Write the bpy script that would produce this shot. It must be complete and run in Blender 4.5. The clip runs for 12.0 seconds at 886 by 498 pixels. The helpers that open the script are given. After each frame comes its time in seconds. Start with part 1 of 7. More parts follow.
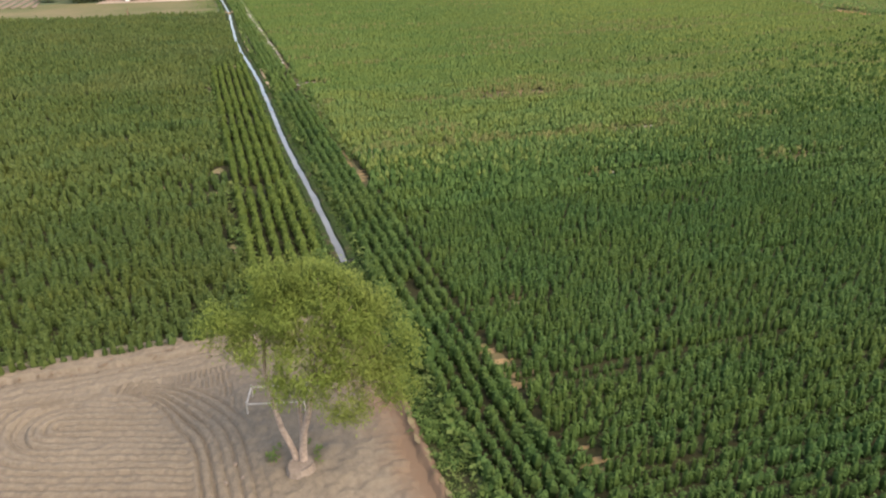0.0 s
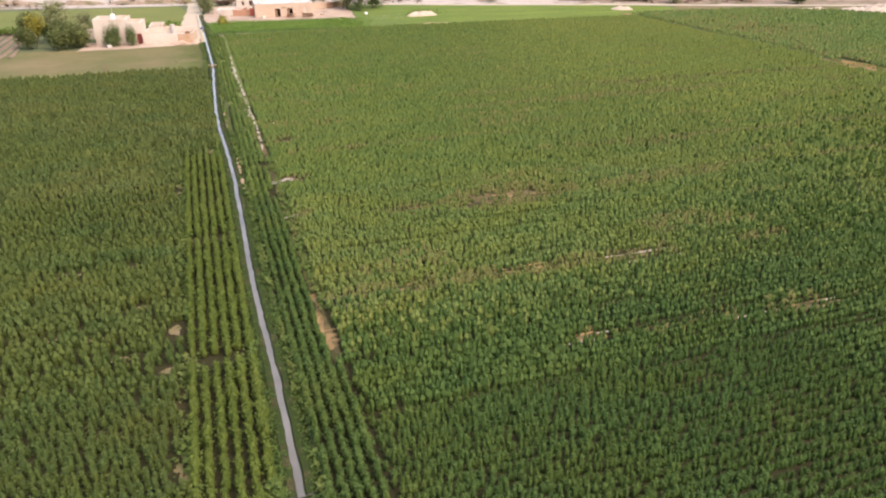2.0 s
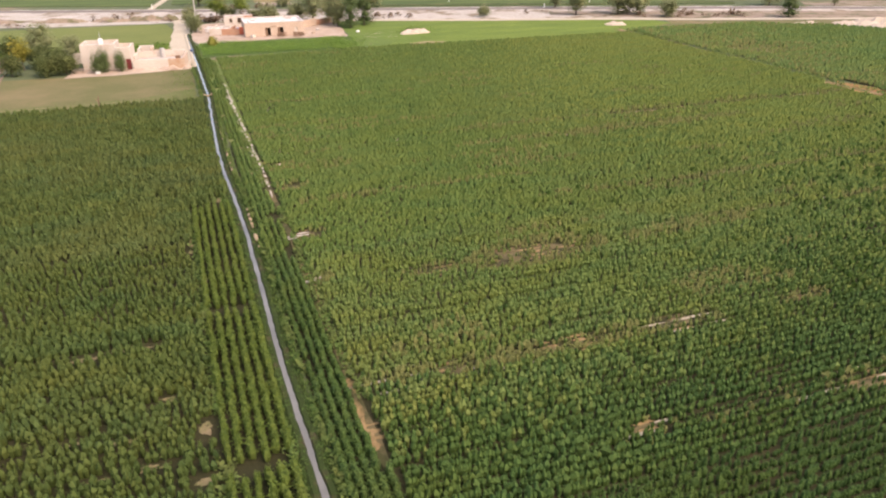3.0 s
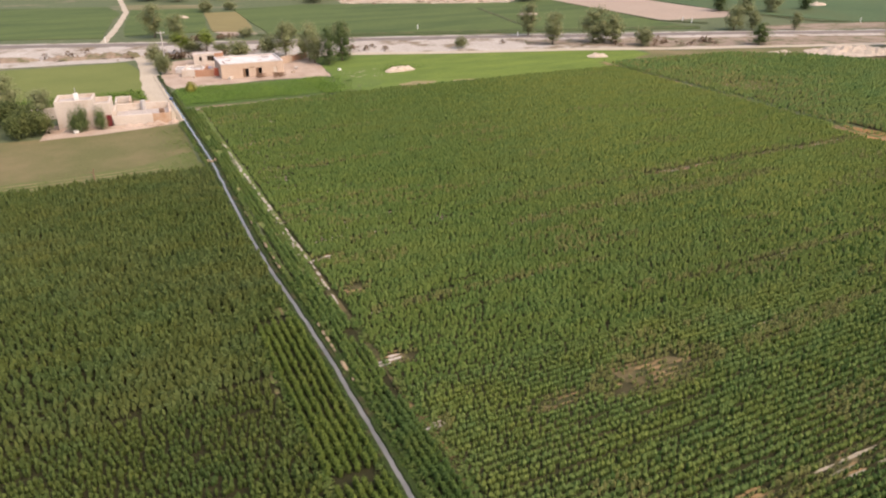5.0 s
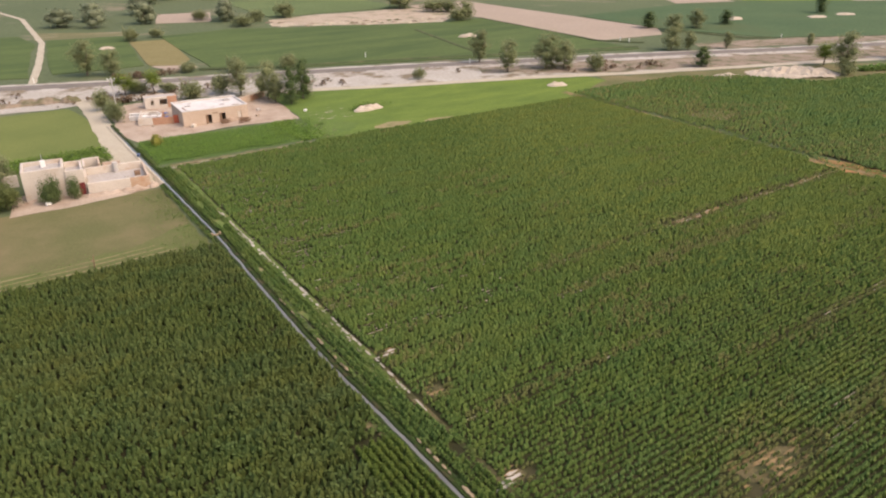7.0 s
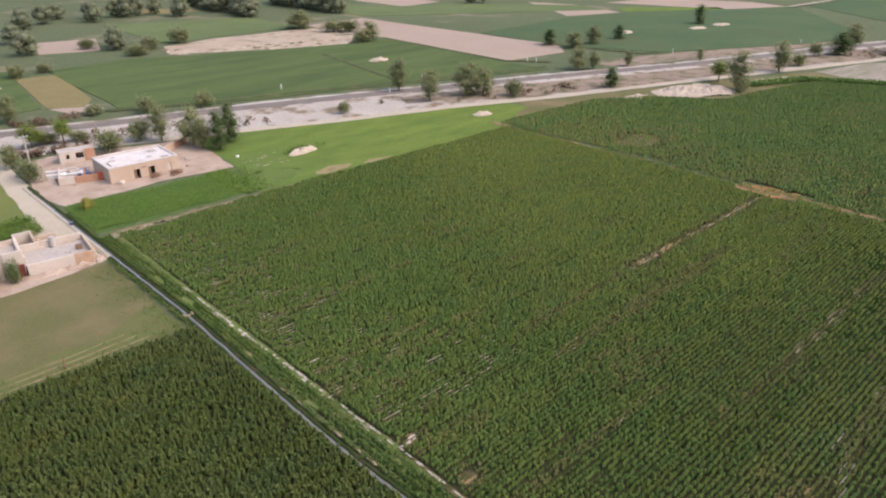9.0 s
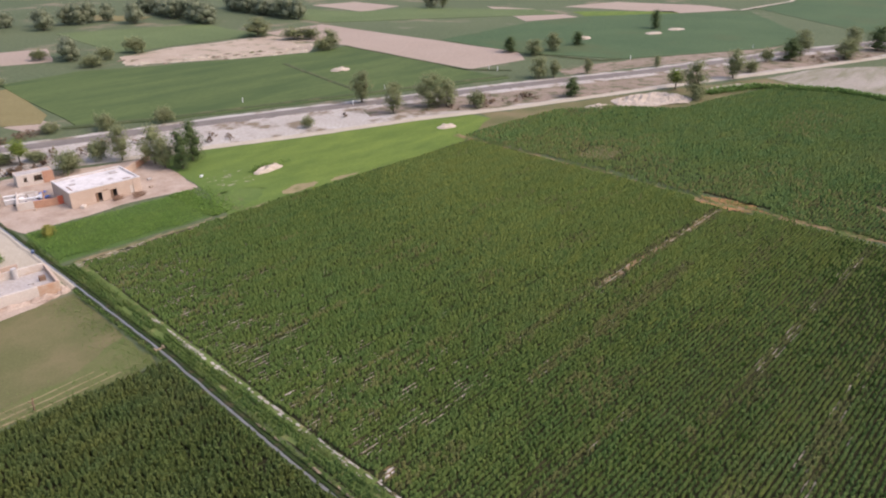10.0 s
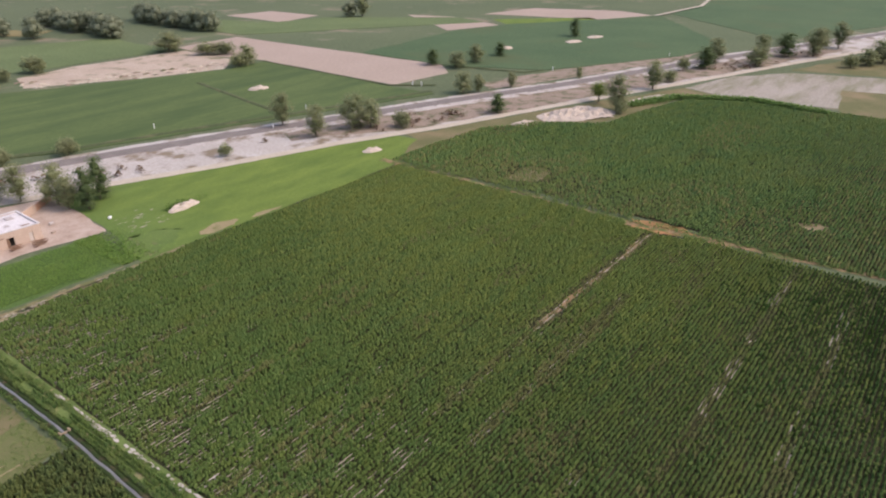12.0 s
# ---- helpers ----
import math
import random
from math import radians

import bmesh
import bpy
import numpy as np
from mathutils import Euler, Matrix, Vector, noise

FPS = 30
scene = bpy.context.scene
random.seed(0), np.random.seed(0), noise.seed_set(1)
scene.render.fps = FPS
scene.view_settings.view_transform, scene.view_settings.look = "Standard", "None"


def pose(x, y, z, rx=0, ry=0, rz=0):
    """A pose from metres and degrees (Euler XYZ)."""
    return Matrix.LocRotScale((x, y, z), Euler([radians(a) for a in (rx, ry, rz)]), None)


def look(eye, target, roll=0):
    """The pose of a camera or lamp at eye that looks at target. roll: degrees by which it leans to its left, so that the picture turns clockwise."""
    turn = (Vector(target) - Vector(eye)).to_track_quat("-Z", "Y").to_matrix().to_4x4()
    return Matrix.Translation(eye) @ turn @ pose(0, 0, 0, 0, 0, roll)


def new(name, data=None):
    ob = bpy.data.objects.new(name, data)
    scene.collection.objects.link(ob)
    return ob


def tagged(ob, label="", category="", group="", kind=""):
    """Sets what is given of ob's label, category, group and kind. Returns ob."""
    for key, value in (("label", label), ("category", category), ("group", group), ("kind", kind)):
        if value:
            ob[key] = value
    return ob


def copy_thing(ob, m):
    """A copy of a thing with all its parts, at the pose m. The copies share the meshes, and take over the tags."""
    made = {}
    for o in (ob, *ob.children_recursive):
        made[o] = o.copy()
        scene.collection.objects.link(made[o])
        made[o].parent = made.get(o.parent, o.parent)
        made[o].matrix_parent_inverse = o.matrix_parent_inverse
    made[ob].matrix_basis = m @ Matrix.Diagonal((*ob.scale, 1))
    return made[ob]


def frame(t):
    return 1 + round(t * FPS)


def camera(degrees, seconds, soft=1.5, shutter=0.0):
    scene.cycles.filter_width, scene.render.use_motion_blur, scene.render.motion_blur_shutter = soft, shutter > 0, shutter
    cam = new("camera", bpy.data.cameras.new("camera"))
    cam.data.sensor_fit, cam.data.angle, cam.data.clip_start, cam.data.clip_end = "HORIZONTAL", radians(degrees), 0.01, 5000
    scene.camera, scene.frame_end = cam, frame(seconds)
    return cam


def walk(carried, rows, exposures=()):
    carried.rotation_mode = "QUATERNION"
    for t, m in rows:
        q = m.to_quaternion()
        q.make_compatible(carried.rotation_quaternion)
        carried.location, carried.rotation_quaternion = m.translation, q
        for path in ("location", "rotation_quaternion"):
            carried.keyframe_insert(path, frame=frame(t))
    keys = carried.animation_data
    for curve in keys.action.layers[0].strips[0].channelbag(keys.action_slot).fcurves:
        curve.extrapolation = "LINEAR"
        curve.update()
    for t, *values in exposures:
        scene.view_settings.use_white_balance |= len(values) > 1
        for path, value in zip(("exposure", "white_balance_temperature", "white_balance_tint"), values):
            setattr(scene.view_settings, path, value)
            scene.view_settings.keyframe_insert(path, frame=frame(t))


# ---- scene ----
PLAN = 1.18                             # metres to a unit of the plan below
cam = camera(64.26, 12.0, 2.1, 0.2)
# seconds, eye, yaw, pitch, roll
PATH = [
    (0.0, (-4.62, -0.00, 13.80), -18.50, -25.43, 0.07),
    (0.5, (-3.69, 1.28, 15.48), -18.42, -25.41, 0.12),
    (1.0, (-2.31, 2.58, 17.04), -18.41, -25.46, 0.15),
    (1.5, (-1.44, 4.22, 18.67), -18.48, -25.44, 0.16),
    (2.0, (-1.35, 6.40, 20.34), -18.60, -25.42, 0.08),
    (2.5, (-2.00, 8.58, 21.78), -19.28, -25.37, 0.01),
    (3.0, (-3.25, 11.21, 23.36), -20.28, -25.37, -0.04),
    (3.2, (-3.93, 12.43, 23.96), -20.71, -25.30, -0.04),
    (4.8, (-10.72, 22.40, 28.35), -25.43, -25.08, 0.12),
    (5.0, (-11.62, 23.49, 29.03), -26.09, -25.12, 0.16),
    (5.5, (-13.95, 26.27, 30.61), -27.98, -25.12, 0.12),
    (6.0, (-16.33, 29.09, 32.24), -29.96, -25.13, 0.10),
    (6.5, (-18.70, 31.99, 33.69), -31.95, -25.08, 0.13),
    (7.0, (-21.15, 35.06, 35.19), -34.00, -25.00, 0.08),
    (7.5, (-23.27, 37.80, 36.59), -35.81, -25.00, 0.10),
    (7.7, (-23.86, 38.77, 37.29), -37.32, -25.02, 0.00),
    (9.3, (-28.00, 44.25, 43.13), -44.52, -24.99, -0.02),
    (9.5, (-28.03, 44.43, 43.81), -45.22, -25.05, 0.00),
    (10.0, (-27.94, 44.73, 45.53), -46.82, -25.08, 0.05),
    (10.5, (-27.27, 45.47, 47.03), -48.39, -25.06, 0.14),
    (11.0, (-26.00, 46.52, 48.10), -49.99, -25.06, 0.10),
    (11.5, (-24.65, 47.70, 48.62), -51.43, -25.07, 0.14),
    (12.0, (-23.16, 49.03, 49.15), -53.03, -25.05, 0.12),
]
walk(cam, [(t, pose(*(PLAN * v for v in eye), 90 + pitch, 0, yaw) @ pose(0, 0, 0, 0, 0, roll)) for t, eye, yaw, pitch, roll in PATH],
     [(0.0, 0.4, 7150, 12), (1.5, 0.42, 7300, 18), (3.2, 0.34, 7600, 20), (5.5, 0.06, 7550, 17), (7.7, -0.02, 7350, 15), (9.3, -0.06, 6650, 18), (12.0, -0.12, 6600, 20)])

# ---- sky and sun: a hazy, soft afternoon ----
SUN_AZ, SUN_EL = 145.0, 52.0            # compass degrees from +y over +x; height in degrees
world = bpy.data.worlds.new("sky")
scene.world = world
world.use_nodes = True
sky = world.node_tree.nodes.new("ShaderNodeTexSky")
sky.sky_type = "NISHITA"
sky.sun_disc = False
sky.sun_elevation = radians(SUN_EL)
sky.sun_rotation = radians(SUN_AZ)
sky.air_density, sky.dust_density = 1.0, 4.0
back = world.node_tree.nodes["Background"]
world.node_tree.links.new(sky.outputs[0], back.inputs[0])
back.inputs[1].default_value = 0.345
sun = new("sun", bpy.data.lights.new("sun", "SUN"))
sun.data.energy, sun.data.angle, sun.data.color = 0.35, radians(70), (1.0, 0.93, 0.82)
az, el = radians(SUN_AZ), radians(SUN_EL)
sun.matrix_world = look(Vector((math.sin(az) * math.cos(el), math.cos(az) * math.cos(el), math.sin(el))) * 100, (0, 0, 0))


# ---- materials ----
def ramp(nt, fac, stops):
    n = nt.nodes.new("ShaderNodeValToRGB")
    while len(n.color_ramp.elements) < len(stops):
        n.color_ramp.elements.new(0.5)
    for e, (p, c) in zip(n.color_ramp.elements, stops):
        e.position, e.color = p, (*c, 1)
    nt.links.new(fac, n.inputs[0])
    return n.outputs[0]


def noise_tex(nt, scale, detail=4.0, rough=0.55, stretch=(1, 1, 1), shift=0.0):
    g = nt.nodes.new("ShaderNodeNewGeometry")
    m = nt.nodes.new("ShaderNodeMapping")
    m.inputs["Scale"].default_value = stretch
    m.inputs["Location"].default_value = (shift, shift * 0.7, 0)
    nt.links.new(g.outputs["Position"], m.inputs[0])
    n = nt.nodes.new("ShaderNodeTexNoise")
    n.inputs["Scale"].default_value, n.inputs["Detail"].default_value, n.inputs["Roughness"].default_value = scale, detail, rough
    nt.links.new(m.outputs[0], n.inputs["Vector"])
    return n.outputs["Fac"]


def mixc(nt, fac, a, b, mode="MIX"):
    n = nt.nodes.new("ShaderNodeMix")
    n.data_type, n.blend_type = "RGBA", mode
    for sock, v in ((n.inputs[0], fac), (n.inputs[6], a), (n.inputs[7], b)):
        if isinstance(v, (int, float)):
            sock.default_value = v
        elif isinstance(v, tuple):
            sock.default_value = (*v, 1)
        else:
            nt.links.new(v, sock)
    return n.outputs[2]


def base_mat(name, rough=0.9, spec=0.1):
    m = bpy.data.materials.new(name)
    m.use_nodes = True
    p = m.node_tree.nodes["Principled BSDF"]
    p.inputs["Roughness"].default_value = rough
    p.inputs["Specular IOR Level"].default_value = spec
    return m, m.node_tree, p


def bump(nt, p, fac, strength, dist):
    b = nt.nodes.new("ShaderNodeBump")
    b.inputs["Strength"].default_value, b.inputs["Distance"].default_value = strength, dist
    nt.links.new(fac, b.inputs["Height"])
    nt.links.new(b.outputs[0], p.inputs["Normal"])


def earth(name, dark, light, big=0.08, fine=2.5, rough=0.95, patch=None, patch_scale=0.12, patch_at=0.55, patch_soft=0.06, relief=0.05, stretch=(1, 1, 1)):
    """Soil, sand, plaster and mown grass: large stains, grain, and patches of a second colour."""
    m, nt, p = base_mat(name, rough)
    c = ramp(nt, noise_tex(nt, big, 5.0, stretch=stretch), [(0.32, dark), (0.68, light)])
    grain = noise_tex(nt, fine, 6.0, 0.7, stretch=stretch, shift=7.0)
    c = mixc(nt, 0.55, c, ramp(nt, grain, [(0.3, tuple(v * 0.75 for v in dark)), (0.72, tuple(min(v * 1.15, 0.85) for v in light))]))
    if patch:
        f = ramp(nt, noise_tex(nt, patch_scale, 6.0, 0.62, stretch=stretch, shift=31.0), [(patch_at - patch_soft, (0, 0, 0)), (patch_at + patch_soft, (1, 1, 1))])
        c = mixc(nt, f, c, patch)
    nt.links.new(c, p.inputs["Base Color"])
    bump(nt, p, grain, 0.6, relief)
    return m


def leafy(name, dark, light, yellow, big=0.05, through_light=0.3, spread=0.5, stretch=(1, 1, 1), mottle=0.0, rows=(0.35, 1.0, 1)):
    """Leaves: every leaf its own shade, large areas greener or yellower, some light through the blade."""
    m, nt, p = base_mat(name, 0.7, 0.08)
    g = nt.nodes.new("ShaderNodeNewGeometry")
    c = ramp(nt, g.outputs["Random Per Island"], [(0.0, dark), (0.65, light), (1.0, tuple(0.8 * a + 0.2 * b for a, b in zip(light, yellow)))])
    f = ramp(nt, noise_tex(nt, big, 4.0, stretch=stretch), [(0.42, (0, 0, 0)), (0.72, (1, 1, 1))])
    f2 = nt.nodes.new("ShaderNodeMath")
    f2.operation = "MULTIPLY"
    f2.inputs[1].default_value = spread
    nt.links.new(f, f2.inputs[0])
    c = mixc(nt, f2.outputs[0], c, yellow)
    o = nt.nodes.new("ShaderNodeObjectInfo")
    c = mixc(nt, 0.35, c, ramp(nt, o.outputs["Random"], [(0.0, dark), (1.0, light)]))
    if mottle:
        # stretches of a row yellower or browner, others a deeper blue-green
        hue = ramp(nt, noise_tex(nt, 0.42, 3.0, 0.6, rows, 17.0), [(0.34, (0.87, 0.98, 1.10)), (0.5, (1.0, 1.0, 1.0)), (0.68, (1.15, 1.03, 0.90))])
        c = mixc(nt, mottle, c, hue, "MULTIPLY")
    nt.links.new(c, p.inputs["Base Color"])
    t = nt.nodes.new("ShaderNodeBsdfTranslucent")
    nt.links.new(c, t.inputs["Color"])
    mx = nt.nodes.new("ShaderNodeMixShader")
    mx.inputs[0].default_value = through_light
    nt.links.new(p.outputs[0], mx.inputs[1])
    nt.links.new(t.outputs[0], mx.inputs[2])
    nt.links.new(mx.outputs[0], nt.nodes["Material Output"].inputs["Surface"])
    return m


def plain(name, c, rough=0.7, metal=0.0, vary=0.25, scale=4.0):
    m, nt, p = base_mat(name, rough, 0.4)
    p.inputs["Metallic"].default_value = metal
    n = noise_tex(nt, scale, 5.0)
    nt.links.new(ramp(nt, n, [(0.3, tuple(v * (1 - vary) for v in c)), (0.7, tuple(min(1, v * (1 + vary * 0.6)) for v in c))]), p.inputs["Base Color"])
    return m


M_GROUND = earth("open_land", (0.075, 0.10, 0.05), (0.115, 0.135, 0.07), big=0.012, fine=0.6, patch=(0.20, 0.17, 0.115), patch_scale=0.03, patch_at=0.62)
# Far darker than the tan soil itself: shade between plants is in the colour.
M_SHADESOIL = earth("shaded_field_soil", (0.022, 0.025, 0.011), (0.040, 0.038, 0.018), big=0.2, fine=5.0, patch=(0.051, 0.043, 0.022), patch_scale=0.10, patch_at=0.62)
M_DRYSTREAK = earth("dry_streak_soil", (0.176, 0.126, 0.062), (0.324, 0.218, 0.111), big=0.4, fine=4.0, patch=(0.073, 0.065, 0.029), patch_scale=0.25, patch_at=0.52)
# Also darkened in colour, for the shade under the weaker rows.
M_SHADEBELT = earth("shaded_belt_soil", (0.028, 0.032, 0.014), (0.048, 0.046, 0.021), big=0.2, fine=4.0, patch=(0.075, 0.064, 0.034), patch_scale=0.15, patch_at=0.64, patch_soft=0.1)
M_WEAKSOIL = earth("weak_row_soil", (0.095, 0.080, 0.040), (0.160, 0.130, 0.068), big=0.4, fine=4.0, patch=(0.052, 0.055, 0.024), patch_scale=0.3, patch_at=0.52)
M_PALE = earth("salty_soil", (0.357, 0.315, 0.264), (0.510, 0.468, 0.408), big=0.5, fine=6.0, patch=(0.204, 0.162, 0.102), patch_scale=0.5, patch_at=0.62)
M_PLOT = earth("furrowed_soil", (0.150, 0.112, 0.080), (0.225, 0.172, 0.126), big=0.3, fine=3.0)
M_PALECRUST = earth("pale_crust", (0.26, 0.23, 0.165), (0.42, 0.375, 0.29), big=0.5, fine=5.0, patch=(0.12, 0.12, 0.06), patch_scale=0.6, patch_at=0.58)
M_PLOUGH = earth("ploughed_soil", (0.146, 0.119, 0.085), (0.199, 0.165, 0.119), big=0.3, fine=6.0, relief=0.03)


def zone(mat, colour, lo, hi, wave, scale):
    """Turn a ground material into another colour along x, between lo and hi, with an uneven border."""
    nt = mat.node_tree
    sep, geo = nt.nodes.new("ShaderNodeSeparateXYZ"), nt.nodes.new("ShaderNodeNewGeometry")
    nt.links.new(geo.outputs["Position"], sep.inputs[0])
    add = nt.nodes.new("ShaderNodeMath")
    add.operation = "MULTIPLY_ADD"
    add.inputs[1].default_value = wave
    nt.links.new(noise_tex(nt, scale, 5.0, 0.65), add.inputs[0])
    nt.links.new(sep.outputs[0], add.inputs[2])
    edge = nt.nodes.new("ShaderNodeMapRange")
    edge.inputs["From Min"].default_value, edge.inputs["From Max"].default_value = lo, hi
    nt.links.new(add.outputs[0], edge.inputs["Value"])
    p = nt.nodes["Principled BSDF"]
    old = p.inputs["Base Color"].links[0].from_socket
    nt.links.new(mixc(nt, edge.outputs[0], old, colour), p.inputs["Base Color"])


# the margin by the ditch is worn to red-brown earth
zone(M_PLOUGH, (0.15, 0.102, 0.066), -0.75, 0.35, 2.2, 0.9)
M_ORANGE = earth("orange_earth", (0.248, 0.128, 0.055), (0.342, 0.180, 0.084), big=0.5, fine=5.0, patch=(0.131, 0.116, 0.036), patch_scale=0.45, patch_at=0.52)
M_BANK = earth("bank_earth", (0.038, 0.037, 0.016), (0.081, 0.068, 0.038), big=0.5, fine=5.0, patch=(0.028, 0.044, 0.013), patch_scale=0.6, patch_at=0.41)
M_DULL = earth("grazed_grass", (0.094, 0.104, 0.040), (0.137, 0.130, 0.058), big=0.06, fine=3.0, patch=(0.205, 0.158, 0.088), patch_scale=0.055, patch_at=0.60, patch_soft=0.16)
M_WEEDY = earth("weedy_ground", (0.085, 0.124, 0.035), (0.149, 0.200, 0.059), big=0.4, fine=4.0, patch=(0.254, 0.227, 0.109), patch_scale=0.5, patch_at=0.60)
M_BAREGRASS = earth("thin_grass", (0.15, 0.125, 0.065), (0.23, 0.18, 0.105), big=0.2, fine=3.0, patch=(0.12, 0.125, 0.05), patch_scale=0.35, patch_at=0.5)
M_EDGEGRASS = earth("edge_grass", (0.088, 0.106, 0.036), (0.126, 0.140, 0.052), big=0.2, fine=3.0, patch=(0.15, 0.135, 0.065), patch_scale=0.2, patch_at=0.6, patch_soft=0.14)
M_DRYGRASS = earth("dry_grass", (0.20, 0.165, 0.085), (0.29, 0.235, 0.13), big=0.3, fine=3.0, patch=(0.13, 0.14, 0.05), patch_scale=0.3, patch_at=0.62, patch_soft=0.1)
M_YARD = earth("trodden_yard", (0.318, 0.248, 0.190), (0.448, 0.362, 0.288), big=0.2, fine=3.0, patch=(0.255, 0.178, 0.128), patch_scale=0.22, patch_at=0.60, patch_soft=0.14)
M_VERGE = earth("salt_verge", (0.296, 0.266, 0.221), (0.453, 0.420, 0.374), big=0.06, fine=1.2, patch=(0.184, 0.148, 0.100), patch_scale=0.10, patch_at=0.57)
M_SCRUBLAND = earth("scrub_land", (0.182, 0.143, 0.103), (0.298, 0.236, 0.181), big=0.08, fine=1.2, patch=(0.116, 0.110, 0.060), patch_scale=0.2, patch_at=0.55)
M_TRACK = earth("dirt_track", (0.345, 0.300, 0.226), (0.451, 0.399, 0.310), big=0.2, fine=3.0)
M_ROAD = earth("asphalt", (0.131, 0.115, 0.101), (0.206, 0.180, 0.157), big=0.3, fine=6.0, rough=0.9, relief=0.01)
M_WASTE = earth("waste_earth", (0.30, 0.24, 0.175), (0.42, 0.345, 0.265), big=0.08, fine=1.2, patch=(0.17, 0.16, 0.09), patch_scale=0.12, patch_at=0.6)
M_TAN = earth("fallow_soil", (0.293, 0.230, 0.178), (0.349, 0.282, 0.222), big=0.03, fine=0.8)
M_SAND = earth("heaped_sand", (0.360, 0.295, 0.223), (0.475, 0.410, 0.331), big=0.5, fine=3.0)
M_MUD = earth("packed_mud", (0.189, 0.148, 0.111), (0.264, 0.215, 0.168), big=1.5, fine=8.0)
M_DUG = earth("dug_soil", (0.24, 0.18, 0.11), (0.36, 0.28, 0.18), big=0.5, fine=4.0)
M_FARGREEN = earth("far_crop", (0.066, 0.098, 0.033), (0.098, 0.132, 0.045), big=0.05, fine=1.4, relief=0.04, patch=(0.056, 0.086, 0.030), patch_scale=0.05, patch_at=0.54, patch_soft=0.1, stretch=(0.35, 1.5, 1))
# Dark far crop; its bluish cast takes in some distance haze.
M_FARHAZE = earth("far_crop_dark_hazed", (0.050, 0.088, 0.040), (0.080, 0.120, 0.054), big=0.03, fine=0.9, relief=0.1, patch=(0.075, 0.10, 0.045), patch_scale=0.02, patch_at=0.6)
M_DRYPLOT = earth("dry_plot_soil", (0.22, 0.195, 0.15), (0.345, 0.31, 0.255), big=0.08, fine=1.2, patch=(0.165, 0.16, 0.095), patch_scale=0.07, patch_at=0.54, patch_soft=0.1, stretch=(0.35, 1.8, 1))
M_PATHSOIL = earth("path_soil", (0.171, 0.125, 0.064), (0.296, 0.203, 0.108), big=0.5, fine=5.0, patch=(0.093, 0.119, 0.037), patch_scale=0.35, patch_at=0.5)
M_FARGREEN2 = earth("far_crop_dull", (0.081, 0.115, 0.046), (0.132, 0.167, 0.069), big=0.03, fine=0.8, relief=0.12)
M_MOWN = earth("mown_green", (0.098, 0.131, 0.038), (0.155, 0.173, 0.055), big=0.06, fine=3.0)
M_YELLOW = earth("ripe_crop", (0.165, 0.139, 0.060), (0.216, 0.186, 0.086), big=0.1, fine=1.2)
M_PASTURE = earth("rough_pasture", (0.11, 0.115, 0.055), (0.19, 0.17, 0.09), big=0.1, fine=1.0, patch=(0.26, 0.22, 0.15), patch_scale=0.12, patch_at=0.6, patch_soft=0.1, stretch=(0.4, 1.4, 1))
M_DITCH = earth("ditch_weeds", (0.045, 0.062, 0.026), (0.085, 0.102, 0.045), big=0.3, fine=1.5, relief=0.15, patch=(0.12, 0.115, 0.06), patch_scale=0.15, patch_at=0.6, patch_soft=0.1)
M_GREENSWARD = earth("bright_grass", (0.090, 0.141, 0.028), (0.181, 0.234, 0.048), big=0.13, fine=1.6, patch=(0.081, 0.127, 0.028), patch_scale=0.13, patch_at=0.52, patch_soft=0.22, stretch=(0.6, 1.5, 1), relief=0.25)
zone(M_GREENSWARD, (0.088, 0.142, 0.038), 82.0, 40.0, 40.0, 0.05)
M_WET = earth("wet_grass", (0.075, 0.125, 0.034), (0.125, 0.175, 0.045), big=0.25, fine=3.0, patch=(0.130, 0.135, 0.060), patch_scale=0.3, patch_at=0.6)
M_LUSH = earth("fodder_floor", (0.052, 0.097, 0.024), (0.092, 0.148, 0.039), big=0.2, fine=3.0)
# Far crop leaves are paler than near ones, partly haze mixed into the colour.
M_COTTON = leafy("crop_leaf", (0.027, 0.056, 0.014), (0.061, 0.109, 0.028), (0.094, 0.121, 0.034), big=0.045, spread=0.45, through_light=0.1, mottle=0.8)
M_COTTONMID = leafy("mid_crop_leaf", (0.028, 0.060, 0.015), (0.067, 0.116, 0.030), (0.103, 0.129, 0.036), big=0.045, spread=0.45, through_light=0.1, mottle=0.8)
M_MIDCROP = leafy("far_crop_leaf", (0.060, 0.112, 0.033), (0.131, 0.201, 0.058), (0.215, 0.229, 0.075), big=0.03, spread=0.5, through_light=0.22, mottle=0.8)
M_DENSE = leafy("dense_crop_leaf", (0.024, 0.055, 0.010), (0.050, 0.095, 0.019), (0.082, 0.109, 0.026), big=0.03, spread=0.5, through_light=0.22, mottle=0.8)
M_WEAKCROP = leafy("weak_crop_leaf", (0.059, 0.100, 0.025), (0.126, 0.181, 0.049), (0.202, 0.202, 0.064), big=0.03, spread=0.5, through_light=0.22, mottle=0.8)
M_LEFTCROP = leafy("tall_crop_leaf", (0.034, 0.057, 0.015), (0.072, 0.105, 0.028), (0.113, 0.119, 0.035), big=0.05, spread=0.5, through_light=0.12, mottle=0.8)
M_TALLCROP = leafy("seeding_crop_leaf", (0.052, 0.080, 0.023), (0.111, 0.154, 0.046), (0.175, 0.176, 0.068), big=0.05, spread=0.5, through_light=0.25, mottle=0.8)
M_ROWCROP = leafy("row_crop_leaf", (0.036, 0.072, 0.019), (0.081, 0.138, 0.036), (0.128, 0.155, 0.047), big=0.2, spread=0.4, through_light=0.25, mottle=0.6)
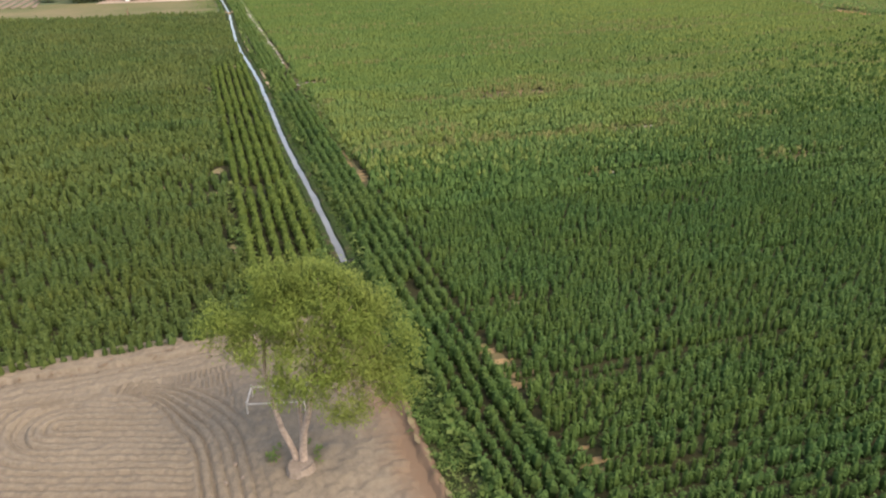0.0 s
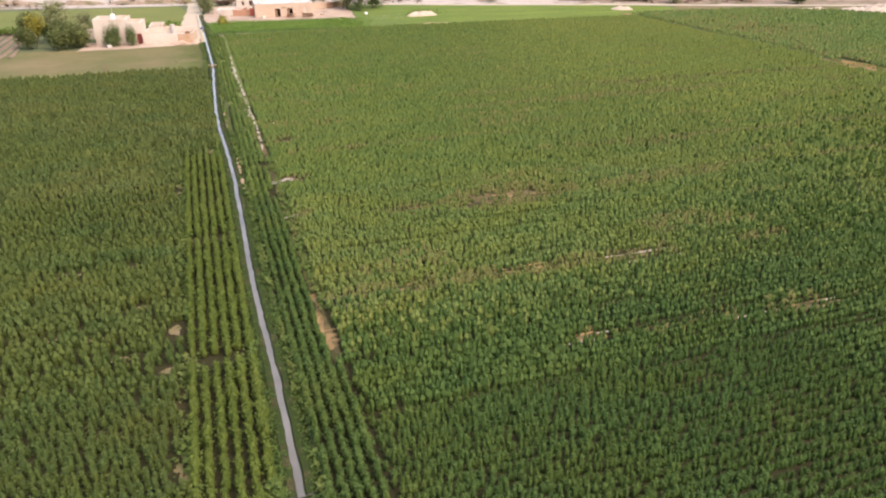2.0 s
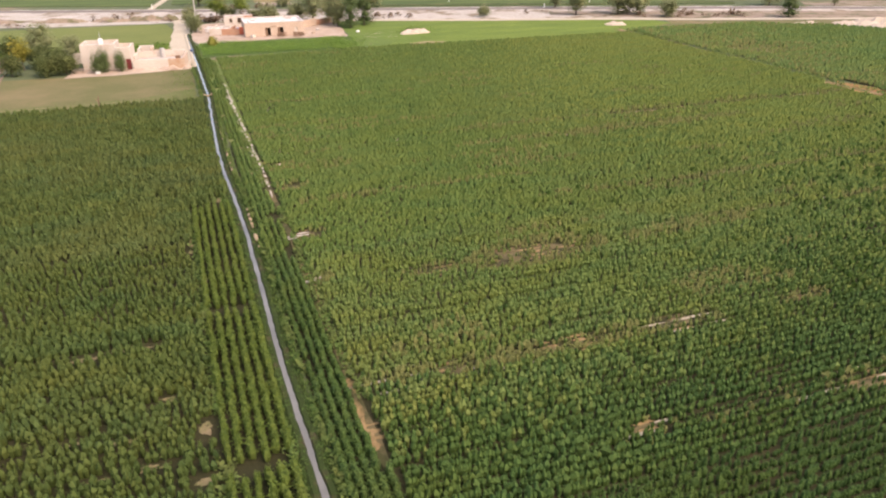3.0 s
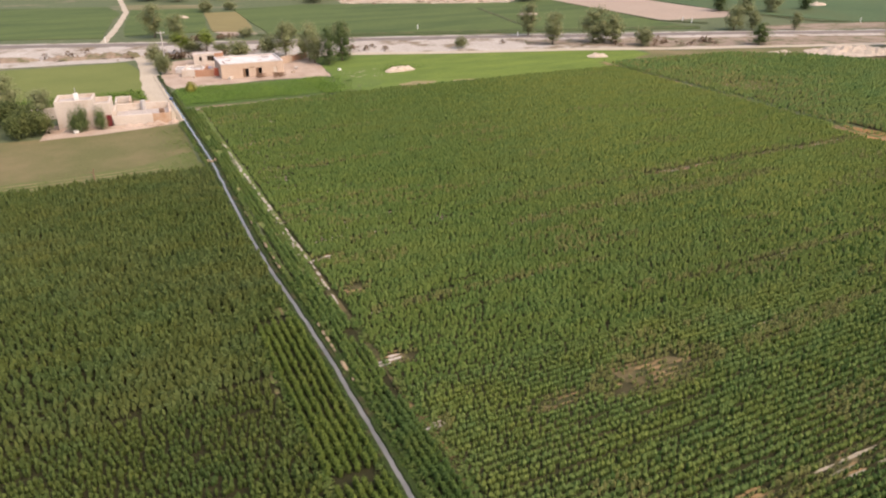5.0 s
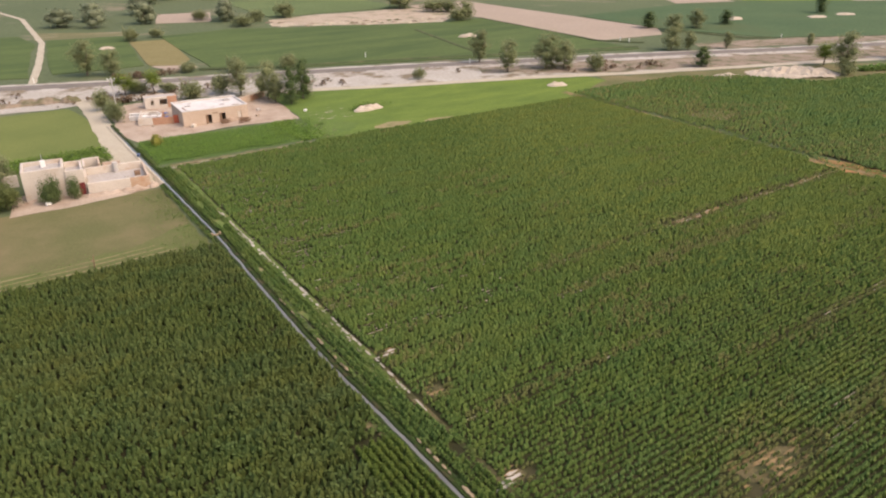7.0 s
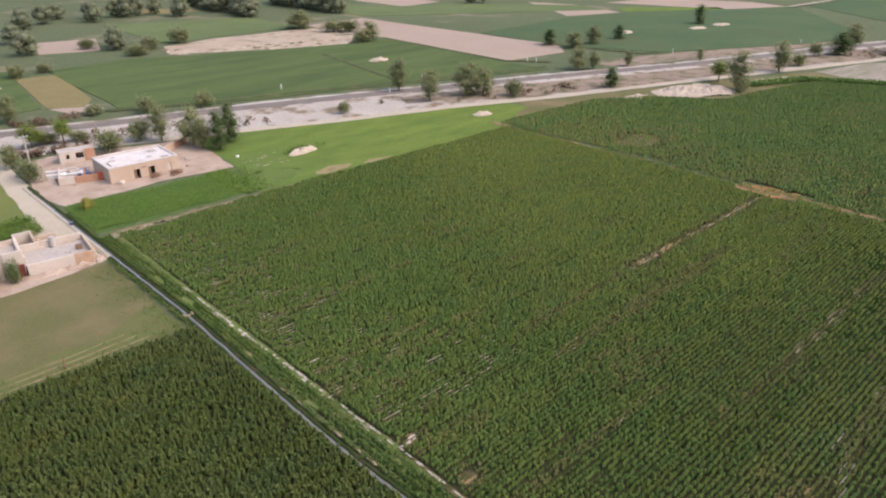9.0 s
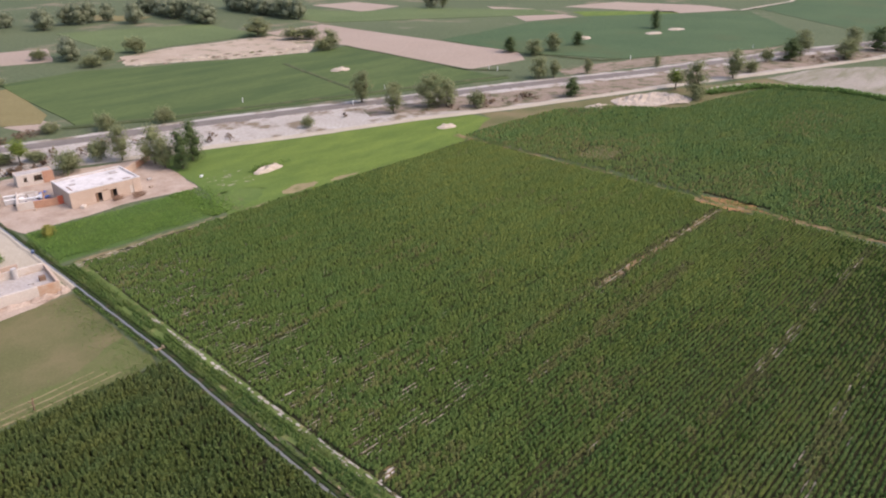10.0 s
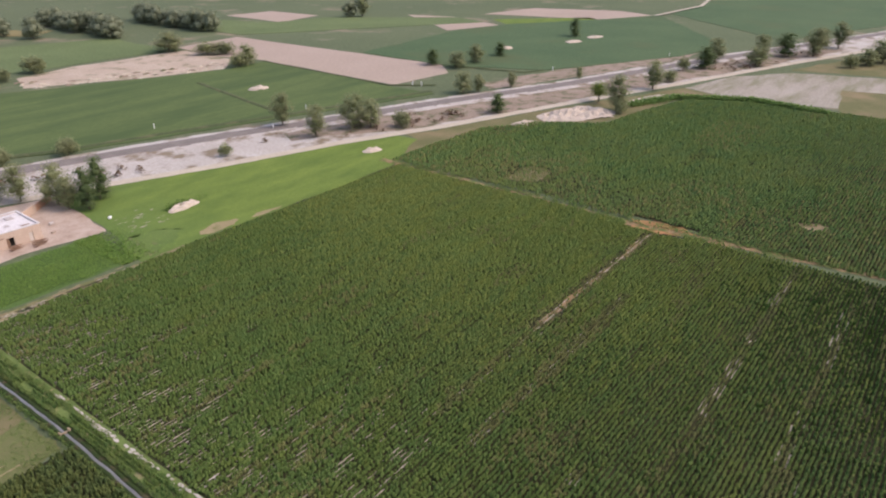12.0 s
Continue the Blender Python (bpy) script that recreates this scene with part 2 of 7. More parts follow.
M_FARCROP = leafy("hazed_crop_leaf", (0.056, 0.102, 0.026), (0.120, 0.178, 0.047), (0.165, 0.191, 0.060), big=0.03, spread=0.4, through_light=0.22, mottle=0.6)
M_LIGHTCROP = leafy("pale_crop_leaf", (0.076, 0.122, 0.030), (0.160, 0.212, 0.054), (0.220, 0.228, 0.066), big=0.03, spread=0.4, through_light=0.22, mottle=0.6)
M_WILT = leafy("wilted_crop_leaf", (0.086, 0.106, 0.036), (0.168, 0.185, 0.065), (0.243, 0.217, 0.081), big=0.08, spread=0.5, through_light=0.2)
M_STRIP = leafy("strip_crop_leaf", (0.049, 0.079, 0.016), (0.104, 0.151, 0.032), (0.166, 0.183, 0.045), big=0.3, spread=0.4)
M_GRASSLEAF = leafy("fodder_leaf", (0.091, 0.170, 0.035), (0.164, 0.275, 0.056), (0.247, 0.301, 0.069), big=0.15, spread=0.4)
M_SWARDLEAF = leafy("grass_leaf", (0.107, 0.182, 0.035), (0.130, 0.209, 0.040), (0.180, 0.209, 0.065), big=0.08, spread=0.5)
M_REED = leafy("reed_leaf", (0.090, 0.173, 0.045), (0.180, 0.285, 0.075), (0.270, 0.330, 0.105), big=0.1, spread=0.5)
M_YELLOWLEAF = leafy("yellow_bush_leaf", (0.14, 0.15, 0.03), (0.27, 0.26, 0.06), (0.36, 0.32, 0.09), big=0.5)
M_WEED = leafy("weed_leaf", (0.062, 0.120, 0.030), (0.138, 0.204, 0.054), (0.250, 0.216, 0.084), big=0.3, spread=0.5)
M_WILLOW = leafy("feathery_leaf", (0.084, 0.118, 0.022), (0.180, 0.232, 0.050), (0.250, 0.266, 0.078), big=0.5, through_light=0.34)
M_OLIVE = leafy("roadside_leaf", (0.136, 0.158, 0.075), (0.245, 0.268, 0.127), (0.337, 0.324, 0.168), big=0.3, spread=0.6)
# Greyed and lightened: distance haze is mixed into the grove's leaf colour.
M_HAZEGROVE = leafy("hazed_grove_leaf", (0.126, 0.146, 0.086), (0.217, 0.242, 0.146), (0.272, 0.277, 0.176), big=0.2)
M_SHRUBLEAF = leafy("shrub_leaf", (0.06, 0.085, 0.03), (0.13, 0.16, 0.055), (0.22, 0.21, 0.08), big=0.3)
M_DARKLEAF = leafy("dark_leaf", (0.058, 0.090, 0.035), (0.118, 0.162, 0.062), (0.179, 0.199, 0.083), big=0.4)
M_FRESH = leafy("fresh_leaf", (0.105, 0.150, 0.030), (0.200, 0.255, 0.055), (0.255, 0.285, 0.080), big=0.4)
M_GOLD = leafy("yellowing_leaf", (0.16, 0.15, 0.03), (0.27, 0.25, 0.05), (0.33, 0.27, 0.06), big=0.4)
M_DRYSCRUB = leafy("dry_scrub", (0.10, 0.065, 0.04), (0.19, 0.13, 0.085), (0.24, 0.19, 0.12), big=0.4, through_light=0.15)
M_BARK = plain("pale_bark", (0.340, 0.265, 0.205), 0.9, vary=0.35, scale=7.0)
M_DARKBARK = plain("grey_bark", (0.13, 0.10, 0.075), 0.9, vary=0.35, scale=5.0)
M_MUDWALL = earth("mud_plaster", (0.408, 0.301, 0.221), (0.532, 0.417, 0.330), big=0.35, fine=9.0, relief=0.02)
M_PINKWALL = earth("brick_wall", (0.357, 0.187, 0.119), (0.459, 0.272, 0.178), big=0.5, fine=4.0, relief=0.02)
M_PALEWALL = earth("pale_plaster", (0.450, 0.385, 0.318), (0.580, 0.515, 0.445), big=0.35, fine=9.0, relief=0.02, patch=(0.430, 0.320, 0.235), patch_scale=0.25, patch_at=0.64, patch_soft=0.1)
M_REDWASH = earth("washed_mud", (0.400, 0.285, 0.200), (0.520, 0.400, 0.300), big=0.5, fine=6.0, relief=0.03, patch=(0.40, 0.225, 0.130), patch_scale=0.5, patch_at=0.52, patch_soft=0.12)
M_ROOF = earth("limewashed_roof", (0.468, 0.433, 0.399), (0.629, 0.603, 0.578), big=0.4, fine=2.0, relief=0.02, patch=(0.340, 0.306, 0.281), patch_scale=0.4, patch_at=0.63)
M_GREYROOF = earth("mud_roof", (0.340, 0.306, 0.272), (0.442, 0.408, 0.374), big=0.4, fine=2.0, relief=0.02)
M_DARK = plain("unlit_inside", (0.035, 0.028, 0.024), 0.95)
M_REDPAINT = plain("red_paint", (0.42, 0.10, 0.05), 0.6)
M_MAROON = plain("maroon_paint", (0.16, 0.025, 0.025), 0.5)
M_WOOD = plain("weathered_wood", (0.20, 0.12, 0.075), 0.85)
M_BEDWOOD = plain("bleached_wood", (0.36, 0.33, 0.28), 0.85)
M_WHITE = plain("white_paint", (0.72, 0.70, 0.66), 0.6, vary=0.12)
M_BLUE = plain("blue_plastic", (0.05, 0.12, 0.36), 0.4, vary=0.15)
M_DULLBLUE = plain("faded_blue_plastic", (0.06, 0.085, 0.15), 0.5, vary=0.2)
M_CONCRETE = plain("concrete", (0.42, 0.39, 0.36), 0.9, vary=0.2)
M_STEEL = plain("galvanised_steel", (0.5, 0.5, 0.5), 0.45, metal=0.8, vary=0.2)
M_CLOTH = plain("dark_cloth", (0.05, 0.05, 0.09), 0.95)

M_WATER, _nt, _p = base_mat("canal_water", 0.14, 0.5)
_n = noise_tex(_nt, 2.2, 3.0)
_nt.links.new(ramp(_nt, noise_tex(_nt, 0.25, 3.0), [(0.3, (0.115, 0.115, 0.102)), (0.7, (0.175, 0.175, 0.157))]), _p.inputs["Base Color"])
bump(_nt, _p, _n, 0.12, 0.03)


# ---- building helpers ----
def on_plan(place, turn=0.0):
    return pose(*(PLAN * v for v in place), 0, 0, turn)


def mesh_from(bm, name):
    me = bpy.data.meshes.new(name)
    bmesh.ops.scale(bm, vec=(PLAN, PLAN, PLAN), verts=bm.verts[:])
    bm.to_mesh(me)
    bm.free()
    return me


def part(name, bm, material, parent, label=""):
    ob = new(name, mesh_from(bm, name))
    ob.data.materials.append(material)
    ob.parent = parent
    return tagged(ob, label) if label else ob


def single(name, bm, material, label, category, group="", kind=""):
    ob = new(name, mesh_from(bm, name))
    ob.data.materials.append(material)
    return tagged(ob, label, category, group, kind)


def thing(name, place, label, category, group="", turn=0.0):
    ob = new(name)
    ob.empty_display_size = 0.5
    ob.matrix_basis = on_plan(place, turn)
    return tagged(ob, label, category, group)


def box(bm, x0, x1, y0, y1, z0, z1, soft=0.03):
    r = bmesh.ops.create_cube(bm, size=1)
    for v in r["verts"]:
        v.co = ((x0 + x1) / 2 + v.co.x * (x1 - x0), (y0 + y1) / 2 + v.co.y * (y1 - y0), (z0 + z1) / 2 + v.co.z * (z1 - z0))
    if soft:
        edges = list({e for v in r["verts"] for e in v.link_edges})
        bmesh.ops.bevel(bm, geom=edges, offset=soft, segments=1, affect="EDGES")
    return bm


def tube(bm, pts, radii, sides=7):
    """A tapered round limb through the points."""
    rings = []
    for i, (p, r) in enumerate(zip(pts, radii)):
        a, b = Vector(pts[max(i - 1, 0)]), Vector(pts[min(i + 1, len(pts) - 1)])
        q = (b - a).to_track_quat("Z", "Y")
        rings.append([bm.verts.new(Vector(p) + q @ Vector((r * math.cos(k * math.tau / sides), r * math.sin(k * math.tau / sides), 0))) for k in range(sides)])
    for lo, hi in zip(rings, rings[1:]):
        for k in range(sides):
            bm.faces.new((lo[k], lo[(k + 1) % sides], hi[(k + 1) % sides], hi[k]))
    bm.faces.new(rings[-1])
    bm.faces.new(rings[0][::-1])
    return bm


def quads_mesh(name, quads, material):
    """One mesh of loose quads: an array of n x 4 x 3."""
    n = len(quads)
    me = bpy.data.meshes.new(name)
    me.vertices.add(n * 4)
    me.vertices.foreach_set("co", np.ascontiguousarray(quads * PLAN, dtype=np.float32).ravel())
    me.loops.add(n * 4)
    me.loops.foreach_set("vertex_index", np.arange(n * 4, dtype=np.int32))
    me.polygons.add(n)
    me.polygons.foreach_set("loop_start", np.arange(0, n * 4, 4, dtype=np.int32))
    me.materials.append(material)
    me.update(calc_edges=True)
    return me


def lattice(u, v, seed):
    h = np.sin(u * 127.1 + v * 311.7 + seed * 74.7) * 43758.5453
    return h - np.floor(h)


def vnoise(x, y, seed=0.0):
    """Smooth value noise, 0 to 1."""
    xi, yi = np.floor(x), np.floor(y)
    fx, fy = x - xi, y - yi
    fx, fy = fx * fx * (3 - 2 * fx), fy * fy * (3 - 2 * fy)
    a, b = lattice(xi, yi, seed), lattice(xi + 1, yi, seed)
    c, d = lattice(xi, yi + 1, seed), lattice(xi + 1, yi + 1, seed)
    return (a * (1 - fx) + b * fx) * (1 - fy) + (c * (1 - fx) + d * fx) * fy


def wander(pts, step, amount, seed):
    """A closed outline with its edges cut into steps and made uneven."""
    out = []
    for i, a in enumerate(pts):
        b = pts[(i + 1) % len(pts)]
        a, b = np.array(a, float), np.array(b, float)
        n = max(1, int(np.linalg.norm(b - a) / step))
        side = np.array([-(b - a)[1], (b - a)[0]]) / max(np.linalg.norm(b - a), 1e-6)
        for k in range(n):
            p = a + (b - a) * k / n
            s = (vnoise(np.array(p[0] / step / 2.3), np.array(p[1] / step / 2.3), seed) - 0.5) * 2 * amount
            out.append(p + side * (s if k else 0))
    return out


def sheet(name, pts, z, material, label, category, step=3.0, amount=0.35, kind="structure", thick=0.0):
    """A piece of ground with an uneven outline, flat or as a low slab."""
    bm = bmesh.new()
    outline = wander(pts, step, amount, len(name) + pts[0][0])
    f = bm.faces.new([bm.verts.new((p[0], p[1], z)) for p in outline])
    if f.normal.z < 0 or f.calc_area() and sum((a[0] * b[1] - b[0] * a[1]) for a, b in zip(outline, outline[1:] + outline[:1])) < 0:
        f.normal_flip()
    if thick:
        r = bmesh.ops.extrude_face_region(bm, geom=[f])
        for v in [g for g in r["geom"] if isinstance(g, bmesh.types.BMVert)]:
            v.co.z += thick
    bmesh.ops.triangulate(bm, faces=bm.faces[:])
    return single(name, bm, material, label, category, "", kind)


def dashes(name, spots, z, material, label, category):
    """Loose thin crusts of dry earth: centre x, y, half length, half width, turned along x or y by their shape."""
    bm = bmesh.new()
    for k, (x, y, a, w) in enumerate(spots):
        n = 15
        ring = []
        for i in range(n):
            t = math.tau * i / n
            q = 1 + 0.75 * noise.noise(Vector((math.cos(t) * 2.2 + k * 3.3, math.sin(t) * 2.2, 0.5)))
            ring.append(bm.verts.new((x + a * q * math.cos(t), y + w * q * math.sin(t), z + 0.0006 * (k % 40))))
        bm.faces.new(ring)
    return single(name, bm, material, label, category, "", "stuff")


def ribbon(name, pts, half, z, material, label, category, crown=0.0, ragged=0.0, step=2.0):
    """A strip along a line, cut into steps."""
    bm = bmesh.new()
    line = []
    for a, b in zip(pts, pts[1:]):
        a, b = Vector((*a, 0)), Vector((*b, 0))
        n = max(1, int((b - a).length / step))
        line += [a.lerp(b, k / n) for k in range(n)]
    line.append(Vector((*pts[-1], 0)))
    rows = []
    for i, p in enumerate(line):
        d = (line[min(i + 1, len(line) - 1)] - line[max(i - 1, 0)]).normalized()
        s = Vector((-d.y, d.x, 0))
        wl = half * (1 + ragged * (noise.noise(p * 0.3) + noise.noise(p * 1.1) * 0.5))
        wr = half * (1 + ragged * (noise.noise(p * 0.3 + Vector((50, 0, 0))) + noise.noise(p * 1.1 + Vector((9, 0, 0))) * 0.5))
        rows.append([bm.verts.new(p + s * wl * k + Vector((0, 0, z + crown * (1 - k * k)))) if k >= 0 else
                     bm.verts.new(p + s * wr * k + Vector((0, 0, z + crown * (1 - k * k)))) for k in (1, 0.5, 0, -0.5, -1)])
    for a, b in zip(rows, rows[1:]):
        for k in range(4):
            bm.faces.new((a[k], a[k + 1], b[k + 1], b[k]))
    return single(name, bm, material, label, category, "", "structure")


# ---- the land ----
bm = bmesh.new()
bmesh.ops.create_grid(bm, x_segments=40, y_segments=40, size=3500)
single("ground", bm, M_GROUND, "flat green farmland running to the horizon", "ground", "", "structure")

# Crop floors carry the shade of the plants in their soil colour.
sheet("field_floor_east", [(0.9, -14), (89.2, -14), (89.2, 147.2), (0.9, 147.2)], 0.02, M_SHADESOIL, "near-black soil under the large crop field, shade in its colour", "field", amount=0.2)
sheet("weak_belt_soil", [(3.3, 40), (40, 40), (62, 52), (88.6, 56), (88.8, 146.8), (3.3, 146.8)], 0.027, M_SHADEBELT, "dark soil under the weaker crop, shade in its colour", "field", amount=0.8)
sheet("weedy_strip", [(0.95, 76), (3.35, 76), (3.45, 147), (0.95, 147)], 0.032, M_WEEDY, "thin weedy ground between channel and crop", "field", step=1.2, amount=0.15)
sheet("field_floor_west", [(-90, 22.9), (-0.7, 22.9), (-0.7, 113.6), (-90, 114.6)], 0.02, M_SHADESOIL, "near-black soil under the western crop field, shade in its colour", "field", amount=0.15)
sheet("field_floor_far_east", [(92.2, -10), (198, 50), (198, 66), (195.5, 79), (199, 101), (189, 119), (166, 123), (150, 125), (138, 141), (126, 149), (94, 151)], 0.02, M_SHADESOIL,
      "near-black soil under the field past the path, shade in its colour", "field")
sheet("grazed_field", [(-90, 114.4), (-1.3, 114.4), (-1.3, 137.6), (-90, 138.5)], 0.025, M_DULL, "dull grazed grass field with bare sandy patches", "field")
sheet("grass_margin", [(-60, 114.0), (-1.4, 113.9), (-1.4, 122.5), (-8, 118.8), (-15, 117.6), (-60, 118.5)], 0.033, M_EDGEGRASS, "greener grass along the edge of the grazed field", "grass", step=0.9, amount=0.7)
for _k in range(3):
    ribbon("margin_line", [(-30, 114.6 + 1.1 * _k), (-14, 114.7 + 1.1 * _k), (-5 - _k, 115.2 + 1.1 * _k)], 0.1, 0.045, M_DRYGRASS, "pale dry line in the grass margin", "path", ragged=0.9, step=0.6)
sheet("house_bank", [(-20.5, 136.6), (-12, 136.6), (-7.5, 137.2), (-3.2, 138.3), (-2.4, 140), (-2.4, 141), (-19.5, 145)], 0.05, M_YARD, "trodden tan earth bank before the pale house", "bank", step=1.2)
sheet("green_field_west", [(-95, 162.8), (-3.9, 162.8), (-3.2, 186), (-5, 196.5), (-95, 199)], 0.03, M_MOWN, "mown light green field beside the lane", "field")
sheet("lane", [(-2.8, 205), (1.2, 203), (0.4, 186), (0.0, 172), (-0.75, 160), (-0.8, 150), (-1.2, 138.5), (-2.6, 139.5), (-6.5, 147.2), (-6.8, 151), (-5.0, 157), (-4.2, 168), (-3.0, 186)], 0.06, M_TRACK, "pale dirt lane between the two houses", "lane", step=1.5, amount=0.25)
sheet("house_yard", [(0.0, 170), (1.4, 163.6), (10, 163.9), (17.4, 164.8), (31.3, 163.1), (32.5, 172), (33.5, 187), (24, 189), (16, 193), (8, 194), (1.6, 192)], 0.07, M_YARD, "trodden pinkish earth yard round the mud house", "yard", step=1.2, amount=0.3)
sheet("fodder_floor", [(0.9, 148.4), (25.5, 148.6), (28, 157), (29, 162.8), (1.0, 163.2)], 0.04, M_LUSH, "dark ground under the lush fodder plot", "field", step=1.5)
sheet("grass_meadow", [(28, 147.0), (52, 147.2), (74, 146.8), (90, 147.4), (108, 155.5), (107, 163), (45, 184.5), (33, 188), (32.2, 166)], 0.04, M_GREENSWARD, "bright yellow-green meadow before the dirt track", "meadow", amount=0.6)
sheet("meadow_bare_end", [(50.5, 148.0), (56.5, 147.4), (58, 148.2), (52.5, 149.2)], 0.057, M_DRYGRASS, "thin bare tan strip at the meadow edge", "patch", step=0.6, amount=0.3)
sheet("meadow_bare", [(40.2, 148.8), (41.3, 148.0), (46.6, 147.9), (48.6, 149.2), (48.3, 150.0), (44.5, 151.2), (41, 150.2)], 0.055, M_DRYGRASS, "thin bare tan strip at the meadow edge", "patch", step=0.7, amount=0.35)
sheet("wet_hollow", [(28.6, 148.6), (31, 148.2), (36, 150.5), (40, 153.5), (37.5, 156.5), (32, 157.5), (29.5, 154)], 0.06, M_WET, "dark wet hollow in the meadow", "patch", step=0.6, amount=1.1)
_rng = np.random.default_rng(46)
dashes("hollow_crust", [(37.5 + _rng.normal(0, 2.2), 163.5 + _rng.normal(0, 2.0), _rng.uniform(0.2, 0.8), _rng.uniform(0.06, 0.16)) for _k in range(26)], 0.065, M_PALECRUST, "pale dry scraps in the hollow of the meadow", "crust")
sheet("meadow_corner", [(90.5, 148.5), (126, 149.5), (110, 161.5), (108, 155.6)], 0.045, M_DULL, "short dull grass corner beside the track", "meadow", amount=0.6)
sheet("verge", [(-120, 218), (-24, 199.5), (-8, 197.5), (0, 199), (16, 194), (33, 188), (45, 184.5), (121, 158.5), (164, 143.5), (212, 127), (274, 106), (336, 83), (600, -6), (600, 22), (383, 95),
      (256, 142), (186, 162.5), (142, 179.5), (81, 200.5), (22, 216), (-12, 229), (-120, 262)], 0.03, M_VERGE, "whitish salty verge between track and road", "verge", step=5, amount=1.0)
sheet("rough_grass", [(108, 156), (126, 149), (138, 141.5), (150, 126), (166, 123.5), (189, 119.5), (199, 101.5), (206, 124), (170, 139), (121, 156.5)], 0.035, M_DULL, "rough green grass between the crop and the track", "grass", step=2, amount=0.8)
sheet("scrub_verge", [(88, 179), (121, 160.5), (163, 146.5), (211, 130.5), (274, 109.5), (320, 95), (320, 104), (256, 132), (186, 153.5), (142, 170.5), (111, 181), (92, 187)], 0.045, M_SCRUBLAND, "brown scrubby earth beside the road", "verge", step=3, amount=1.5)
sheet("scrub_verge_far", [(166, 173), (200, 160), (256, 142), (275, 143), (205, 172), (172, 181)], 0.045, M_SCRUBLAND, "brown scrubby earth past the road", "verge", step=3, amount=1.5)
sheet("dry_plot", [(206, 124), (235, 117), (253, 103), (262, 75), (240, 60), (206, 79), (199, 101)], 0.04, M_DRYPLOT, "bare whitish plot past the reeds", "plot", amount=1.0)
sheet("stubble_plot", [(258, 104), (330, 80), (420, 48), (400, 20), (265, 74)], 0.05, M_DULL, "dull green stubble plot beside the track", "plot", amount=1.0)
sheet("weedy_plot", [(194, 64), (195, 78), (233, 83), (238, 62), (215, 40)], 0.055, M_DULL, "grey-green weedy plot with a pale rim", "plot", amount=1.0)
TRACK = [(28, 190.5), (45, 185), (67, 177), (94.5, 168.6), (121, 158), (164, 144), (211, 127.5), (274, 106.5), (336, 84), (600, -5)]
ribbon("dirt_track", TRACK, 1.5, 0.08, M_TRACK, "pale dirt track along the verge", "track", ragged=0.18)
ROAD = [(-160, 272), (-70, 242.5), (-11.8, 223.4), (22, 212), (56, 203), (81, 195.3), (111, 184.8), (142.5, 174), (186, 157.2), (256, 135.5), (383, 90), (700, -20)]
ribbon("road_bank", ROAD, 5.2, 0.06, M_VERGE, "pale gravel shoulder of the road", "road", crown=0.25, ragged=0.2)
ribbon("road", ROAD, 3.1, 0.2, M_ROAD, "narrow grey asphalt road with worn edges", "road", crown=0.16, ragged=0.04)

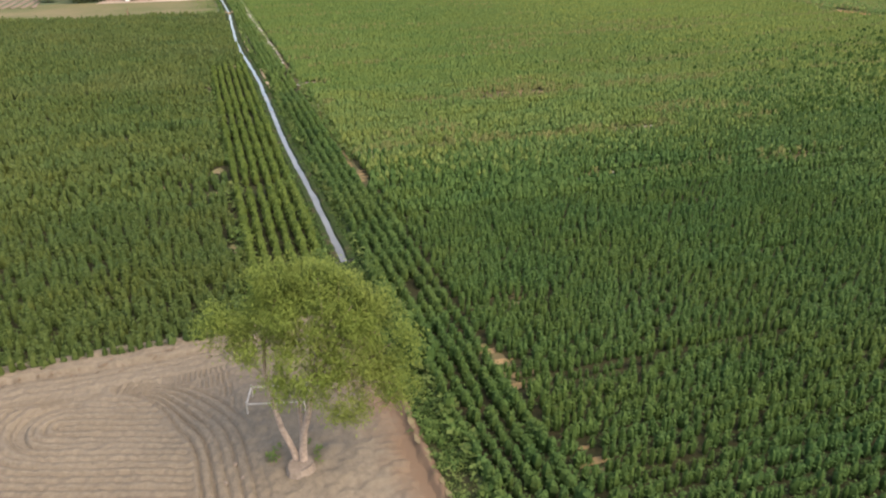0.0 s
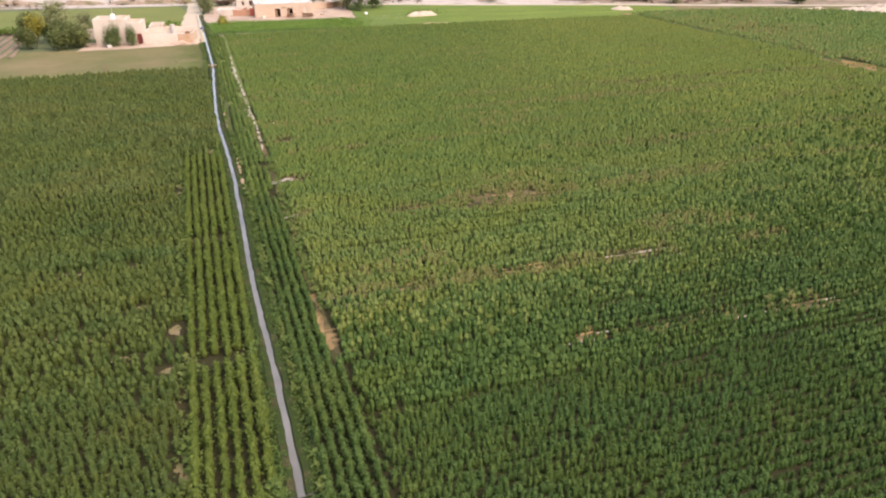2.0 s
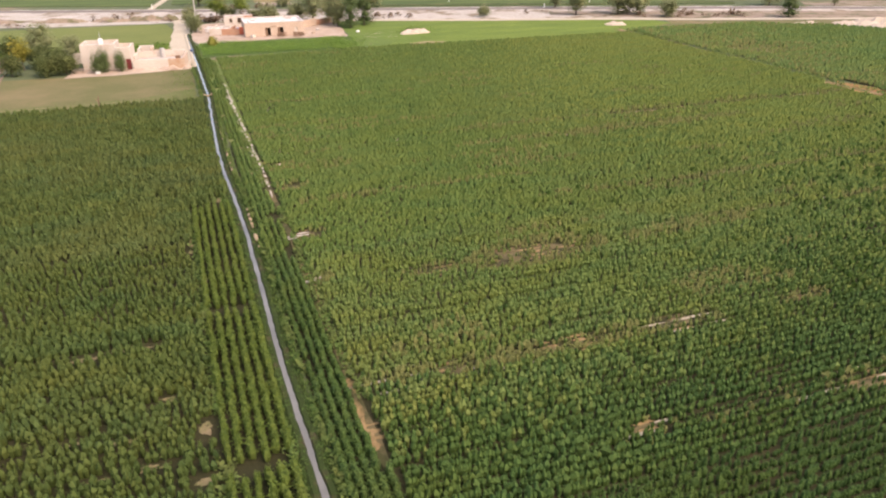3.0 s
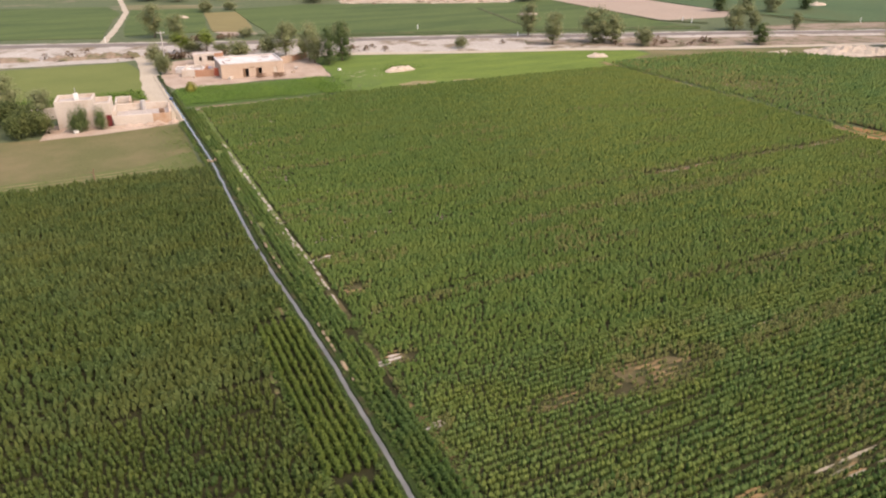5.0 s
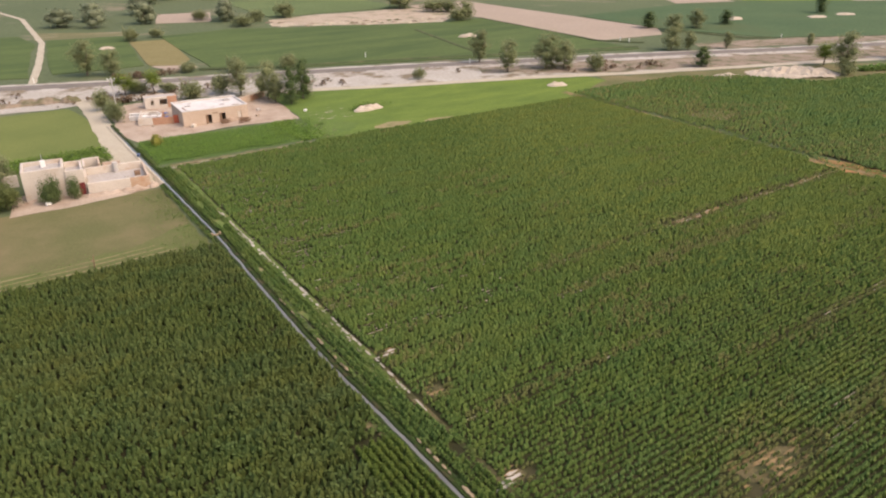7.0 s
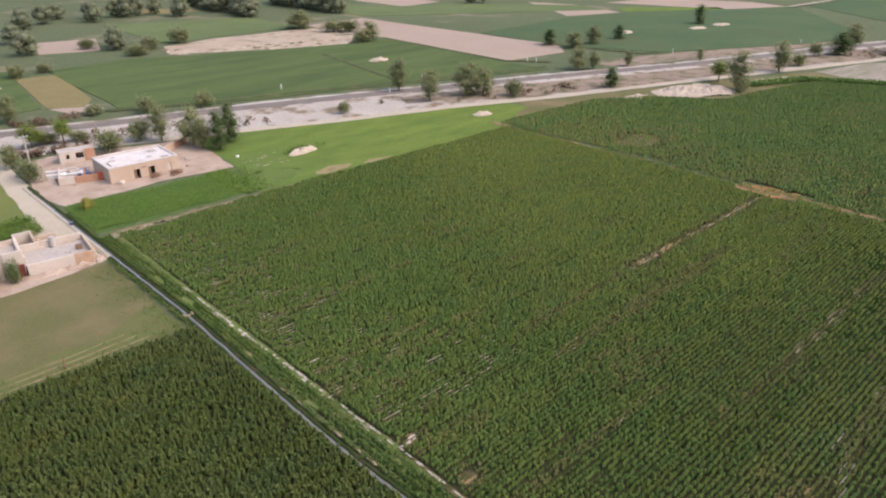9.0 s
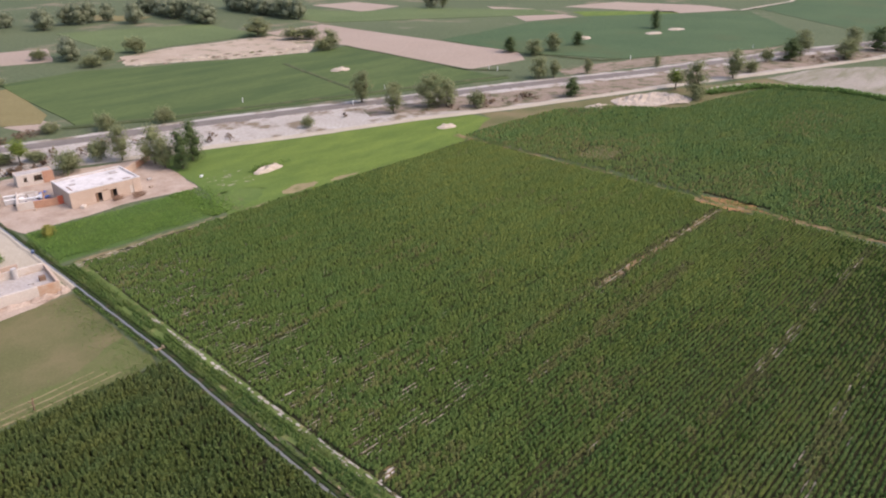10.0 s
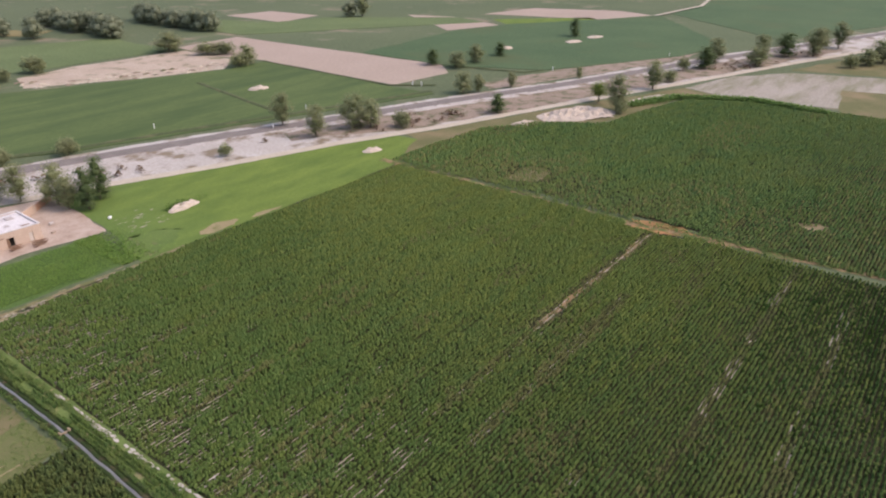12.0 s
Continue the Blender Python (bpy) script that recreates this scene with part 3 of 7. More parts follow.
# fields past the road
FAR = [
    ("tan_field", M_TAN, [(151, 201.5), (156, 269), (150, 291), (153, 322), (187, 326), (189, 262), (190.3, 211), (179, 199)], 0.05, "bare tan fallow field"),
    ("crop_field_far", M_FARGREEN, [(33, 222), (52, 212.5), (83, 203), (126, 189.5), (150, 183), (149.5, 200), (154, 267), (135, 266), (80, 284), (60, 292), (36, 288)], 0.5, "even dark green crop field past the road"),
    ("rough_strip", M_WASTE, [(76, 291), (82, 309), (105, 315), (150, 313), (150, 282), (136, 268), (106, 277)], 0.06, "rough tan waste strip with rubble"),
    ("crop_field_beyond", M_FARHAZE, [(190, 205), (192, 252), (262, 258), (300, 250), (350, 220), (385, 203), (300, 140), (262, 146), (205, 174)], 0.5, "dark green crop field with scattered heaps"),
    ("ripe_plot", M_YELLOW, [(25, 281), (36, 280), (32.3, 240), (28, 232), (20.5, 236)], 0.3, "small ripe yellow-brown plot"),
    ("ripe_plot_end", M_TAN, [(20.5, 235), (29, 238), (31, 227), (23, 227)], 0.06, "bare corner of the ripe plot"),
    ("crop_field_north", M_FARGREEN, [(-2.5, 237), (19.5, 237), (24.5, 281), (27.5, 295), (4, 298), (0, 270)], 0.4, "green crop plot beside a footpath"),
    ("crop_field_north_west", M_FARGREEN, [(-75, 256), (-8, 235.5), (-5, 262), (-0.5, 293), (-3, 312), (-75, 330)], 0.4, "wide green crop field past the road"),
    ("crop_field_hill", M_FARGREEN2, [(85, 318), (150, 318), (148, 345), (150, 368), (88, 385)], 0.4, "dull green field before a tree line"),
    ("fallow_plot", M_TAN, [(43, 322), (62, 317), (71, 347), (51, 351)], 0.06, "small bare fallow plot among trees"),
    ("rough_pasture", M_PASTURE, [(0, 300), (28, 297), (32, 304), (14, 313), (3, 318)], 0.06, "rough yellowish pasture between far fields"),
    ("crop_field_back", M_FARGREEN2, [(192, 330), (300, 265), (306, 290), (262, 345), (230, 352), (205, 420), (193, 420)], 0.4, "dull green field far away"),
    ("fallow_far", M_TAN, [(234, 395), (264, 392), (266, 355), (234, 349)], 0.06, "distant bare field"),
    ("fallow_far_east", M_TAN, [(263, 262), (295, 253), (308, 292), (300, 318)], 0.06, "distant bare field"),
    ("fallow_far_wide", M_TAN, [(330, 285), (373, 277), (391, 229), (382, 205), (347, 222)], 0.06, "distant bare field"),
    ("meadow_far", M_GREENSWARD, [(300, 252), (346, 222), (352, 230), (312, 268)], 0.06, "distant light green field"),
    ("ripe_far", M_YELLOW, [(126, 440), (146, 412), (131, 401), (112, 425)], 0.3, "distant ripe field"),
    ("crop_field_horizon", M_FARHAZE, [(395, 200), (480, 205), (700, 60), (420, 92), (330, 124)], 0.4, "long dark green field along the road"),
]
for name, material, pts, thick, label in FAR:
    sheet(name, pts, 0.05, material, label, "field", step=6.0, amount=0.8, thick=thick * 0.22)
ribbon("footpath", [(-8.3, 226), (-3.7, 254), (1.7, 293), (3, 362), (-4, 400)], 0.9, 0.1, M_TRACK, "narrow footpath between far fields", "path", ragged=0.3)
for name, pts, half in (("field_ditch", [(115, 254), (105.7, 207.5), (104.5, 198)], 0.9), ("field_ditch_road", [(30, 224), (52, 215), (84, 206), (126, 193), (152, 186)], 1.3), ("field_ditch_east", [(191, 203), (196, 178), (204, 175)], 1.0),
                        ("field_ditch_far", [(154, 268), (151, 202), (160, 190)], 0.8)):
    ribbon(name, pts, half, 0.2, M_DITCH, "dark weedy ditch between far fields", "ditch", crown=0.15, ragged=0.5)
ribbon("far_path", [(378, 203), (444, 199), (520, 215)], 1.2, 0.6, M_TRACK, "pale far-off farm path", "path", ragged=0.2)
ribbon("field_path", [(90.6, 152), (90, 118), (89.8, 91), (92.5, 60), (95, 20), (97, -10)], 1.0, 0.06, M_PATHSOIL, "low earth path and dry ditch between fields", "path", crown=0.05, ragged=0.8, step=0.8)
for _k, (_x, _y, _a, _b) in enumerate(((91.2, 114, 1.2, 4.5), (89.3, 106, 1.0, 3.0), (90.6, 130, 0.8, 4.0), (107.6, 65.5, 2.2, 2.4), (90.2, 99, 0.6, 2.5))):
    sheet("bare_patch", [(_x + _a * math.cos(q) * (1 + 0.3 * math.sin(q * 3 + _k)), _y + _b * math.sin(q) * (1 + 0.3 * math.cos(q * 2 + _k))) for q in (0, 0.8, 1.6, 2.4, 3.2, 4.0, 4.8, 5.6)], 0.045, M_BAREGRASS, "thin tan patch where the crop failed", "patch", step=0.8, amount=0.5)
for _x, _y, _a, _b in ((102, 120, 5.5, 4.5), (114, 126, 4.0, 3.2)):
    sheet("weak_patch", [(_x + _a * math.cos(q) * (1 + 0.25 * math.sin(q * 3)), _y + _b * math.sin(q) * (1 + 0.25 * math.cos(q * 2))) for q in (0, 0.8, 1.6, 2.4, 3.2, 4.0, 4.8, 5.6)], 0.04, M_BAREGRASS, "dry brown soil under a weak patch of crop", "patch", step=0.7, amount=0.9)
sheet("orange_patch", [(87.0, 91), (92.0, 93), (93.5, 84), (91, 80.5), (89, 84)], 0.09, M_ORANGE, "bare orange earth at the path", "patch", step=0.7, amount=0.9)
ribbon("field_edge", [(2.5, 147.3), (14, 147.2), (22, 146.9), (29, 146.6), (36, 147.2)], 0.42, 0.05, M_BAREGRASS, "dry pale strip at the field's end", "path", ragged=1.0, step=0.6)
_rng = np.random.default_rng(44)
_spots = []
for _k in range(5):
    _x = 2.6 + _rng.random()
    while _x < 40 - 5 * _k:
        _a = _rng.uniform(0.2, 1.1)
        if _rng.random() < 0.75 - 0.1 * _k:
            _spots.append((_x, 146.7 - 0.53 * _k + 0.6 * math.sin(_x * 0.12) * (_x > 24) + _rng.normal(0, 0.06), _a, _rng.uniform(0.07, 0.17)))
        _x += _a * 2 + _rng.uniform(0, 0.8)
_tufts = []
for _k in range(420):
    _tufts.append((2.4 + 34 * _rng.random(), 145.4 + _rng.normal(0, 1.0), _rng.uniform(0.2, 0.8), _rng.uniform(0.06, 0.16)))
dashes("edge_dry_grass", _tufts, 0.055, M_DRYGRASS, "dry grass streaks at the field's end", "grass")
dashes("edge_crust", _spots, 0.085, M_PALECRUST, "broken pale crust lines at the field's end", "crust")
ribbon("ditch_line", [(3.0, 10), (3.2, 18), (3.1, 36)], 0.14, 0.05, M_SHADEBELT, "bare trodden line along the crop rows", "path", ragged=0.8)
ribbon("ditch_line", [(3.1, 36), (3.1, 55), (3.2, 63), (3.0, 75), (3.2, 82)], 0.24, 0.05, M_WEAKSOIL, "dry reddish line along the crop rows", "path", ragged=0.9)

# ---- the irrigation channel: two banks, water between them ----
CHANNEL = [(0.0, 27.4), (0.05, 30.4), (-0.05, 36.8), (-0.25, 46.9), (-0.15, 55), (-0.1, 66), (-0.25, 74), (-0.55, 81), (-0.6, 88), (-0.45, 95.4), (-0.2, 106), (0.1, 116), (-0.1, 135), (-0.3, 153), (-0.4, 163), (-0.5, 178)]


def channel_line(step=0.8):
    line = []
    for a, b in zip(CHANNEL, CHANNEL[1:]):
        a, b = Vector((*a, 0)), Vector((*b, 0))
        n = max(1, int((b - a).length / step))
        line += [a.lerp(b, k / n) for k in range(n)]
    return [p + Vector((0.09 * noise.noise(Vector((p.y * 0.35, 3, 0))), 0, 0)) for p in line]


def channel_bank(side, y0, y1):
    bm = bmesh.new()
    rows = []
    for p in (p for p in channel_line(0.4) if y0 <= p.y <= y1):
        u = noise.noise(Vector((p.y * 0.5, side * 9, 0))) * 0.08 + noise.noise(Vector((p.y * 1.7, side * 5, 2))) * 0.07
        prof = [(0.07, -0.02), (0.13 + u * 0.8, 0.10), (0.22 + u, 0.22 + u * 0.5), (0.46 + u, 0.24 + u * 0.6), (0.68 + u, 0.10), (0.92 + u, -0.03)]
        rows.append([bm.verts.new((p.x + side * a, p.y, z)) for a, z in prof])
    for a, b in zip(rows, rows[1:]):
        for k in range(5):
            q = (a[k], a[k + 1], b[k + 1], b[k])
            bm.faces.new(q if side > 0 else q[::-1])
    return bm


single("channel_bank_east", channel_bank(1, 0, 200), M_BANK, "grassy earth bank of the irrigation channel", "bank", "", "structure")
single("channel_bank_west", channel_bank(-1, 0, 139.2), M_BANK, "grassy earth bank of the irrigation channel", "bank", "", "structure")
single("channel_bank_lane", channel_bank(-1, 139.0, 200), M_TRACK, "trodden bare bank of the channel beside the lane", "bank", "", "structure")
bm = bmesh.new()
rows = [[bm.verts.new((p.x + s, p.y, 0.12)) for s in (-0.5, 0.0, 0.5)] for p in channel_line(1.2)]
for a, b in zip(rows, rows[1:]):
    for k in range(2):
        bm.faces.new((a[k], a[k + 1], b[k + 1], b[k]))
single("channel_water", bm, M_WATER, "still water reflecting the pale sky", "water", "", "structure")
# bare tan crumbs of dug earth on the east bank
rng = np.random.default_rng(4)
bm = bmesh.new()
for k in range(70):
    y = rng.uniform(60, 112)
    if vnoise(np.array(y * 0.22), np.array(0.0), 5) < 0.42:
        continue
    r = bmesh.ops.create_icosphere(bm, subdivisions=1, radius=1.0)
    s = rng.uniform(0.08, 0.2)
    for v in r["verts"]:
        v.co = v.co * (1 + rng.uniform(-0.2, 0.2))
        v.co = Vector((v.co.x * s * 0.8 + 0.5 + rng.uniform(-0.02, 0.02) - 0.25 * (78 < y < 100), v.co.y * s * 2.2 + y, v.co.z * 0.10 + 0.27))
single("dug_earth", bm, M_DUG, "crumbs of pale dug earth along the channel", "earth", "", "stuff")
# the mouth of the channel and the dry ditch towards the tree
bm = bmesh.new()
bmesh.ops.create_grid(bm, x_segments=16, y_segments=12, size=1)
for v in bm.verts:
    r = math.hypot(v.co.x, v.co.y) + 0.2 * noise.noise(v.co * 2.0)
    z = max(0.0, 1 - r * r)
    v.co = Vector((v.co.x * 0.95, 26.9 + v.co.y * 0.75, z * 0.3 * (0.8 + 0.4 * noise.noise(v.co * 4.0)) - 0.1 * (z < 0.02)))
single("channel_end", bm, M_BANK, "low earth plug at the channel's end", "bank", "", "structure")
ribbon("dry_ditch", [(0.0, 26.3), (0.15, 22), (0.2, 18), (0.35, 13), (0.5, -6)], 0.45, 0.03, M_BANK, "grassy dry ditch beside the crop", "ditch", ragged=0.3)


# ---- the ploughed field: curved furrows as real relief ----
def plough():
    xs = np.concatenate([np.arange(-23, -13, 0.18), np.arange(-13, 0.0, 0.055)])
    ys = np.concatenate([np.arange(8, 13.0, 0.14), np.arange(13.0, 23.0, 0.055)])
    X, Y = np.meshgrid(xs, ys)
    wob = (vnoise(X * 0.6, Y * 0.6, 2) - 0.5) * 0.35 + (vnoise(X * 2.5, Y * 2.5, 5) - 0.5) * 0.07

    def grooves(d, along, seed):
        """Furrows one unit of d apart: thin grooves between worn ridges, each of its own depth, fading along its way."""
        line = np.floor(d)
        f = d - line - 0.5
        deep = 0.75 + 0.6 * vnoise(line * 7.31, along * 0.5, seed)
        return -np.exp(-(f / 0.2) ** 2) * deep + 0.25 * np.cos(f * math.tau)

    def ease(v, a, b):
        t = np.clip((v - a) / (b - a), 0, 1)
        return t * t * (3 - 2 * t)

    # the tractor's turn: a band of furrows bends from the west to the south and widens on its way
    px, py = X + 9.2 + 0.05 * np.minimum(Y - 16.3, 0), Y - 16.3
    turn = np.hypot(np.maximum(px, 0), np.maximum(py, 0)) + wob * 0.35
    swing = np.arctan2(np.maximum(px, 0.01), np.maximum(py, 0.01))
    inside = (4.75 - turn) / (0.6 + 1.35 * ease(swing, 0.1, 1.0))
    band = grooves(inside * 6.0, swing * 4 + Y * 0.5, 1)
    # within it a long loop with a rounded western end, and shallow furrows parallel to it
    ax, ay, bx, by = -10.1, 19.25, -7.5, 18.4
    k = np.clip(((X - ax) * (bx - ax) + (Y - ay) * (by - ay)) / ((bx - ax) ** 2 + (by - ay) ** 2), 0, 1.6)
    away = np.hypot(X - ax - k * (bx - ax), (Y - ay - k * (by - ay)) * np.where(Y > 19, 1.0, 1.1)) + wob * 0.45
    loop = grooves(away / 0.29, X * 0.6 + Y * 0.4, 2) * 0.75
    loop -= 0.9 * np.exp(-((away - 1.05) / 0.13) ** 2) * np.clip((-9.4 - X) / 0.8, 0, 1) * ease(Y, 18.2, 18.9)
    # straight furrows north of the turn, a smooth headland along the crop
    side, head = -0.2 - X, 22.75 - Y
    comb = grooves((X + 0.07 * Y + wob * 0.15) / 0.17, Y, 3) * 0.8
    lane = grooves((head + wob * 0.5) / 0.33, X * 0.7, 4) * 0.35
    z = loop + (band - loop) * ease(inside, 1.04, 0.98)
    z = z + (comb - z) * ease(inside, 0.03, -0.03) * ease(X, -7.4, -6.8)
    z = z + (lane - z) * np.maximum(ease(head, 2.0, 1.7), ease(inside, 0.03, -0.03) * ease(X, -6.9, -7.5))
    scuff = (vnoise(X * 1.4 + Y, Y * 2.6, 11) - 0.5) * 0.3 + (vnoise(X * 3.1, Y * 3.3, 17) - 0.5) * 0.25
    z = z + (scuff - z) * ease(X + 0.12 * (Y - 15), -4.75, -4.35)
    z = z * 0.23 * (0.65 + 0.6 * vnoise(X * 0.45, Y * 0.45, 8)) + (vnoise(X * 7, Y * 7, 3) - 0.5) * 0.06 + (vnoise(X * 1.3, Y * 1.3, 4) - 0.5) * 0.05
    # tyre cleats in the worn margin
    z += 0.03 * np.sin(Y * 24 + 6 * X) * np.exp(-((X + 1.0) / 0.22) ** 2) * (vnoise(X, Y * 0.8, 12) > 0.35)
    z += 0.04 + 0.16 * np.clip(side / 3.0, 0, 1) * np.clip((X + 23) / 2, 0, 1) * np.clip((Y - 8) / 2, 0, 1)
    # the low weedy bank along the crop, and the spoil lip at the ditch
    bank = np.clip((0.85 - head + (vnoise(X * 0.8, 0 * Y, 14) - 0.5) * 0.25) / 0.18, 0, 1)
    z += bank * (0.10 + 0.10 * vnoise(X * 2.2, Y * 3.0, 15))
    z += 0.12 * np.exp(-((X + 0.22 + 0.1 * (vnoise(Y * 0.4, 0 * Y, 16) - 0.5)) / 0.14) ** 2) * (0.6 + 0.6 * vnoise(X * 3, Y * 1.7, 18)) - 0.08 * np.exp(-((X + 0.55) / 0.25) ** 2)
    n, m = X.shape
    me = bpy.data.meshes.new("ploughed_field")
    idx = np.arange(n * m).reshape(n, m)
    faces = np.stack([idx[:-1, :-1], idx[:-1, 1:], idx[1:, 1:], idx[1:, :-1]], -1).reshape(-1, 4)
    me.vertices.add(n * m)
    me.vertices.foreach_set("co", (PLAN * np.stack([X, Y, z], -1)).astype(np.float32).ravel())
    me.loops.add(len(faces) * 4)
    me.loops.foreach_set("vertex_index", faces.astype(np.int32).ravel())
    me.polygons.add(len(faces))
    me.polygons.foreach_set("loop_start", np.arange(0, len(faces) * 4, 4, dtype=np.int32))
    me.materials.append(M_PLOUGH)
    me.update(calc_edges=True)
    return tagged(new("ploughed_field", me), "dry tan ploughed field with curved furrows", "field", "", "structure")


plough()
bm = bmesh.new()
bmesh.ops.create_grid(bm, x_segments=110, y_segments=24, size=1)
for v in bm.verts:
    x, y = -44.5 + v.co.x * 15.5, 150.5 + v.co.y * 17.0
    lean = (y - 133) * -0.08 + 0.25 * noise.noise(Vector((x * 0.2, y * 0.15, 1)))
    v.co = Vector((x + (y - 133) * -0.06, y, 0.05 + 0.10 * math.sin((x + lean) * math.tau / 1.5) + 0.05 * noise.noise(Vector((x, y, 3)))))
single("ploughed_plot", bm, M_PLOT, "brown furrowed plot beside the shrubs", "field", "", "structure")
_rng = np.random.default_rng(47)
dashes("spoil_lip", [(-0.16 + _rng.normal(0, 0.05), _y + _rng.uniform(-0.2, 0.2), _rng.uniform(0.04, 0.09), _rng.uniform(0.12, 0.4)) for _y in np.arange(10, 18.0, 0.75)], 0.17, M_BAREGRASS, "pale dug earth along the lip of the ditch", "earth")
sheet("ploughed_land", [(-60, -20), (-0.3, -20), (-0.3, 23.3), (-60, 23.4)], 0.015, M_PLOUGH, "dry tan soil round the ploughed field", "field")


# ---- crops ----
def leaves(rng, n, height, radius, size, low=0.15, top=0.3):
    """A plant of n leaf quads round a stem."""
    z = (low + (1 - low) * rng.random(n) ** 0.8)
    r = radius * np.sqrt(rng.random(n)) * (1.12 - (1 - top) * z)
    a = rng.random(n) * math.tau
    out = a + rng.normal(0, 0.5, n)
    el = np.radians(rng.uniform(-20, 62, n))
    c = np.stack([r * np.cos(a), r * np.sin(a), z * height], -1)
    d = np.stack([np.cos(out) * np.cos(el), np.sin(out) * np.cos(el), np.sin(el)], -1)
    s = np.stack([-np.sin(out), np.cos(out), rng.uniform(-0.4, 0.4, n)], -1)
    ln = (size * rng.uniform(0.7, 1.3, n))[:, None]
    return np.stack([c - d * ln * 0.5, c + s * ln * 0.36 + d * ln * 0.05, c + d * ln * 0.55, c - s * ln * 0.36 + d * ln * 0.05], 1)


def core(rng, sides, height, radius, lite=False):
    """The closed leafy body of a low round bush: flanks, a rounded shoulder and an uneven top."""
    a = (np.arange(sides) + rng.uniform(-0.25, 0.25, sides)) * math.tau / sides
    r = radius * rng.uniform(0.82, 1.12, sides)

    def ring(k, z, lift=0.06):
        return np.stack([k * r * np.cos(a), k * r * np.sin(a), height * (z + rng.uniform(-lift, lift, sides))], -1)

    tip = np.array([rng.normal(0, 0.15) * radius, rng.normal(0, 0.15) * radius, height * rng.uniform(0.92, 1.08)])
    if sides < 6:
        m = a + math.pi / sides
        mid, foot = ring(1.0, 0.60, 0.1), np.stack([0.7 * radius * np.cos(m), 0.7 * radius * np.sin(m), 0 * m + 0.04 * height], -1)
        return np.stack([foot, np.roll(mid, -1, 0), np.repeat(tip[None], sides, 0), mid], 1)
    if sides == 6 and lite:
        low, mid = ring(0.7, 0.05), ring(1.0, 0.62, 0.1)
        flank = np.stack([low, np.roll(low, -1, 0), np.roll(mid, -1, 0), mid], 1)
        cap = np.stack([np.stack([tip, mid[k], mid[k + 1], mid[(k + 2) % 6]]) for k in (0, 2, 4)])
        return np.concatenate([flank, cap])
    low, mid, high = ring(0.72, 0.05), ring(1.0, 0.45), ring(0.68, 0.80)
    flank = np.stack([low, np.roll(low, -1, 0), np.roll(mid, -1, 0), mid], 1)
    shoulder = np.stack([mid, np.roll(mid, -1, 0), np.roll(high, -1, 0), high], 1)
    cap = np.stack([np.stack([tip, high[k], high[(k + 1) % sides], high[(k + 2) % sides]]) for k in range(0, sides, 2)])
    return np.concatenate([flank, shoulder, cap])


def shell(rng, n, height, radius, size, lift=0.0):
    """Small leaves lying over the round of a bush, tips outward."""
    z = 0.22 + 0.78 * rng.random(n) ** 0.75
    r = radius * np.sqrt(np.clip(1.02 - np.maximum((z - 0.4) / 0.62, 0) ** 2, 0.01, 1)) * rng.uniform(0.55, 1.08, n)
    a = rng.random(n) * math.tau
    out = a + rng.normal(0, 0.6, n)
    el = np.radians(rng.normal(8 + lift, 28, n)) + 0.5 * np.maximum(z - 0.6, 0)
    c = np.stack([r * np.cos(a), r * np.sin(a), z * height], -1)
    d = np.stack([np.cos(out) * np.cos(el), np.sin(out) * np.cos(el), np.sin(el)], -1)
    s = np.stack([-np.sin(out), np.cos(out), rng.uniform(-0.4, 0.4, n)], -1)
    ln = (size * rng.uniform(0.7, 1.3, n))[:, None]
    return np.stack([c - d * ln * 0.5, c + s * ln * 0.38 + d * ln * 0.05, c + d * ln * 0.55, c - s * ln * 0.38 + d * ln * 0.05], 1)


def spread_plants(name, xy, scale, n, size, height, radius, material, label, seed, low=0.15, top=0.3, base=0.02, category="crop", sides=0, body=0.8, along=1.0, lift=0.0):
    """One object for a stand of plants; scale is the growth of each plant."""
    rng = np.random.default_rng(seed)
    kinds = [leaves(rng, n, height, radius, size, low, top) for _ in range(9)]
    if sides:
        kinds = [np.concatenate([core(rng, sides, height * rng.uniform(0.85, 1.0), radius * body, n < 13), shell(rng, n, height, radius, size, lift)]) for q in kinds]
    which = rng.integers(0, 9, len(xy))
    turn = rng.random(len(xy)) * math.tau
    wide = scale * rng.uniform(0.8, 1.25, len(xy))
    tall = scale * rng.uniform(0.8, 1.2, len(xy))
    all_q = []
    for k in range(9):
        m = which == k
        if not m.any():
            continue
        t = kinds[k][None]
        ca, sa = np.cos(turn[m])[:, None, None], np.sin(turn[m])[:, None, None]
        w, h = wide[m][:, None, None], tall[m][:, None, None]
        x = (t[..., 0] * ca - t[..., 1] * sa) * w * along + xy[m, 0][:, None, None]
        y = (t[..., 0] * sa + t[..., 1] * ca) * w + xy[m, 1][:, None, None]
        all_q.append(np.stack([x, y, t[..., 2] * h + base], -1).reshape(-1, 4, 3))
    me = quads_mesh(name, np.concatenate(all_q), material)
    return tagged(new(name, me), label, category, "", "stuff")


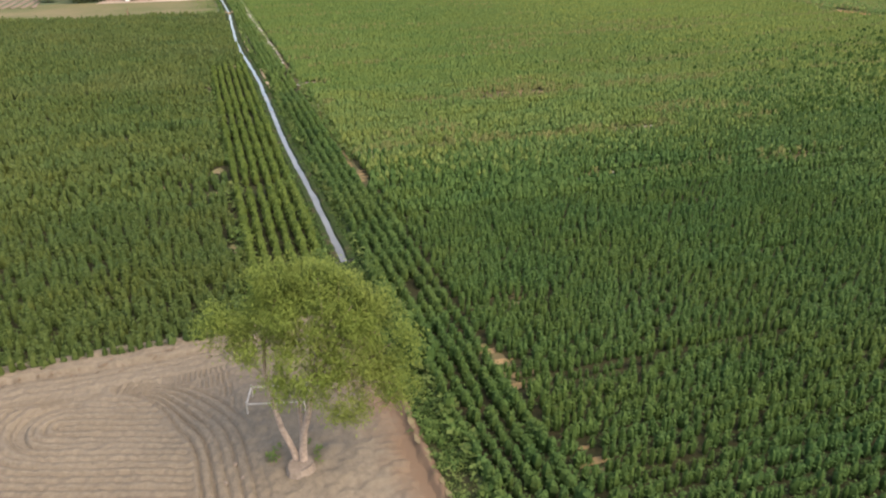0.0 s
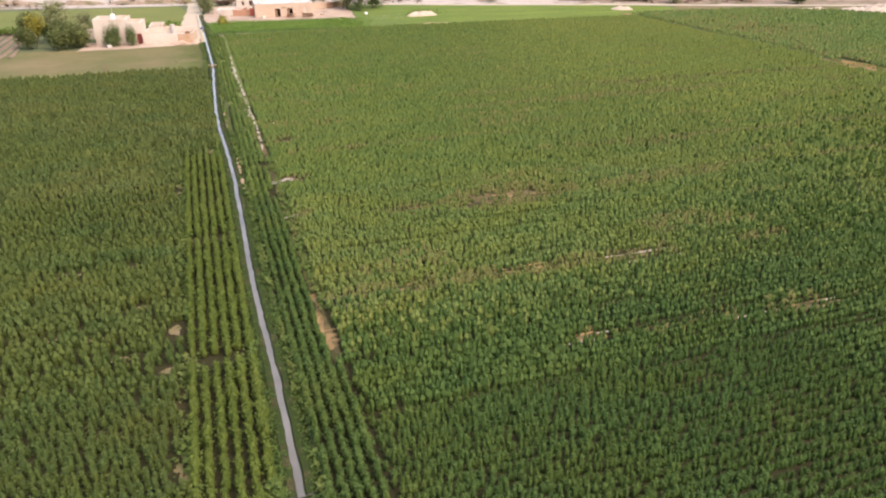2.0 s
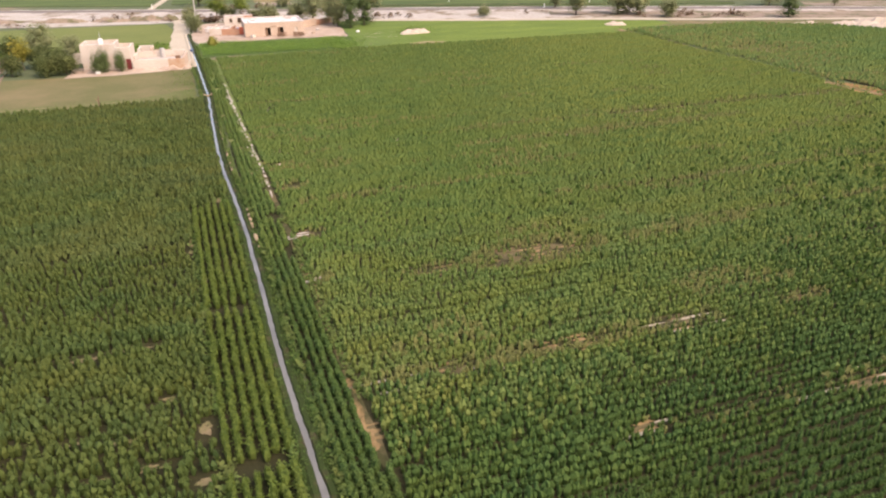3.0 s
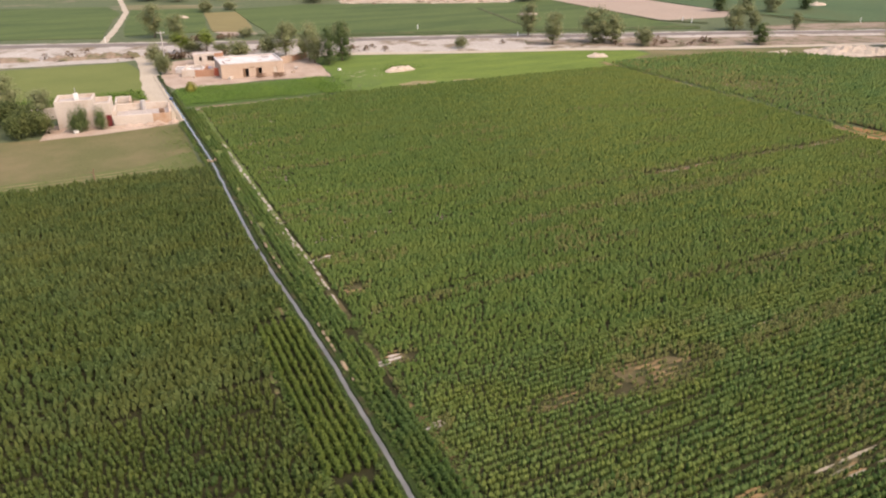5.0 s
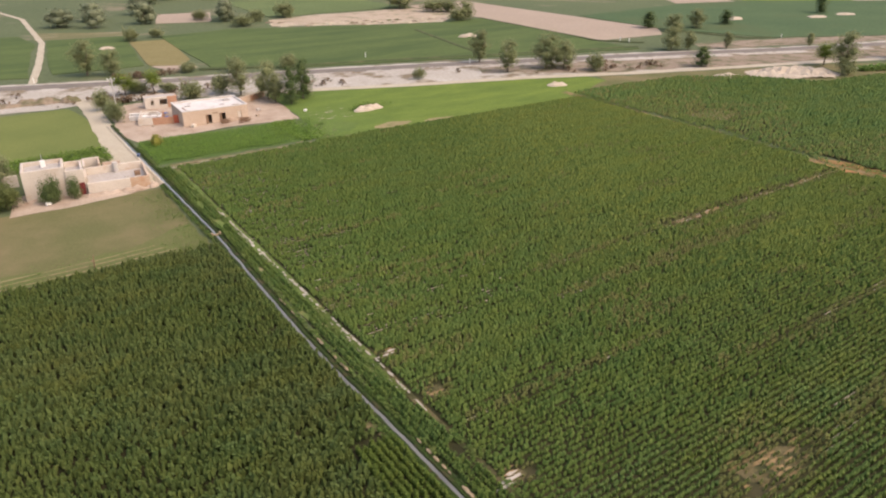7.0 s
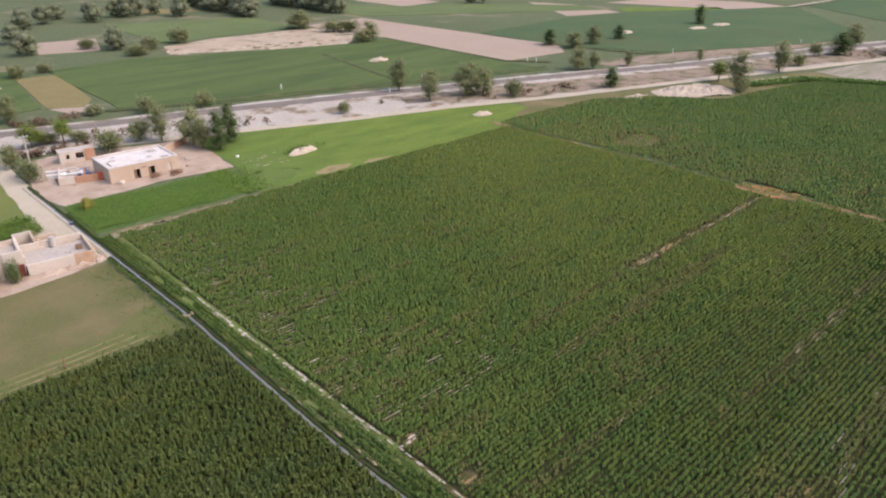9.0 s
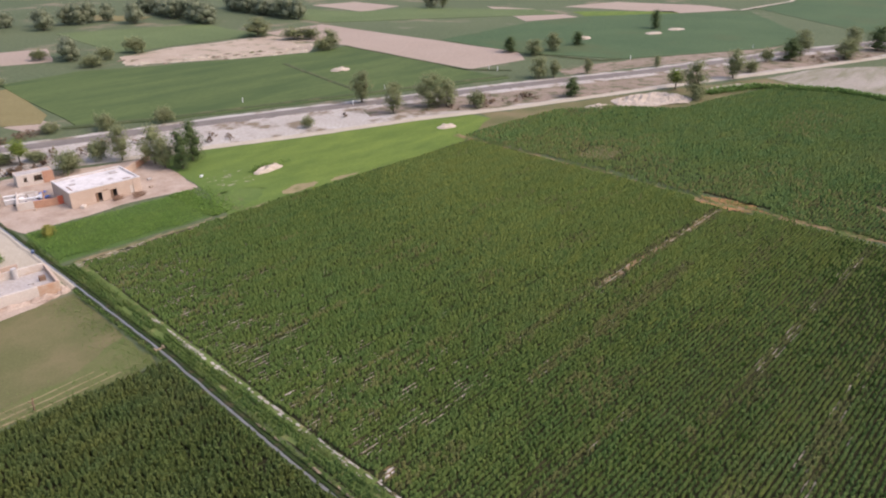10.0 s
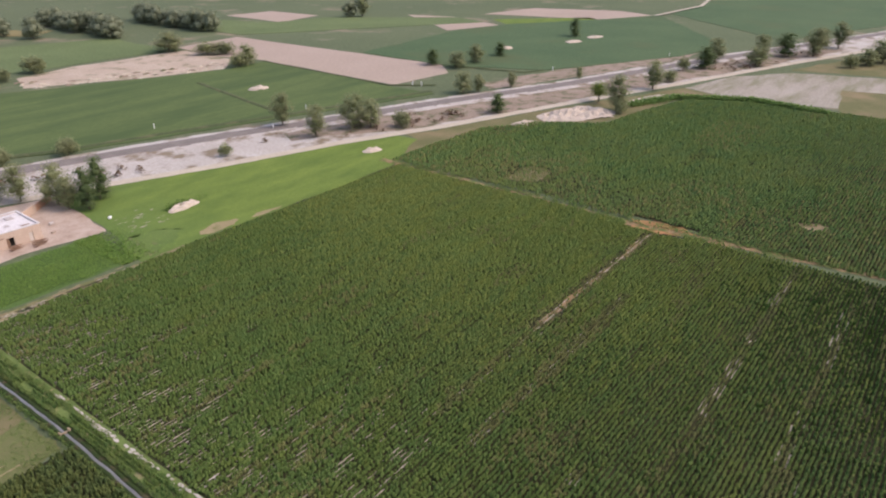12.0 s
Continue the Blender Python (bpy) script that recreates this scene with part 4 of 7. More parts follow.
def stand(x0, x1, y0, y1, row, gap, along_x, rng):
    """Places in rows, with uneven spacing."""
    if along_x:
        x, y = np.meshgrid(np.arange(x0, x1, gap), np.arange(y0, y1, row))
    else:
        x, y = np.meshgrid(np.arange(x0, x1, row), np.arange(y0, y1, gap))
    x, y = x.ravel(), y.ravel()
    if along_x:
        x = x + lattice(np.round(y / row), 3.0 + 0 * y, 41) * gap
    jx, jy = (0.28 * gap, 0.10 * row) if along_x else (0.08 * row, 0.30 * gap)
    x = x + rng.normal(0, 1, len(x)) * jx
    y = y + rng.normal(0, 1, len(y)) * jy
    if along_x:
        y = y + (vnoise(x * 0.05, y * 0.03, 9) - 0.5) * 0.5
    return np.stack([x, y], -1)


ROW = 0.53                              # from one crop row to the next
STREAKS = [(86.9, 26, 50, 0.36, 0.8), (87.5, 48, 87, 0.75, 1.2), (81.4, 24, 64, 0.5, 0.9), (63.9, 40, 88, 0.4, 0.7), (53.6, 24, 40, 0.4, 0.5), (42.0, 3, 27, 0.42, 0.7), (33.6, 14, 34, 0.4, 0.5), (70.5, 5, 30, 0.35, 0.45),
           (54.8, 30, 80, 0.35, 0.4), (96.0, 4, 26, 0.3, 0.4), (109.0, 4, 40, 0.3, 0.35)]
SPOTS = [(20.3, 54.2, 3.9, 1.5), (12.0, 54.2, 1.6, 0.5), (34.0, 41.8, 1.5, 0.4), (17.3, 42.0, 1.3, 0.5), (15, 42.1, 0.8, 0.4), (23.7, 42.0, 1.6, 0.6), (8.8, 42.2, 1.0, 0.5), (16.1, 34, 1.0, 0.4), (3.6, 18.0, 0.35, 1.0), (5.8, 21.8, 0.5, 0.25),
         (3.2, 38, 0.3, 0.6), (52.5, 87.0, 1.6, 0.6), (3.4, 55.5, 1.0, 0.5), (4.2, 63.5, 1.3, 0.6), (4.4, 81.8, 1.5, 0.5), (5, 75, 1.2, 0.8), (30, 33.0, 2.5, 0.4), (4.2, 13.2, 0.3, 0.5)]


def in_streak(x, y):
    """True in the weak rows."""
    hit = np.zeros(len(x), bool)
    for ys, xa, xb, half, hard in STREAKS:
        off = np.abs(y - ys - (vnoise(x * 0.05, ys + 0 * y, 4) - 0.5) * 0.8)
        hit |= (off < half * 1.5) & (x > xa) & (x < xb) & (vnoise(x * 0.3, ys + 0 * y, 7) < hard + 0.25)
    for cx, cy, rx, ry in SPOTS:
        hit |= ((x - cx) / rx) ** 2 + ((y - cy) / ry) ** 2 < 2.4
    return hit


def growth_east(x, y):
    """How tall the crop stands: bare streaks between rows, weak spots, slow swells."""
    g = 0.84 + 0.30 * vnoise(x * 0.09, y * 0.09, 1) + 0.14 * vnoise(x * 0.5, y * 0.5, 2)
    lane = np.floor((y + 3.0) / ROW + 0.5)
    gaps = vnoise(x * 0.16, lane * 3.7, 6)
    g = np.where(gaps > 0.80 + 0.14 * vnoise(x * 0.03, y * 0.03, 12), g * 0.72, g)
    for ys, xa, xb, half, hard in STREAKS:
        inside = (np.abs(y - ys - (vnoise(x * 0.05, ys + 0 * y, 4) - 0.5) * 0.8) < half) & (x > xa) & (x < xb)
        g = np.where(inside & (vnoise(x * 0.3, ys + 0 * y, 7) < hard + 0.15), g * np.where(lattice(np.round(x * 9), np.round(y * 9), 31) < (0.0 if hard < 1 else 0.34), 0.0, 0.86 if hard < 1 else 0.68), g)
    for cx, cy, rx, ry in SPOTS:
        e = ((x - cx) / rx) ** 2 + ((y - cy) / ry) ** 2 + (vnoise(x * 0.5, y * 2.0, 3) - 0.5) * 1.8
        g = np.where(e < 1.0, g * 0.62 * (lattice(np.round(x * 9), np.round(y * 9), 13) > 0.36), np.where(e < 2.2, g * 0.8, g))
    # a weaker belt past the first stand
    belt = np.clip((y - 38) / 3, 0, 1) * np.clip((82 - y) / 25, 0, 1)
    return g * (1 - 0.10 * belt)


rng = np.random.default_rng(11)
def hidden(x, y):
    """The far south-eastern part of the field, which is sown thinly."""
    return y < np.interp(x, [3, 12, 20, 44, 52, 60, 90], [8, 8, 15, 33, 39, 43, 45])


C = np.concatenate([stand(3.5, 46.0, -3.0, 60.07, ROW, 0.225, True, rng), stand(46.0, 89.4, -3.0, 60.07, ROW, 0.36, True, rng), stand(3.5, 89.4, 60.07, 146.0, ROW, 0.32, True, rng)])
near = (C[:, 0] < 27) & (C[:, 1] < 31) & (C[:, 1] > 6.8)
A, C = C[near & ~hidden(C[:, 0], C[:, 1])], C[~near]
C = C[~hidden(C[:, 0], C[:, 1]) | (rng.random(len(C)) < 0.35)]
GA, GC = growth_east(A[:, 0], A[:, 1]), growth_east(C[:, 0], C[:, 1])
worn = (C[:, 1] > 143.6 + 1.8 * vnoise(C[:, 0] * 0.3, C[:, 1] * 0.5, 33) + 0.06 * C[:, 0]) & (C[:, 0] < 34)
GC = np.where(worn, GC * np.where(rng.random(len(C)) < 0.55, 0.0, 0.5), GC)
GC = np.where((C[:, 0] > 87.6) & (C[:, 1] > 82) & (C[:, 1] < 92.5), 0.0, GC)
# pale salt crusts in the gaps between rows and along the dry furrow
spots = []
for k in range(900):
    x, y = 4 + abs(rng.normal(0, 1)) * 11, rng.uniform(84, 146)
    if x < 30 and vnoise(np.array(x * 0.1), np.array(y * 0.1), 21) > 0.38:
        y = -3.0 + (math.floor((y + 3.0) / ROW) + 0.5) * ROW
        spots.append((x, y, rng.uniform(0.4, 1.1), rng.uniform(0.06, 0.11)))
dashes("salt_crust", spots, 0.05, M_PALECRUST, "pale dry crusts between crop rows", "crust")
near_y = C[:, 1] > 58
for sx, sy, sa, sw in spots:
    hit = near_y & (np.abs(C[:, 0] - sx) < sa * 0.9) & (np.abs(C[:, 1] - sy) < 0.34)
    GC[hit] *= 0.83
A, GA, C, GC = A[GA > 0.15], GA[GA > 0.15], C[GC > 0.15], GC[GC > 0.15]
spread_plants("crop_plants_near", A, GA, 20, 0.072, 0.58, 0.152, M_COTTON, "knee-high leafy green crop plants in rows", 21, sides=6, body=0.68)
# the stand is darker and denser towards the south and the east, weak and yellower in between; paler far leaves also
# hold some haze
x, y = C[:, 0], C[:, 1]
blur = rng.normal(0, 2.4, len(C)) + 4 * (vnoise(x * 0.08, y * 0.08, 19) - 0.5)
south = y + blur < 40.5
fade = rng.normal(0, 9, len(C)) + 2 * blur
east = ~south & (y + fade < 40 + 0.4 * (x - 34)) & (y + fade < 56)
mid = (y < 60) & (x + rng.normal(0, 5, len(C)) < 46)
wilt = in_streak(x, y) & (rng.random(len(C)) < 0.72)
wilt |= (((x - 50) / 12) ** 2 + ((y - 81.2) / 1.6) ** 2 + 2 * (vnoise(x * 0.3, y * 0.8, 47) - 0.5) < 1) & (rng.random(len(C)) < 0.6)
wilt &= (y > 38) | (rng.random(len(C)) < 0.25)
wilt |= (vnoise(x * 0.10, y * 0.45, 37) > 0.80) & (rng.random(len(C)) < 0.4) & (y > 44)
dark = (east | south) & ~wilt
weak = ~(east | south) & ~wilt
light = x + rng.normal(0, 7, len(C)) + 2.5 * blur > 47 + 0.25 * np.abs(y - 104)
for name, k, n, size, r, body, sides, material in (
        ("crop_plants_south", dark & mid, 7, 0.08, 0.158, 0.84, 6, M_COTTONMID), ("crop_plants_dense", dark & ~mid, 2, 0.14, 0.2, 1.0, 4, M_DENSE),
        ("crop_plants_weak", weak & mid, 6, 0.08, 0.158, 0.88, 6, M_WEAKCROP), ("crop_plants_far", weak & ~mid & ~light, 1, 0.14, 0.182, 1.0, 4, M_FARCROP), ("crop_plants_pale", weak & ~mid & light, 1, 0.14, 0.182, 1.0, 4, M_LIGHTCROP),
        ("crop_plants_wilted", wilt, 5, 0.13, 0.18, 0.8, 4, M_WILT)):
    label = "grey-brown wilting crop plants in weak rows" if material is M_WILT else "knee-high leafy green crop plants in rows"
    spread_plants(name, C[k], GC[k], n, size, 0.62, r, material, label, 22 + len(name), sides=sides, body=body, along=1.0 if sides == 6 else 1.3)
# whitish crust along the dry furrow
spots = []
y = 74.0
while y < 146:
    a = rng.uniform(0.25, 1.0) + 1.6 * rng.random() ** 3
    if vnoise(np.array(y * 0.15), np.array(0.0), 22) > (0.3 if 94 < y < 130 else 0.55):
        spots.append((np.interp(y, [74, 82, 100, 122, 146], [3.0, 3.2, 2.9, 2.85, 3.05]) + rng.normal(0, 0.06), y, rng.uniform(0.07, 0.15) * (1 + 0.5 * (y > 95)), a * 0.5))
        if rng.random() < 0.6 + 0.3 * (y > 112):
            spots.append((2.6 + rng.normal(0, 0.06), y + 0.7, rng.uniform(0.08, 0.17), a * 0.45))
    y += a * rng.uniform(0.7, 1.1) + 1.6 * rng.random() ** 3
for xs, ys in ((4.4, 81.8), (3.7, 63.6), (3.4, 55.5), (5.0, 98), (2.9, 63.2)):
    spots += [(xs, ys, 0.9, 0.16), (xs + 0.5, ys + 0.4, 0.5, 0.12)]
dashes("furrow_crust", spots, 0.09, M_PALE, "broken whitish crust along a dry furrow", "crust")
spots = []
for ys, xa, xb, half, hard in STREAKS:
    x = xa
    while x < xb:
        a = rng.uniform(0.4, 1.7)
        if hard > 1 and rng.random() < 0.2:
            lane = -3.0 + (math.floor((ys + 3.0) / ROW) + 0.5) * ROW + (float(vnoise(np.array(x * 0.05), np.array(ys * 0.03), 9)) - 0.5) * 0.5
            spots.append((x, lane + rng.normal(0, 0.05), a, rng.uniform(0.06, 0.14)))
        x += a * 1.35
for cx, cy, rx, ry in SPOTS:
    for k in range(math.floor((cy - ry + 3.0) / ROW), math.ceil((cy + ry + 3.0) / ROW) + 1):
        for _ in range(max(1, int(rx * 1.6))):
            spots.append((cx + rng.normal(0, 0.45) * rx, -3.0 + (k + 0.5) * ROW + rng.normal(0, 0.06), rng.uniform(0.2, 0.75), rng.uniform(0.07, 0.17)))
y = 36.0
while y < 74:
    a = rng.uniform(0.3, 1.1)
    if vnoise(np.array(y * 0.2), np.array(0.0), 27) > 0.5:
        spots.append((np.interp(y, [36, 44, 55, 63, 74], [2.95, 3.1, 3.2, 3.2, 3.0]) + rng.normal(0, 0.09), y, rng.uniform(0.08, 0.26), a))
    y += a * rng.uniform(1.2, 2.0)
for ys, xa, xb, half, hard in STREAKS:
    pts = [(xa + (xb - xa) * k / 14, ys + (float(vnoise(np.array((xa + (xb - xa) * k / 14) * 0.05), np.array(ys), 4)) - 0.5) * 0.8) for k in range(15)]
    if hard > 1:
        ribbon("dry_streak", pts, half * 0.6, 0.033, M_DRYSTREAK, "dry brown soil under a weak crop row", "soil", ragged=0.9, step=0.7)
for cx, cy, rx, ry in SPOTS:
    if rx > 0.3:
        sheet("weak_patch", [(cx + 0.85 * rx * math.cos(q) * (1 + 0.3 * math.sin(q * 3)), cy + 0.9 * ry * math.sin(q) * (1 + 0.3 * math.cos(q * 2 + cx))) for q in (0, 0.8, 1.6, 2.4, 3.2, 4.0, 4.8, 5.6)], 0.038, M_WEAKSOIL, "dry brown soil under a weak patch of crop", "patch", step=0.4, amount=0.3)
dashes("bare_soil", spots, 0.045, M_DRYSTREAK, "bare tan soil where the crop failed", "soil")

# thin pale crusts in the furrows of the weak rows
spots = []
for ys, xa, xb, half, hard in STREAKS:
    for k in range(int((xb - xa) * (1.3 if hard > 0.65 else 0.6))):
        x = rng.uniform(xa, xb)
        if float(vnoise(np.array(x * 0.25), np.array(ys), 7)) < hard + 0.1:
            lane = -3.0 + (math.floor((ys + 3.0) / ROW) + 0.5 + rng.integers(-1, 2)) * ROW + (float(vnoise(np.array(x * 0.05), np.array(ys * 0.03), 9)) - 0.5) * 0.5
            spots.append((x, lane, rng.uniform(0.3, 1.3), rng.uniform(0.07, 0.12)))
dashes("row_crust", spots, 0.06, M_PALECRUST, "thin pale crusts in the furrows of weak rows", "crust")

# rows along the channel, on its east side
S = stand(1.12, 3.35, 4.0, 146.0, 0.48, 0.34, False, rng)
S = np.concatenate([S, stand(0.85, 1.3, 19.0, 27.5, 0.5, 0.34, False, rng)])
S = S[(S[:, 0] < np.where(S[:, 1] < 74, 2.95, 2.45)) | (S[:, 1] < 36)]
gs = (0.85 + 0.35 * vnoise(S[:, 0], S[:, 1] * 0.2, 5)) * np.where(S[:, 1] > 80, 0.85, 1.0)
gs = np.where(vnoise(S[:, 0] * 2, S[:, 1] * 0.25, 14) > np.where(S[:, 1] > 78, 0.74, 0.86), 0.0, gs)
k = gs > 0.2
S, gs = S[k], gs[k]
a = S[:, 1] < 60
spread_plants("channel_crop_near", S[a], gs[a], 24, 0.09, 0.66, 0.21, M_ROWCROP, "leafy green rows running beside the channel", 31, sides=6, body=0.8)
spread_plants("channel_crop_far", S[~a], gs[~a], 9, 0.13, 0.62, 0.25, M_FARCROP, "leafy green rows running beside the channel", 32, sides=4)

# bright strip on the west side of the channel
S = stand(-3.8, -0.95, 23.2, 72.0, 0.56, 0.3, False, rng)
gs = 0.95 + 0.3 * vnoise(S[:, 0], S[:, 1] * 0.3, 5)
for yc in (37.8, 53.4):
    gs = np.where(np.abs(S[:, 1] - yc) < 0.5, 0.0, gs)
gs = np.where((S[:, 1] < 28.5) & (S[:, 0] > -1.1), 0.0, gs)
k = gs > 0.2
spread_plants("strip_crop", S[k], gs[k], 22, 0.09, 0.68, 0.2, M_STRIP, "bright green crop strip in rows along the channel", 33, sides=6, body=0.8)

# the western field
W = np.concatenate([stand(-26, -0.9, 22.47, 64.0, 0.53, 0.30, True, rng), stand(-46, -26, 22.47, 64.0, 0.53, 0.37, True, rng), stand(-46, -0.9, 64.34, 113.4, 0.53, 0.37, True, rng)])
x, y = W[:, 0], W[:, 1]
ok = ((x < -4.35 + 0.3 * (vnoise(y * 0.4, 0 * y, 2) - 0.5)) | (y > 72.6)) & (x > -30 - 0.42 * y)
W = W[ok]
x, y = W[:, 0], W[:, 1]
gw = 0.85 + 0.4 * vnoise(x * 0.1, y * 0.1, 1) + 0.15 * vnoise(x * 0.6, y * 0.6, 2)
WEST_SPOTS = ((-8.4, 50.6, 1.9, 0.35), (-10.7, 50.4, 0.9, 0.4), (-7.4, 39.8, 0.7, 0.3), (-10.8, 42.7, 0.8, 0.25), (-9.5, 39.6, 0.6, 0.25), (-3.95, 46, 0.35, 1.5), (-3.95, 58, 0.35, 1.6), (-4.6, 41.5, 0.5, 1.1), (-4.9, 37.9, 0.7, 0.5), (-4.3, 64, 0.35, 1.6), (-6.5, 45, 0.5, 0.3), (-7.5, 33.5, 0.6, 0.3), (-4.4, 30.5, 0.4, 1.4), (-9, 42, 1.2, 0.25), (-1.3, 73.5, 0.8, 1.2))
for cx, cy, rx, ry in WEST_SPOTS:
    e = ((x - cx) / rx) ** 2 + ((y - cy) / ry) ** 2 + (vnoise(x * 1.5, y * 1.5, 3) - 0.5) * 0.9
    gw = np.where(e < 1.0, 0.0, gw)
gw = np.where(vnoise(x * 0.3, np.floor((y - 23.0) / 0.53 + 0.5) * 5.1, 6) > 0.9, gw * 0.3, gw)
gw = np.where(y > 72, gw * 1.1, gw)
k = gw > 0.25
W, gw = W[k], gw[k]
near = (W[:, 1] < 36) & (W[:, 0] > -20)
middle = ~near & (W[:, 1] < 64) & (W[:, 0] > -26)
spread_plants("west_crop_near", W[near], gw[near], 26, 0.078, 0.62, 0.165, M_LEFTCROP, "leafy green crop plants standing close together", 41, sides=6, body=0.68)
spread_plants("west_crop_middle", W[middle], gw[middle], 9, 0.085, 0.66, 0.165, M_LEFTCROP, "leafy green crop plants standing close together", 44, sides=6, body=0.8, lift=10)
far = ~near & ~middle
spread_plants("west_crop_far", W[far], gw[far], 3, 0.22, 0.74, 0.2, M_TALLCROP, "leafy green crop plants standing close together", 42, sides=4, body=0.9, lift=40)

spots = []
for cx, cy, rx, ry in WEST_SPOTS:
    for _ in range(5):
        spots.append((cx + rng.normal(0, 0.4) * rx, cy + rng.normal(0, 0.4) * ry, rx * rng.uniform(0.25, 0.6), ry * rng.uniform(0.12, 0.35)))
dashes("dry_spots", spots, 0.05, M_BAREGRASS, "pale dry soil in gaps of the western crop", "soil")

# the field past the path
E2 = stand(91.8, 198, 34, 150, 0.58, 0.68, True, rng)
x, y = E2[:, 0], E2[:, 1]
edge = np.interp(x, [92, 126, 138, 150, 166, 189, 199], [150.5, 148.5, 141, 125, 123, 118, 101])
ge = 0.9 + 0.4 * vnoise(x * 0.07, y * 0.07, 1)
ge = np.where(vnoise(x * 0.11, y * 0.25, 16) > 0.9, ge * 0.75, ge)
for cx, cy, rx, ry in ((107.6, 65.5, 2.5, 2.6), (91.3, 114, 1.6, 5)):
    e = ((x - cx) / rx) ** 2 + ((y - cy) / ry) ** 2
    ge = np.where((e < 1.3) & (vnoise(x * 1.1, y * 1.1, 23) > 0.3 + 0.35 * e), 0.0, ge)
ge = np.where(((x - 102) / 6.5) ** 2 + ((y - 120) / 5.5) ** 2 + 1.5 * (vnoise(x * 0.5, y * 0.5, 29) - 0.5) < 1, ge * 0.7, ge)
ge = np.where(((x - 114) / 5) ** 2 + ((y - 126) / 4) ** 2 + 1.5 * (vnoise(x * 0.5, y * 0.5, 30) - 0.5) < 1, ge * 0.75, ge)
ge = np.where((x < 93.4) & (y > 81) & (y < 93), 0.0, ge)
k = (y < edge) & (ge > 0.2) & (x > 91.8 + (60 - np.minimum(y, 60)) * 0.06)
dry = (vnoise(x * 0.06, y * 0.12, 38) > 0.66 - 0.12 * np.clip((125 - x) / 25, 0, 1)) & (rng.random(len(x)) < 0.3)
dry |= (((x - 104) / 8) ** 2 + ((y - 121) / 6) ** 2 + 1.5 * (vnoise(x * 0.4, y * 0.4, 39) - 0.5) < 1) & (rng.random(len(x)) < 0.6)
for m, material, label in ((k & ~dry, M_MIDCROP, "green crop rows in the field past the path"), (k & dry, M_WILT, "grey-brown wilting rows in the field past the path")):
    spread_plants("path_field_crop", E2[m], ge[m], 1, 0.2, 0.7, 0.22, material, label, 43, sides=4, body=1.0, along=1.5)

# weeds on banks, fodder, meadow tufts, reeds
n = 3600
y = rng.uniform(10, 160, n)
side = np.where(rng.random(n) < 0.55, 1, -1)
cl = np.interp(y, [p[1] for p in CHANNEL], [p[0] for p in CHANNEL])
B = np.stack([cl + side * (0.72 + np.abs(rng.normal(0, 0.22, n))), y], -1)
k = (vnoise(B[:, 0], B[:, 1] * 0.3, 8) > 0.35) | (y > 100)
k &= ((y > 26) & (y < 138)) | (side > 0)
spread_plants("bank_weeds", B[k], rng.uniform(0.5, 1.3, k.sum()), 10, 0.15, 0.35, 0.22, M_WEED, "low green weeds on the channel banks", 51, low=0.05, base=0.1, category="weeds")
n = 3400
y = rng.uniform(27, 80, n)
side = np.where(rng.random(n) < 0.5, 1, -1)
cl = np.interp(y, [p[1] for p in CHANNEL], [p[0] for p in CHANNEL])
B = np.stack([cl + side * rng.uniform(0.32, 1.0, n), y], -1)
spread_plants("bank_grass", B, rng.uniform(0.5, 1.2, n), 8, 0.09, 0.16, 0.16, M_ROWCROP, "short dark grass on the channel banks", 69, low=0.05, base=0.12, category="grass")
n = 2600
y = rng.uniform(34, 147, n)
B = np.stack([np.where(y > 70, 2.45, 3.2) + rng.normal(0, 0.25, n), y], -1)
y = rng.uniform(23.5, 73, 900)
B = np.concatenate([B, np.stack([-4.05 + rng.normal(0, 0.22, 900), y], -1)])
B = B[vnoise(B[:, 0] * 0.8, B[:, 1] * 0.35, 18) > 0.36]
spread_plants("furrow_weeds", B, rng.uniform(0.4, 1.25, len(B)), 8, 0.16, 0.34, 0.24, M_WEED, "low weeds along the dry furrows", 58, low=0.05, category="weeds")
n = 900
D = np.stack([rng.uniform(-0.1, 1.1, n), rng.uniform(-4, 26.4, n)], -1)
D = np.concatenate([D, np.stack([rng.uniform(-1.75, -0.35, 420), rng.uniform(22.9, 28.7, 420)], -1)])
n = len(D)
spread_plants("ditch_weeds", D, rng.uniform(0.5, 1.2, n), 16, 0.075, 0.24, 0.2, M_WEED, "low grass in the dry ditch", 59, low=0.05, category="weeds")
n = 1300
D = np.stack([rng.uniform(-40, -1.2, n), 113.8 + np.abs(rng.normal(0, 1, n)) * 2.0], -1)
D = np.concatenate([D, np.stack([-1.4 - np.abs(rng.normal(0, 1, 700)) * 2.0, rng.uniform(114, 137, 700)], -1)])
spread_plants("edge_grass", D, rng.uniform(0.4, 1.1, len(D)), 8, 0.1, 0.1, 0.22, M_WEED, "weedy green grass at the field edge", 60, low=0.05, category="grass")
F = stand(1.2, 29.6, 148.4, 162.6, 0.30, 0.27, True, rng)
k = F[:, 0] < 26.0 + (F[:, 1] - 148.4) * 0.2 + 3.2 * (vnoise(F[:, 0] * 0.6, F[:, 1] * 0.6, 25) - 0.4)
k &= F[:, 1] > 148.6 + 1.2 * vnoise(F[:, 0] * 0.3, 0 * F[:, 1], 26)
F = F[k]
spread_plants("fodder_plants", F, 0.7 + 0.55 * vnoise(F[:, 0] * 0.25, F[:, 1] * 0.5, 3), 8, 0.14, 0.5, 0.24, M_GRASSLEAF, "lush bright green fodder grass", 52, category="fodder")
n = 1500
T = np.stack([25.5 + np.abs(rng.normal(0, 1, n)) * 3.6, rng.uniform(148.3, 163, n)], -1)
